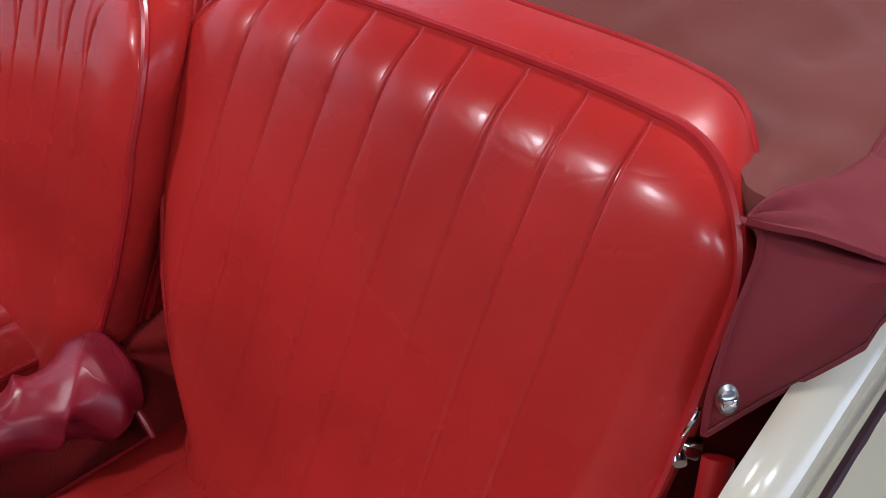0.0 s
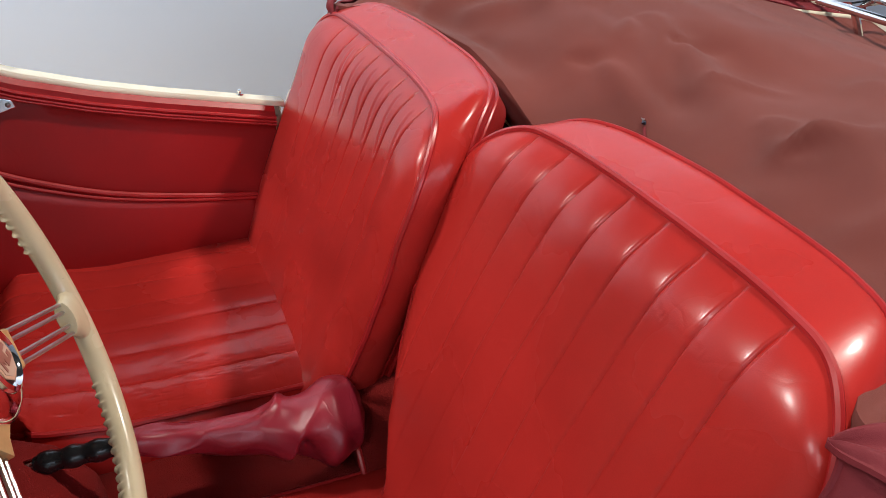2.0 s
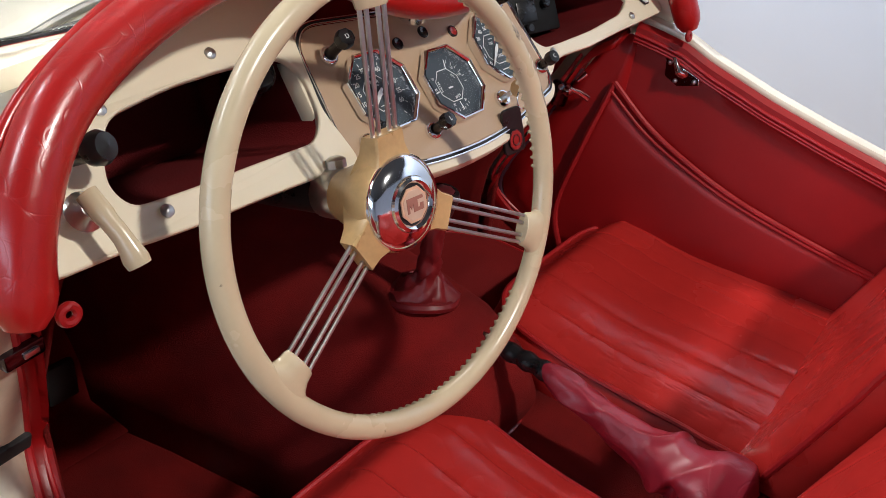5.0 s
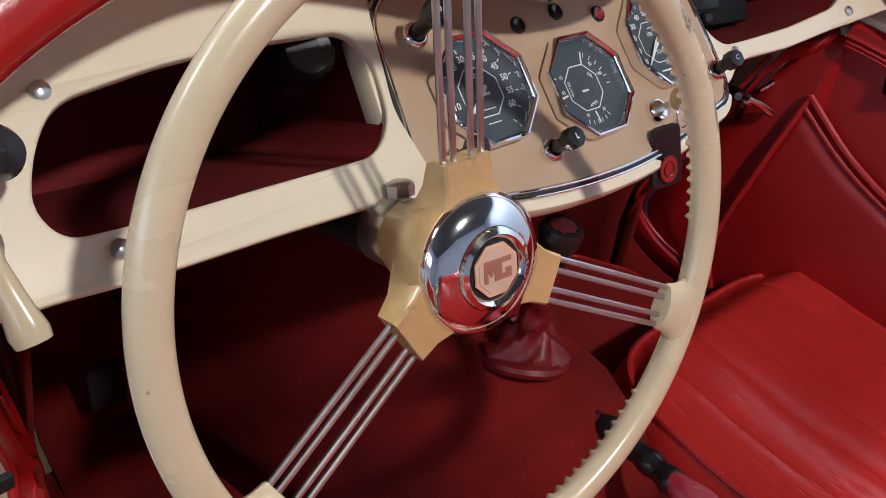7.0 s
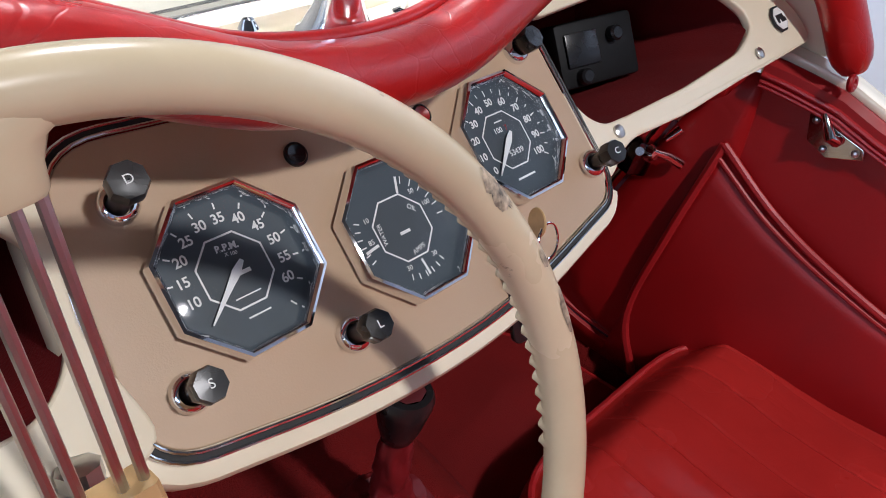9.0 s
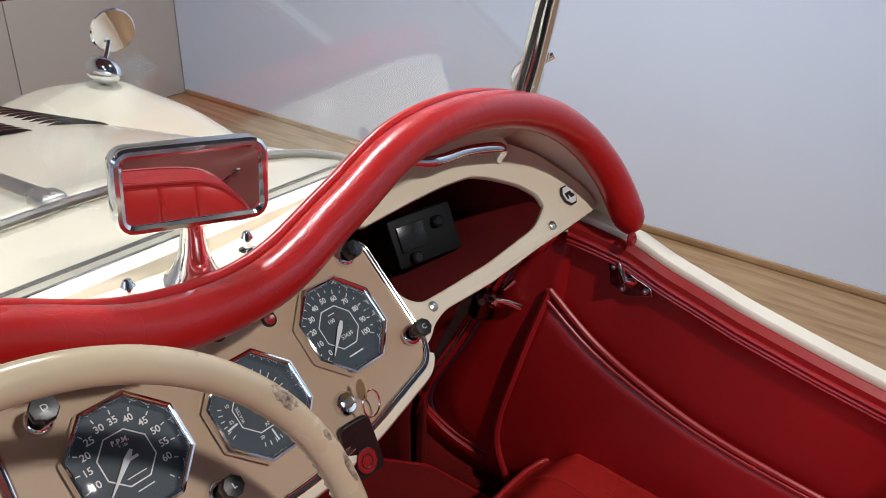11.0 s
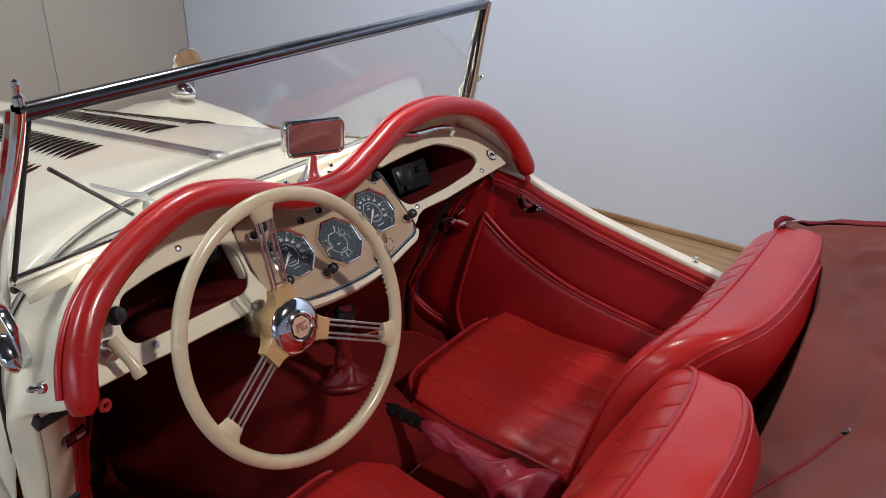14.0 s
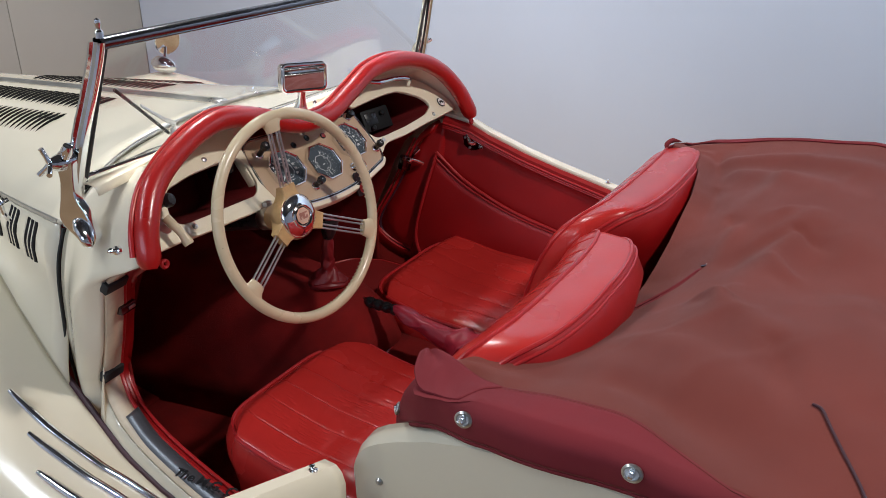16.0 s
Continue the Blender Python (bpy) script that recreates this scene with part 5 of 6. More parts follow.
part("hub", lathe([(0.025, -0.060), (0.029, -0.048), (0.036, -0.030), (0.043, -0.012), (0.046, 0.004), (0.044, 0.012), (0.040, 0.014)], HUB, 40), GOLD, wheel, "tan lacquered hub")
part("horn_push", lathe([(0.0435, 0.010), (0.0435, 0.014), (0.040, 0.0185), (0.033, 0.0225), (0.0255, 0.0245)], HUB, 48), CHROME, wheel, "domed chrome horn push")
part("badge_ring", lathe([(0.0255, 0.0235), (0.0245, 0.0275), (0.0215, 0.0290), (0.0190, 0.0272), (0.0180, 0.0250)], HUB, 40), CHROME, wheel)
part("badge_field", lathe([(0.0185, 0.0253), (0.0, 0.0262)], HUB, 32), COIN, wheel)
part("badge_octagon", plate([(x * 0.0165, y * 0.0165) for x, y in octagon], [], 0.001, HUB, 0.0003, 0.0275), BADGE_TAN, wheel, "salmon octagon")
part("badge_octagon", plate([(x * 0.0142, y * 0.0140) for x, y in octagon], [], 0.0006, HUB, 0.0002, 0.0281), BADGE_FIELD, wheel)
part("badge_mark", plate([(-0.010, -0.006), (-0.0075, -0.006), (-0.0075, 0.002), (-0.005, -0.003), (-0.0025, 0.002), (-0.0025, -0.006), (0.0, -0.006), (0.010, -0.006), (0.010, 0.0), (0.006, 0.0), (0.006, -0.003), (0.003, -0.003), (0.003, 0.004), (0.010, 0.004), (0.010, 0.007), (-0.010, 0.007)], [], 0.0004, HUB, 0.0001, 0.0287), BADGE_INK, wheel)
part("hub_screw", lathe([(0.0045, 0.0), (0.0045, 0.002), (0, 0.003)], frame_of(HUB @ Vector((-0.0425, -0.006, -0.012)), HUB.to_3x3() @ Vector((0, 1, 0)), HUB.to_3x3() @ Vector((-1, 0, 0.1))), 14), CHROME, wheel)
column = part("steering_column", lathe([(0.022, -0.62), (0.022, -0.118), (0.022, -0.112)], WH, 24), BLACK, car, "black steering column")
part("collar", lathe([(0.022, -0.114), (0.0245, -0.111), (0.0245, -0.088), (0.023, -0.083)], WH, 28), STEEL, column, "bright clamp collar")
part("clamp_bolt", lathe([(0.010, 0.0), (0.010, 0.008), (0.006, 0.010), (0, 0.010)], WH @ pose(0.006, 0.024, -0.100, -90, 0, 0), 8), STEEL, column)

# scuffs worn into the rim
for angle, turn, long, wide in ((37.5, 60, 0.010, 0.55), (36, 75, 0.004, 0.30), (16, 58, 0.012, 0.40), (25, 62, 0.005, 0.25)):
    bm = bmesh.new()
    rows = []
    for s in np.linspace(-1, 1, 9):
        row = []
        for c in np.linspace(-1, 1, 7):
            edge = 1 + 0.5 * noise.noise(Vector((s * 3, c * 3, angle)))
            a = radians(angle) + s * long / R_RIM * edge
            bb = radians(turn) + c * wide * math.sqrt(max(0.05, 1 - s * s)) * edge
            rr = T_RIM * 1.004 + 0.0001
            row.append(WH @ (Vector((math.cos(a), math.sin(a), 0)) * (R_RIM + rr * math.cos(bb)) + Vector((0, 0, rr * 0.95 * math.sin(bb)))))
        rows.append(row)
    part("scuff", loft(rows), SCUFF, wheel, "dark worn scuff on the rim")

# ---- car: cockpit floor and tunnel ----
part("floor_carpet", box(-0.56, -0.60, 0.245, 0.56, 0.50, 0.262, 0.004), CARPET, car, "dark red carpet on the cockpit floor")
part("toe_board", loft([[Vector((x, y, z)) for x in np.linspace(-0.39, 0.39, 12)] for y, z in ((0.44, 0.262), (0.52, 0.29), (0.60, 0.48), (0.63, 0.62), (0.63, 0.80))]), CARPET, car, "dark red carpeted toe board", thick=0.012)
part("rear_bulkhead", box(-0.60, -0.80, 0.25, 0.60, -0.785, 0.78, 0.004), CARPET, car)
for side in (-1, 1):
    rows = []
    ends = ((0.25, 0.49, 0.235), (0.40, 0.487, 0.24), (0.52, 0.470, 0.245), (0.59, 0.470, 0.235), (0.68, 0.484, 0.192), (0.78, 0.498, 0.148), (0.84, 0.512, 0.115), (0.872, 0.518, 0.08))
    for z, x_end, y_end in ends:
        line = []
        for k in range(16):
            y = lerp(y_end, 0.66, k / 15)
            line.append(Vector((side * min(lerp(x_end, 0.47, min(1, k / 5)), bonnet_width(max(0.3, y)) * 0.90 - 0.012), y, z if k < 1 else min(z, 0.845 if y > 0.16 else 0.9))))
        rows.append(line)
    part("side_lining", box(min(side * 0.488, side * 0.494), 0.235, 0.25, max(side * 0.488, side * 0.494), 0.42, 0.54, 0.001), CARPET, car)
    part("kick_panel", loft(rows), CARPET, car, "dark red carpeted kick panel", thick=0.006)
rows = []
for y, cx, w, top in ((-0.125, 0.0, 0.075, 0.47), (-0.115, 0.0, 0.090, 0.53), (-0.08, -0.003, 0.105, 0.585), (-0.02, -0.008, 0.118, 0.620), (0.08, -0.01, 0.132, 0.632), (0.20, -0.01, 0.15, 0.635), (0.36, -0.01, 0.18, 0.64), (0.52, -0.01, 0.22, 0.66), (0.70, -0.01, 0.26, 0.68)):
    row = [Vector((cx - w - 0.02, y, 0.255))]
    for k in range(17):
        a = math.pi * (1 - k / 16)
        row.append(Vector((cx + w * math.copysign(abs(math.cos(a)) ** 0.65, math.cos(a)), y, lerp(0.36, top, math.sin(a) ** 0.55))))
    row.append(Vector((cx + w + 0.02, y, 0.255)))
    rows.append(row)
gearbox = part("gearbox_cover", loft(rows), CARPET, car, "dark red carpeted gearbox cover", thick=0.006)
part("binding", tube([q + Vector((0, -0.002, 0.003)) for q in rows[0]], 0.006, 8), RED_TRIM, gearbox)
rows = []
for y in np.linspace(-0.10, -0.60, 12):
    w, top, cx = 0.088, 0.475, 0.045
    rows.append([Vector((cx - w, y, 0.255)), Vector((cx - w, y, top - 0.03)), Vector((cx - w + 0.012, y, top - 0.008)), Vector((cx - w + 0.03, y, top)), Vector((cx + w - 0.03, y, top)), Vector((cx + w - 0.012, y, top - 0.008)), Vector((cx + w, y, top - 0.03)), Vector((cx + w, y, 0.255))])
tunnel = part("tunnel", loft(rows), CARPET, car, "dark red carpeted tunnel between the seats", thick=0.004)
# raised carpeted end of the tunnel between the backrests
END = spline([(-0.066, 0, 0.27), (-0.063, 0, 0.46), (-0.056, 0, 0.497), (-0.034, 0, 0.522), (-0.007, 0, 0.543), (0.030, 0, 0.556), (0.070, 0, 0.556), (0.078, 0, 0.50), (0.080, 0, 0.27)], 4)
tunnel_end = part("tunnel_end", loft([[q + Vector((0, y, 0)) for q in END] for y in (-0.430, -0.47, -0.53, -0.60)]), CARPET, tunnel, "raised carpeted end of the tunnel", thick=0.005)
part("end_face", loft([[Vector((q.x, -0.432, q.z)) for q in END], [Vector((lerp(q.x, 0.008, 0.9), -0.432, 0.27)) for q in END]]), CARPET, tunnel)
part("binding", tube([q + Vector((0, -0.429, 0.001)) for q in END], 0.0042, 8), PIPING, tunnel_end)
# raised passenger footboard under a red mat
MAT_EDGE = arc_corner([(0.10, -0.02), (0.437, -0.02), (0.437, 0.197), (0.395, 0.275), (0.340, 0.305), (0.10, 0.330)], 0.015, 4)
board = part("footboard", plate(MAT_EDGE, [], 0.18, Matrix.Translation((0, 0, 0.449)), 0.002), CARPET, car, "raised passenger footboard")
mat = tagged(part("floor_mat", plate(MAT_EDGE, [], 0.006, Matrix.Translation((0, 0, 0.4565)), 0.002), MAT), "red felt floor mat with bound edge in the footwell", "floor mat")
part("binding", tube([Vector((x, y, 0.455)) for x, y in MAT_EDGE], 0.0035, 6, closed=True), PIPING, mat)
part("pedal_pad", box(-0.33, 0.47, 0.36, -0.28, 0.485, 0.43, 0.006), RUBBER, car)
part("pedal_pad", box(-0.22, 0.47, 0.36, -0.17, 0.485, 0.43, 0.006), RUBBER, car)

# gear lever
BOOT = leather("dark_red_boot_hide", (0.14, 0.006, 0.008), 0.45, 0.1)
gear = part("gear_lever", tube(spline([(-0.012, 0.034, 0.62), (-0.014, 0.024, 0.69), (-0.017, 0.018, 0.752)], 6), 0.006, 10), STEEL, car, "gear lever with black knob and soft red boot")
gm = frame_of((-0.017, 0.018, 0.746), (1, 0, 0), (0.06, -0.10, 1))
part("knob", lathe([(0.008, 0.0), (0.012, 0.004), (0.0165, 0.018), (0.0205, 0.038), (0.0215, 0.046), (0.019, 0.052), (0.014, 0.0525)], gm, 24), BLACK, gear, "black gear knob")
part("knob_badge", lathe([(0.014, 0.0527), (0.012, 0.0535), (0.0, 0.0535)], gm, 8), BADGE_DARK, gear)
rows = []
for j in range(22):
    t = j / 21
    c = Vector((-0.017, 0.018, 0.750)).lerp(Vector((-0.012, 0.030, 0.634)), t)
    r = table(t, [0, 0.12, 0.3, 0.55, 0.72, 0.86, 0.95, 1], [0.011, 0.013, 0.014, 0.015, 0.017, 0.026, 0.040, 0.044])
    row = []
    for k in range(40):
        a = 2 * math.pi * k / 40
        wave = 1 + 0.16 * noise.noise(Vector((2.2 * math.cos(a), 2.2 * math.sin(a), 9 * t))) + 0.10 * math.sin(26 * t + 2 * math.sin(a + 1)) * smooth01(t * 4 - 0.6) + 0.06 * math.sin(3 * a - 14 * t)
        row.append(c + Vector((r * wave * math.cos(a), r * wave * math.sin(a), 0.006 * math.sin(5 * a + 20 * t) * t)))
    rows.append(row)
part("boot", loft(rows, True), BOOT, gear, "crumpled soft red boot")
part("boot_ring", tube([Vector((-0.012 + 0.042 * math.cos(a), 0.030 + 0.042 * math.sin(a), 0.632 + 0.006 * math.sin(2 * a))) for a in np.linspace(0, 2 * math.pi, 32, endpoint=False)], 0.007, 8, closed=True), BOOT, gear)

# handbrake with its leather gaiter
HB0, HB1, HB2 = Vector((0.014, -0.050, 0.592)), Vector((-0.009, -0.173, 0.609)), Vector((-0.030, -0.44, 0.575))
way = (HB1 - HB0).normalized()
grip, rad = [], []
for j in range(41):
    t = j / 40
    grip.append(HB0 + (HB1 - HB0) * lerp(0.14, 1.02, t))
    rad.append(0.0125 * (1 + 0.10 * math.cos(t * 2 * math.pi * 4 + math.pi)) * (0.85 if t < 0.03 or t > 0.97 else 1))
handbrake = part("handbrake", tube(grip, rad, 16), BLACK, car, "handbrake with black ribbed grip and plum leather gaiter")
part("release_button", tube([HB0 - way * 0.004, HB0 + way * 0.004, HB0 + way * 0.018], [0.006, 0.0085, 0.0085], 14), CHROME, handbrake, "chrome release button")
rows = []
for j in range(64):
    t = j / 63
    c = spline([HB1 - way * 0.004, (-0.008, -0.24, 0.590), (-0.012, -0.32, 0.578), (-0.012, -0.385, 0.570), (-0.006, -0.446, 0.574)], 16)[j]
    rx = table(t, [0, 0.05, 0.3, 0.48, 0.62, 0.85, 0.96, 1], [0.0135, 0.017, 0.022, 0.027, 0.046, 0.056, 0.046, 0.016])
    rz = table(t, [0, 0.05, 0.3, 0.48, 0.62, 0.82, 0.96, 1], [0.0135, 0.017, 0.021, 0.025, 0.037, 0.042, 0.036, 0.014])
    row = []
    for k in range(96):
        a = 2 * math.pi * k / 96
        q = Vector((c.x * 40 + math.cos(a) * 1.3, c.y * 34, math.sin(a) * 1.3 + 3))
        ridged = 0.7 - 2.0 * math.sqrt(noise.noise(Vector((math.cos(a) * 0.9 + 2 * t, 5 * t, math.sin(a) * 0.9 + 3))) ** 2 + 0.006)
        twist = 1 - abs(math.sin(1.5 * a + 8 * t + 2.2 * noise.noise(q * 0.35)))
        fold = noise.noise(q * 0.45) * 0.12 + 0.12 * ridged + (0.26 - 0.08 * smooth01((t - 0.5) * 3)) * (twist ** 2.0 - 0.35) * smooth01(t * 8) * smooth01((1 - t) * 3.5)
        fold -= 0.55 * math.exp(-(((t - 0.66) / 0.05) ** 2) - (((a - 3.5) / 0.55) ** 2)) - 0.22 * math.exp(-(((t - 0.80) / 0.07) ** 2) - (((a - 3.3) / 1.1) ** 2))
        droop = -0.010 * smooth01((t - 0.4) * 2) * (math.sin(a) < 0) * abs(math.sin(a))
        row.append(c + Vector((rx * (1 + fold) * math.cos(a), 0.008 * noise.noise(q * 0.8), rz * (1 + fold) * math.sin(a) + droop)))
    rows.append(row)
part("gaiter", loft(rows, True), GAITER, handbrake, "crumpled plum leather gaiter", soften=1)
part("gaiter_seam", tube([r_[4] + Vector((0, 0, 0.001)) for r_ in rows[3:40]], 0.0012, 6), GAITER, handbrake)

# ---- car: seats ----
FACE_Z = [0.44, 0.50, 0.57, 0.70, 0.785, 0.85, 0.90, 0.935]
FACE_Y = [-0.416, -0.445, -0.480, -0.543, -0.585, -0.618, -0.644, -0.664]


def build_backrest(label, inner, outer, shift, wraps, seams, seat_top, deep, swell_up, parent, wrinkles, low_flute):
    """A fluted backrest. inner, outer: its edges by height; shift: forward by height; wraps: how far each edge comes forward."""
    zs = [0.46, 0.54, 0.60, 0.66, 0.75, 0.83]
    nu, nv = 620, 150

    def crest(a):
        """The height of the piped top edge over the seat's width."""
        s = abs(2 * a - 1)
        c = min(1.0, max(0.0, (s - 0.68) / 0.32))
        return seat_top + 0.004 * (1 - s * s) - 0.085 * (1 - math.sqrt(max(0.0, 1 - c ** 2.3)))

    def place(a, b, press=0.0):
        top = crest(a)
        z = lerp(0.46, top, b)
        x0, x1 = table(z, zs, inner), table(z, zs, outer)
        x = lerp(x0, x1, a)
        y = table(z, FACE_Z, FACE_Y) + table(z, [0.5, 0.75, 0.93], shift)
        s = 2 * a - 1
        y += abs(s) ** 3.2 * table(z, [0.55, 0.80, 0.92], wraps[0] if s < 0 else wraps[1])
        # stuffing swells away from the piping
        dx, dz = (1 - abs(s)) * 0.28 + 1e-5, (1 - b) * (top - 0.46) + 1e-5
        d = (dx ** -3 + dz ** -3) ** (-1 / 3)
        swell = 0.026 * (1 - (1 - min(1.0, d / 0.062)) ** 2.2)
        return Vector((x, y + (swell + press) * 0.94, z + (swell + press) * 0.30 * smooth01((b - 0.4) / 0.5)))

    rows = []
    for j in range(nv):
        b = (j / (nv - 1)) ** 0.8
        row = []
        for i in range(nu):
            u = i / (nu - 1)
            a = u - 0.55 * math.sin(2 * math.pi * u) / (2 * math.pi)
            q = place(a, b)
            x_at = q.x - 0.012 * (1 - b) * (0.5 - a)
            near = min(seams, key=lambda v: abs(v - x_at))
            d = abs(x_at - near)
            fade = smooth01((1 - abs(2 * a - 1)) * 7)
            lively = lerp(low_flute, 1.0, smooth01(b * 1.6 - 0.6))
            full = min(1.0, d / 0.0264)
            gather = smooth01((b - 0.72) / 0.2)
            press = fade * lively * (-(0.0005 + 0.0009 * gather) * math.exp(-d / 0.0070) - (0.0022 + 0.0006 * gather) * math.exp(-((d / 0.0016) ** 2)) + 0.0006 * (1 - (1 - full) ** 2))
            for (ax, az), (bx, bz), deep_, wide in wrinkles:
                if min(ax, bx) - 0.01 < q.x < max(ax, bx) + 0.01 and min(az, bz) - 0.01 < q.z < max(az, bz) + 0.01:
                    t = min(1.0, max(0.0, ((q.x - ax) * (bx - ax) + (q.z - az) * (bz - az)) / ((bx - ax) ** 2 + (bz - az) ** 2)))
                    off = math.hypot(q.x - lerp(ax, bx, t), q.z - lerp(az, bz, t))
                    press -= deep_ * (math.exp(-((off / wide) ** 2)) - 0.5 * math.exp(-(((off - 2 * wide) / wide) ** 2)))
            press += 0.0004 * noise.noise(Vector((x_at * 9, 3.0, q.z * 4)))
            press *= smooth01((1.0 - b) * 26 + 0.12)
            row.append(place(a, b, press))
        rows.append(row)
    back = part("backrest", loft(rows), RED, parent, label)
    rim = [r_[0] for r_ in rows[5:-1:5]] + rows[-1][0:-1:8] + [rows[-1][-1]] + [r_[-1] for r_ in reversed(rows[5:-1:5])]
    part("piping", tube(rim, 0.0043, 8), PIPING, back, "leather piping")
    # top and side band behind the piping, deeper in the middle of the top
    mid = (inner[4] + outer[4]) / 2
    half = abs(inner[4] - outer[4]) / 2
    band = []
    for t, rise in ((0, 0.0), (0.06, 0.16), (0.14, 0.32), (0.28, 0.55), (0.44, 0.79), (0.60, 0.95), (0.74, 1.0), (0.86, 0.93), (0.95, 0.70), (1.0, 0.40)):
        line = []
        for q in rim:
            s = min(1.0, abs(q.x - mid) / half)
            tall = smooth01((q.z - 0.80) / 0.10)
            level = smooth01((q.z - 0.855) / 0.06)
            depth = deep * lerp(0.058, 0.056 + 0.036 * (1 - s ** 2.6), tall)
            side_way = Vector((math.copysign(1, q.x - mid), 0, 0)) * (1 - level)
            out = side_way + Vector((0, 0, 1)) * max(level, 0.02)
            p = q + Vector((0, -depth * t, 0)) + out.normalized() * rise * lerp(0.008, swell_up, level)
            p.z += 0.003 * t * level
            p.x -= math.copysign(0.016, q.x - mid) * t * t * smooth01((s - 0.6) / 0.4)
            wrinkle = noise.noise(Vector((q.x * 26, q.z * 26, t * 3))) * smooth01((s - 0.75) / 0.2) * tall
            p += out.normalized() * (0.0060 * wrinkle * math.sin(math.pi * t) + 0.0012 * noise.noise(q * 14 + Vector((0, t * 2, 0))))
            line.append(p)
        band.append(line)
    part("side_band", loft(band), RED, back, "smooth red leather band")
    part("rear_piping", tube(band[-1], 0.0036, 8), PIPING, back)
    last = band[-1]
    second = [q + Vector((0, -0.009, -0.008)) for q in last]
    part("rear_piping", tube(second, 0.0030, 8), PIPING, back)
    # hide back, falling away below the welts
    rows = [last, second]
    for k, (draw, drop, away) in enumerate(((0.04, 0.03, 0.010), (0.10, 0.09, 0.004), (0.18, 0.2, -0.02), (0.30, 0.40, -0.09))):
        rows.append([Vector((lerp(q.x, mid, draw), q.y - 0.009 - away, max(0.34, q.z - drop * smooth01((q.z - 0.4) / 0.3)))) for q in second])
    part("back_panel", loft(rows), RED_TRIM, back, "plain red seat back")
    return back


# wrinkles worn into the hide: start, end, depth, width
LINES = ([(0.016, 0.866), (-0.023, 0.847), (-0.051, 0.836), (-0.088, 0.814), (-0.114, 0.799), (-0.155, 0.781)], [(-0.134, 0.895), (-0.160, 0.882), (-0.169, 0.866)], [(-0.084, 0.891), (-0.103, 0.878)],
         [(-0.33, 0.898), (-0.347, 0.893), (-0.378, 0.892), (-0.397, 0.894)], [(-0.434, 0.860), (-0.459, 0.869), (-0.48, 0.877)], [(-0.058, 0.735), (-0.106, 0.707)], [(-0.124, 0.788), (-0.188, 0.775), (-0.222, 0.779)], [(-0.051, 0.836), (-0.075, 0.795), (-0.082, 0.760)])
DRIVER_WRINKLES = [(a, b, 0.0004, 0.0014) for line in LINES for a, b in zip(line, line[1:])]
PASSENGER_WRINKLES = [((x, 0.905), (x + lean, 0.84), 0.0009, 0.0030) for x, lean in ((0.11, -0.012), (0.17, -0.015), (0.22, -0.010), (0.275, -0.02), (0.33, -0.012), (0.38, -0.018))]
driver_seat = tagged(empty("bucket_seat"), "red leather fluted seat behind the steering wheel", "seat", "cockpit seats")
passenger_seat = tagged(empty("bucket_seat"), "red leather fluted seat beside the handbrake", "seat", "cockpit seats")
inner1 = [-0.115, -0.100, -0.044, -0.014, 0.012, 0.026]
outer1 = [-0.508, -0.520, -0.530, -0.537, -0.539, -0.535]
build_backrest("red leather fluted backrest of the driver's seat", inner1, outer1, [0.012, 0.018, 0.005], ([0, 0.02, 0.038], [0, 0.004, 0.030]), [-0.060 - 0.0535 * k for k in range(8)], 0.932, 0.86, 0.003, driver_seat, DRIVER_WRINKLES, 0.55)
inner2 = [0.064, 0.045, 0.030, 0.014, 0.002, 0.000]
outer2 = [0.520, 0.560, 0.590, 0.608, 0.612, 0.604]
build_backrest("red leather fluted backrest of the passenger's seat", inner2, outer2, [0.042, 0.052, 0.064], ([0, 0.036, 0.040], [0, 0.0, 0.012]), [0.094 + 0.0528 * k for k in range(8)], 0.920, 1.0, 0.012, passenger_seat, PASSENGER_WRINKLES, 0.10)


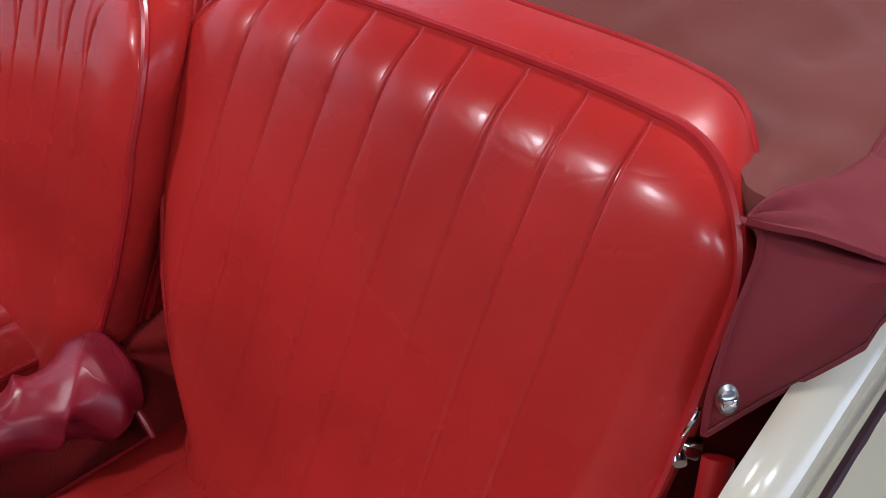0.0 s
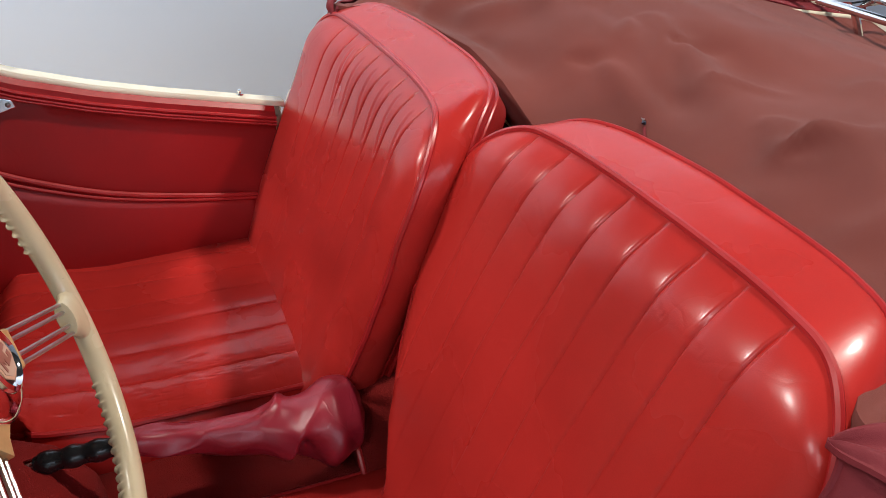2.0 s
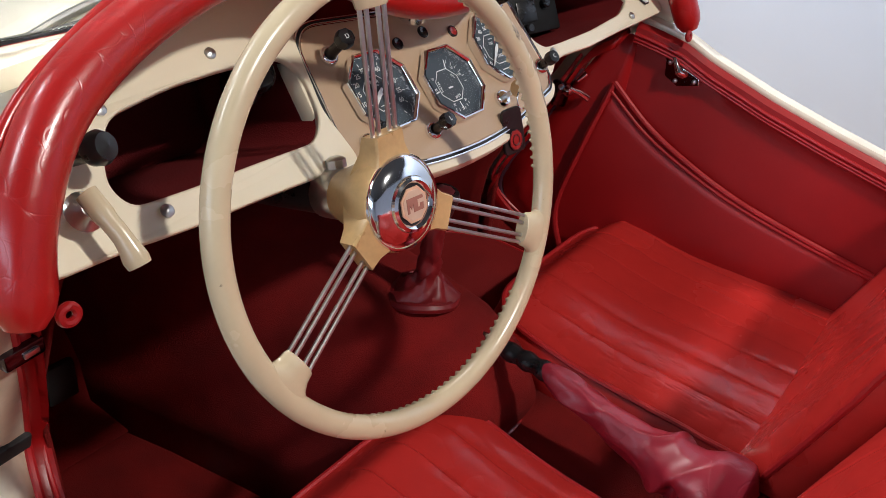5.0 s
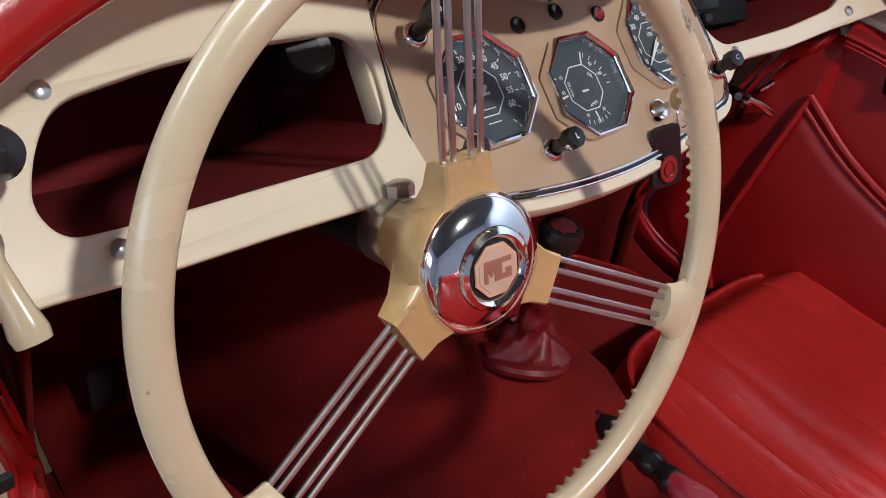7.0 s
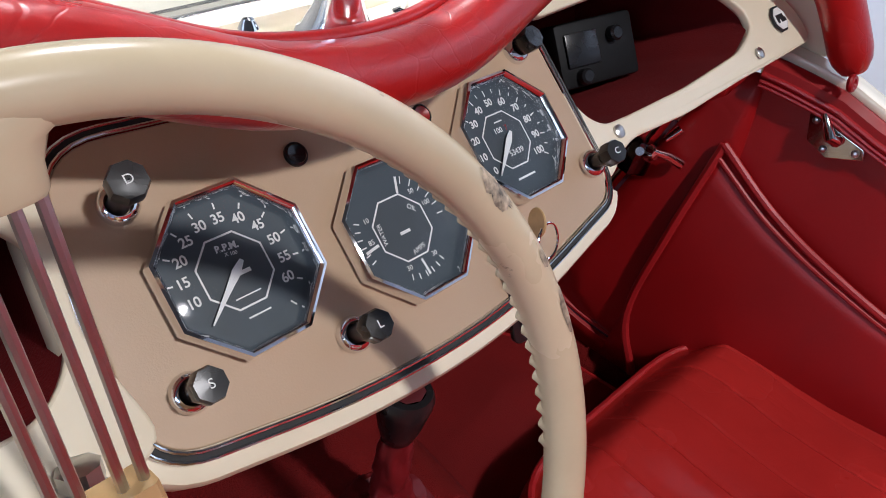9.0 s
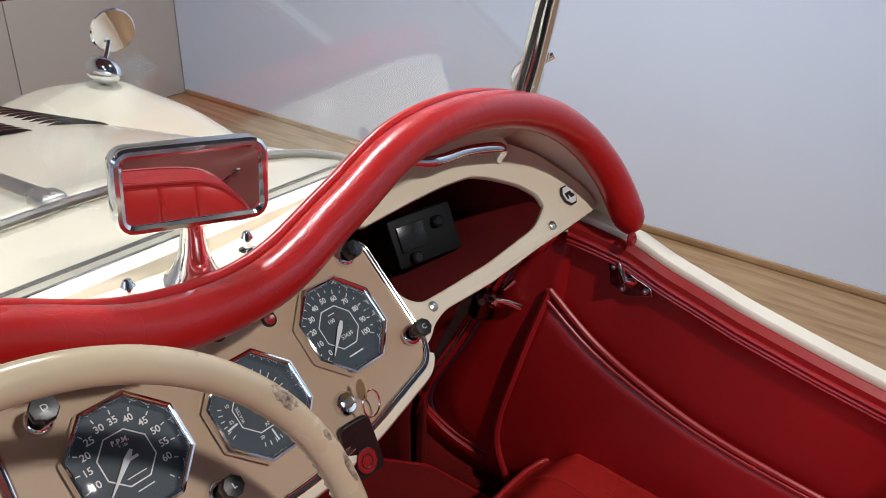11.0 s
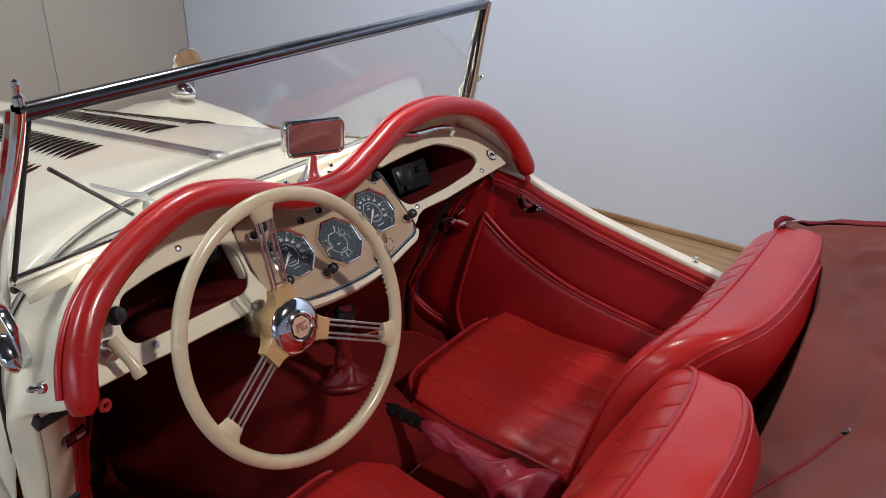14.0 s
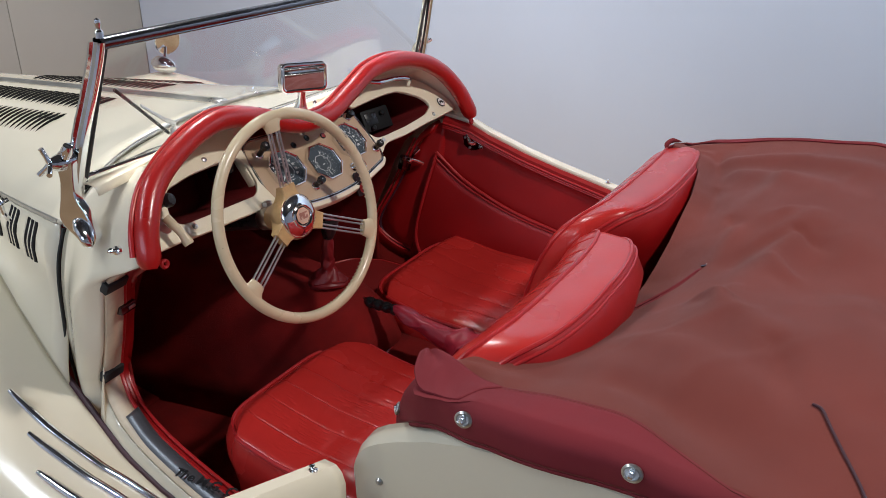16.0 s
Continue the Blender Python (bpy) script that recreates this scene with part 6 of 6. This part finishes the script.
def build_cushion(label, x0, x1, y0, y1, top, seams, parent):
    """A seat cushion with lengthwise flutes, a piped upper edge and soft sides."""
    nu, nv = 400, 76

    def edge(t, power=4.0):
        return (1 - abs(2 * t - 1) ** power)

    rows = []
    for j in range(nv):
        v = j / (nv - 1)
        row = []
        for i in range(nu):
            u = i / (nu - 1)
            x, y = lerp(x0, x1, u), lerp(y0, y1, v)
            # rounded plan corners at the front
            pull = smooth01((v - 0.80) / 0.20) * abs(2 * u - 1) ** 6
            y -= 0.055 * pull
            x += (0.5 - u) * 0.05 * smooth01((v - 0.82) / 0.18)
            z = top - 0.022 + 0.022 * edge(u) ** 0.6 * smooth01((1 - v) * 7 + 0.15) + 0.018 * smooth01((v - 0.55) / 0.35) * smooth01((1 - v) * 8) - 0.012 * (1 - v)
            press = 0.0
            for s in seams:
                d = abs(u - s) * (x1 - x0)
                press += (0.0020 * math.exp(-((d / 0.0016) ** 2)) + 0.0012 * math.exp(-((d / 0.011) ** 2)) * (1 + 0.9 * noise.noise(Vector((s * 40, y * 55, top * 9))))) * smooth01((1 - v) * 7)
            press -= 0.0013 * noise.noise(Vector((x * 9, y * 9, top))) + 0.0005 * noise.noise(Vector((x * 30, y * 38, top * 3)))
            crinkle = abs(noise.noise(Vector((x * 24 + 3 * noise.noise(Vector((x * 8, y * 8, 1))), y * 46, top * 5))))
            press += 0.0011 * math.exp(-((crinkle / 0.055) ** 2)) * smooth01(noise.noise(Vector((x * 7, y * 7, top + 4))) * 2 + 0.4)
            row.append(Vector((x, y, z - press)))
        rows.append(row)
    cushion = part("seat_cushion", loft(rows), RED, parent, label)
    rim = [r_[0] for r_ in rows[:-1]] + rows[-1][:-1] + [r_[-1] for r_ in reversed(rows)]
    rim = rim[::4]
    part("piping", tube(rim, 0.0045, 8), PIPING, cushion, "leather piping")
    mid = Vector(((x0 + x1) / 2, (y0 + y1) / 2, 0))
    band = []
    for drop, grow in ((0.0, 0.0), (0.012, 0.006), (0.035, 0.012), (0.065, 0.012), (0.10, 0.006), (0.15, -0.002)):
        band.append([q + Vector((math.copysign(grow, q.x - mid.x) * (abs(q.x - mid.x) > 0.15), grow * (q.y > y1 - 0.08), -drop)) for q in rim])
    part("side_band", loft(band), RED, cushion, "smooth red leather side band")
    return cushion


build_cushion("red leather fluted seat cushion of the driver's seat", -0.468, -0.050, -0.50, -0.018, 0.530, [0.14 + 0.144 * k for k in range(6)], driver_seat)
build_cushion("red leather fluted seat cushion of the passenger's seat", 0.108, 0.545, -0.45, 0.024, 0.563, [0.14 + 0.144 * k for k in range(6)], passenger_seat)
for x in (-0.40, -0.12, 0.20, 0.48):
    part("seat_runner", box(x - 0.015, -0.48, 0.262, x + 0.015, -0.08, 0.375, 0.004), STEEL, driver_seat if x < 0 else passenger_seat)

# ---- tonneau cover ----
tonneau = tagged(empty("tonneau_cover"), "burgundy canvas tonneau cover stretched over the rear of the cockpit", "cover")
CORNERS = [Vector((-0.522, -0.606)), Vector((0.545, -0.590))]
EDGE_X = [-0.66, -0.60, -0.54, -0.48, -0.40, -0.29, -0.175, -0.10, -0.05, 0.0, 0.05, 0.13, 0.20, 0.30, 0.42, 0.52, 0.58, 0.66]
EDGE_Y = [-0.600, -0.606, -0.634, -0.698, -0.732, -0.750, -0.752, -0.738, -0.728, -0.728, -0.730, -0.730, -0.728, -0.722, -0.700, -0.655, -0.600, -0.585]
EDGE_Z = [0.905, 0.912, 0.920, 0.915, 0.905, 0.876, 0.852, 0.836, 0.828, 0.832, 0.848, 0.874, 0.900, 0.918, 0.926, 0.930, 0.925, 0.90]


# creases and hollows in the sheet: start, end, height, width
CREASES = [((0.128, -0.952), (-0.022, -0.860), -0.005, 0.016), ((-0.186, -0.864), (-0.30, -1.01), 0.007, 0.028), ((0.379, -0.879), (0.124, -0.847), 0.006, 0.030), ((0.124, -0.847), (-0.085, -0.839), 0.006, 0.022), ((0.20, -0.965), (-0.126, -0.903), 0.006, 0.030), ((-0.126, -0.903), (-0.332, -0.882), 0.006, 0.026), ((0.125, -0.985), (-0.143, -1.053), -0.010, 0.060), ((0.536, -0.713), (0.344, -0.760), -0.007, 0.022), ((0.344, -0.760), (0.146, -0.782), -0.005, 0.020), ((-0.34, -0.82), (-0.44, -1.05), 0.005, 0.035), ((0.42, -0.78), (0.30, -1.02), 0.006, 0.034), ((0.50, -0.74), (0.46, -1.10), 0.007, 0.028), ((-0.10, -1.08), (-0.40, -1.14), 0.008, 0.045), ((-0.47, -0.85), (-0.56, -1.10), -0.008, 0.040), ((-0.30, -1.00), (-0.47, -1.06), -0.006, 0.022), ((-0.186, -0.864), (-0.235, -0.893), -0.004, 0.009), ((-0.186, -0.864), (-0.196, -0.912), 0.004, 0.009), ((-0.186, -0.864), (-0.150, -0.880), 0.003, 0.008), ((0.128, -0.952), (0.090, -1.010), -0.004, 0.010), ((0.209, -0.930), (0.165, -0.905), 0.004, 0.010), ((0.181, -0.824), (0.140, -0.850), -0.004, 0.010), ((0.02, -0.93), (-0.05, -0.99), 0.004, 0.011)]


FLAP_Y = [-1.8, -1.1, -1.014, -0.954, -0.875, -0.76, -0.69, -0.62, -0.60]
FLAP_IN = [0.575, 0.606, 0.608, 0.585, 0.554, 0.551, 0.556, 0.558, 0.545]


def cover_front(x):
    """Where the canvas ends behind the seats."""
    return table(x, EDGE_X, EDGE_Y)


def cover_z(x, y):
    """The height of the canvas over a place in the plan."""
    w = tub_half(y) + 0.004
    side = min(1.0, abs(x) / w)
    body = table(y, [-1.8, -1.6, -1.3, -1.17, -1.05, -0.9, -0.82, -0.75, -0.6], [0.76, 0.80, 0.902, 0.943, 0.962, 0.952, 0.930, 0.905, 0.885])
    if x > 0:
        edge_z = table(y, [-1.8, -1.6, -1.3, -1.17, -1.03, -0.94, -0.8, -0.65, -0.58], [0.81, 0.835, 0.905, 0.962, 0.988, 0.978, 0.962, 0.936, 0.90])
    else:
        edge_z = table(y, [-1.8, -1.6, -1.3, -1.0, -0.9, -0.7, -0.58], [0.81, 0.835, 0.895, 0.938, 0.945, 0.935, 0.89])
    z = lerp(body, edge_z, side ** 4)
    # the front edge hangs low behind the seats
    near = math.exp(-max(0.0, cover_front(x) - y) / (0.060 + 0.085 * math.exp(-(((x + 0.02) / 0.17) ** 2))))
    z = lerp(z, table(x, EDGE_X, EDGE_Z), near)
    q = Vector((x * 3.1, y * 3.1, 0.3))
    z += (0.010 * noise.noise(q) + 0.003 * noise.noise(Vector((x * 9 + y * 6, y * 3 - x * 4, 2)))) * (1 - 0.6 * near)
    # drag folds across the sheet and fanning out of the front corners
    ridge = 1.06 - math.sqrt(math.sin((x * 0.75 + y * 1.25) * 14 + 2.6 * noise.noise(q)) ** 2 + 0.0036)
    z += 0.002 * noise.noise(Vector((x * 13 - y * 5, y * 8 + x * 6, 7))) * (1 - near)
    z += 0.006 * ridge ** 3 * smooth01(noise.noise(q * 0.7 + Vector((5, 0, 0))) + 0.35) * (1 - side ** 4) * (1 - near)
    for (ax, ay), (bx, by), rise, wide in CREASES:
        wide = 1.35 * wide
        along = ((x - ax) * (bx - ax) + (y - ay) * (by - ay)) / ((bx - ax) ** 2 + (by - ay) ** 2)
        t = min(1.0, max(0.0, along))
        off = math.hypot(x - lerp(ax, bx, t), y - lerp(ay, by, t))
        z += 2.2 * rise * math.exp(-((off / (wide * (0.5 + 0.8 * t))) ** 2)) * (0.35 + 0.65 * math.sin(math.pi * min(1, 0.15 + 0.85 * t)))
    for c in CORNERS:
        d = Vector((x, y)) - c
        r = d.length
        if r < 0.55:
            turn = math.atan2(d.y, d.x)
            z += 0.0050 * math.sin(11 * turn + 2 * noise.noise(Vector((turn * 2, r * 6, c.x)))) * math.exp(-r / 0.14) * smooth01(r / 0.05) * (1 - 0.5 * near)
    return z


rows = []
for j in range(110):
    v = (j / 109) ** 1.35
    row = []
    for i in range(170):
        u = i / 169 * 2 - 1
        x_guess = u * 0.62
        y = lerp(cover_front(x_guess), -1.80, v)
        x = u * (tub_half(y) - 0.010 - 0.018 * smooth01((y + 0.74) / 0.10))
        sunk = (0.013 if x < 0 else 0.0) * smooth01((abs(x) - table(y, FLAP_Y, FLAP_IN) - 0.004) / 0.02)
        row.append(Vector((x, y, cover_z(x, y) - sunk)))
    rows.append(row)
hem = [q + Vector((0, 0.004, -0.014)) for q in rows[0]]
tuck = [q + Vector((0, -0.012, -0.060)) for q in rows[0]]
part("canvas", loft([tuck, hem] + rows), CLOTH, tonneau, "faded burgundy canvas", thick=0.003, offset=0)
for side in (-1, 1):
    rows = []
    for j in range(70):
        y = lerp(-0.615, -1.78, j / 69)
        x1 = tub_half(y) - 0.006
        x0 = table(y, FLAP_Y, FLAP_IN) if side < 0 else x1 - 0.012
        low = table(y, [-1.8, -0.936, -0.734, -0.66, -0.615], [0.83, 0.905, 0.888, 0.872, 0.858])
        row = [Vector((side * lerp(x0, x1, t), y, cover_z(side * lerp(x0, x1, t), y) + 0.0035)) for t in (0, 0.2, 0.4, 0.6, 0.8, 1)]
        top = row[-1].z
        row[-1].x += side * 0.003 * smooth01((y + 0.76) / 0.12)
        for t in (0.04, 0.10, 0.18, 0.28, 0.40, 0.55, 0.70, 0.85, 1.0):
            out = (0.020 - 0.024 * smooth01((y + 0.72) / 0.10)) * math.sin(math.pi / 2 * min(1, t * 2.0))
            row.append(Vector((side * (x1 + out + 0.003 * math.sin(y * 31 + t) * t), y, lerp(top, low, t ** 1.2))))
        rows.append(row)
    # the front corner is drawn in round the post and pinned at its tip
    top_in, tip = Vector((side * 0.538, -0.592, 0.928)), Vector((side * 0.555, -0.546, 0.800))
    n = len(rows[0])
    curve = spline([top_in, (side * 0.543, -0.586, 0.903), (side * 0.546, -0.565, 0.866), (side * 0.551, -0.548, 0.828), tip], 10)
    lead = [curve[round(i * (len(curve) - 1) / (n - 1))].copy() for i in range(n)]
    wrap = []
    for k in (1.0, 0.88, 0.76, 0.64, 0.52, 0.40, 0.28, 0.14):
        line = []
        for i, (a, b) in enumerate(zip(rows[0], lead)):
            t = i / (n - 1)
            q = a.lerp(b, k)
            puff = math.sin(math.pi * k) * (0.007 * math.sin(math.pi * t) + 0.002 * math.sin(9 * t + 3 * k))
            line.append(q + Vector((side * puff * 0.8, puff * 0.7, puff * 0.6)))
        wrap.append(line)
    rows = wrap + rows
    flap = part("side_flap", loft(rows), CLOTH_BAND, tonneau, "wine red side flap with stitched hem", thick=0.003, offset=0)
    part("hem", tube([r_[-1] for r_ in rows], 0.0030, 6), CLOTH_BAND, tonneau)
    part("hem", tube([q for q in rows[0]], 0.0026, 6), CLOTH_BAND, tonneau)
    part("stitching", tube([r_[-2].lerp(r_[-1], 0.6) + Vector((side * 0.0018, 0.001, 0.0008)) for r_ in rows], 0.0007, 5), CLOTH, tonneau)
    part("stitching", tube([r_[0] + Vector((side * 0.004, 0, 0.0018)) for r_ in rows[9:]], 0.0007, 5), CLOTH, tonneau)
    for y in (-0.703, -0.915, -1.15, -1.38):
        r_ = min(rows[8:], key=lambda line: abs(line[0].y - y))
        m = frame_of(r_[10] + Vector((side * 0.002, 0, 0)), (0, 1, 0), (side, 0, 0.35))
        stud = part("stud", lathe([(0.0125, 0.0), (0.0125, 0.003), (0.0095, 0.005), (0.008, 0.0035), (0.0, 0.003)], m @ Matrix.Diagonal((1, 0.85, 1, 1)), 24), STEEL, tonneau, "nickel turn-button stud")
        part("turn_button", box(-0.003, -0.005, 0.003, 0.003, 0.005, 0.009, 0.001, m), CHROME, stud)
    m = frame_of(Vector((side * 0.559, -0.552, 0.830)), (0.2, 0, 1), (side * 0.75, 0.9, 0.35))
    stud = part("stud", lathe([(0.0095, 0.0), (0.0095, 0.003), (0.0070, 0.005), (0.006, 0.0035), (0.0, 0.003)], m @ Matrix.Diagonal((1.1, 0.7, 1, 1)), 24), STEEL, tonneau)
    part("turn_button", box(-0.0025, -0.004, 0.003, 0.0025, 0.004, 0.008, 0.001, m), CHROME, stud)
# gathered canvas over the front corners
path = spline([(0.538, -0.585, 0.916), (0.548, -0.583, 0.928), (0.566, -0.590, 0.934), (0.590, -0.606, 0.926)], 8)
bm = tube(path, [table(k / (len(path) - 1), [0, 0.33, 0.67, 1], [0.003, 0.007, 0.007, 0.001]) for k in range(len(path))], 22, flat=0.75)
for v in bm.verts:
    v.co += Vector((0.5, 0.5, 1)) * 0.0022 * noise.noise(v.co * 45)
part("gathered_fold", bm, CLOTH_BAND, tonneau, "gathered fold of canvas")
# on the driver's side the sheet is drawn to a point that laps over the flap
lip = spline([(-0.531, -0.586, 0.927), (-0.545, -0.582, 0.931), (-0.566, -0.589, 0.932), (-0.588, -0.600, 0.931), (-0.604, -0.622, 0.930), (-0.607, -0.68, 0.928)], 8)
inside = spline([(-0.530, -0.588, 0.926), (-0.532, -0.600, 0.931), (-0.536, -0.618, 0.934), (-0.541, -0.640, 0.934), (-0.548, -0.672, 0.936), (-0.556, -0.715, 0.938)], 8)
rows = []
for k, (p, q) in enumerate(zip(inside, lip)):
    far = k / (len(lip) - 1)
    row = []
    for i in range(15):
        u = i / 14
        c = p.lerp(q, u)
        sheet = max(c.z, cover_z(c.x, c.y) + 0.0062 * (1 - 0.2 * far))
        pleat = 0.0045 * math.sin(9.5 * u + 0.8) * math.sin(math.pi * min(1, far * 1.6)) * math.sin(math.pi * u) ** 0.5
        row.append(Vector((c.x, c.y, lerp(sheet, cover_z(c.x, c.y) + 0.0055, smooth01(far * 1.5 - 0.5)) + pleat)))
    edge = row[-1]
    for drop, back in ((0.003, 0.0005), (0.006, -0.002), (0.009, -0.006), (0.009, -0.012)):
        row.append(edge + Vector((-back * 0.7, back, -drop * (1 - 0.8 * far))))
    rows.append(row)
part("gathered_fold", loft(rows), CLOTH_BAND, tonneau, "folded corner of the canvas", thick=0.002, offset=0)
# zip where the two halves part
zip_at = [(-0.150, -0.748), (-0.115, -0.766), (-0.080, -0.784), (-0.045, -0.802), (-0.018, -0.815), (-0.004, -0.8225)]
for side in (-1, 1):
    part("zip_edge", tube(spline([(x - side * 0.0022, y + side * 0.004 * (1 - k / 5) + side * 0.0012, cover_z(x, y) + 0.0035) for k, (x, y) in enumerate(zip_at)], 6), 0.0021, 6), CLOTH_BAND, tonneau, "edge of the zip")
m = frame_of((0.004, -0.827, cover_z(0.004, -0.827) + 0.0025), (0.75, -0.6, 0.0), (0, 0.1, 1))
pull = part("zip_pull", box(-0.006, -0.003, 0.0, 0.005, 0.003, 0.002, 0.001, m), GUNMETAL, tonneau, "small metal zip pull")
part("zip_ring", tube([m @ Vector((0.010 + 0.004 * math.cos(a), 0.004 * math.sin(a), 0.002)) for a in np.linspace(0, 2 * math.pi, 14, endpoint=False)], 0.001, 6, closed=True), STEEL, pull)
cord = [(-0.418, -1.068), (-0.424, -1.080), (-0.448, -1.094), (-0.480, -1.114), (-0.512, -1.135), (-0.542, -1.153), (-0.575, -1.185)]
part("cord", tube(spline([(x, y, cover_z(x, y) + 0.004) for x, y in cord], 6), 0.0018, 6), MAROON, tonneau, "dark cord lying on the canvas")

# catch on the driver's rear door post
cm = frame_of((-0.543, -0.566, 0.762), (0, 0, 1), (0.75, 0.5, 0.25))
catch = part("door_catch", lathe([(0.0, 0.016), (0.004, 0.014), (0.0065, 0.009), (0.008, 0.002), (0.008, -0.006)], cm, 18), CHROME, car, "chrome catch on the rear door post")
part("catch_barrel", tube([cm @ Vector((-0.004, -0.014, 0.006)), cm @ Vector((-0.002, 0.0, 0.008)), cm @ Vector((-0.006, 0.013, 0.006))], [0.005, 0.0065, 0.005], 12), CHROME, catch)
part("catch_loop", tube(spline([cm @ Vector(q) for q in ((0.004, -0.002, 0.010), (0.018, -0.006, 0.012), (0.030, -0.001, 0.010), (0.029, 0.005, 0.009), (0.016, 0.004, 0.011), (0.004, 0.003, 0.010))], 4), 0.0017, 8), CHROME, catch)
# bracket and levers under the dashboard on the passenger's side
unit = part("under_dash_unit", box(-0.016, -0.012, -0.026, 0.016, 0.012, 0.016, 0.005, pose(0.462, 0.122, 0.776, 0, 18, -20)), GUNMETAL, car, "dark bracket with bright levers under the dashboard")
part("pivot", lathe([(0.0, 0.010), (0.006, 0.009), (0.010, 0.004), (0.011, -0.006)], frame_of((0.462, 0.108, 0.780), (1, 0, 0), (-0.3, -1, 0.3)), 18), CHROME, unit)
part("lever", tube([(0.458, 0.104, 0.786), (0.475, 0.094, 0.778), (0.492, 0.084, 0.766)], [0.004, 0.0055, 0.0065], 10), CHROME, unit)
part("lever", tube([(0.474, 0.100, 0.796), (0.488, 0.092, 0.808)], [0.004, 0.006], 10), CHROME, unit)
part("lever", tube([(0.440, 0.110, 0.790), (0.428, 0.104, 0.796)], [0.0035, 0.005], 10), CHROME, unit)
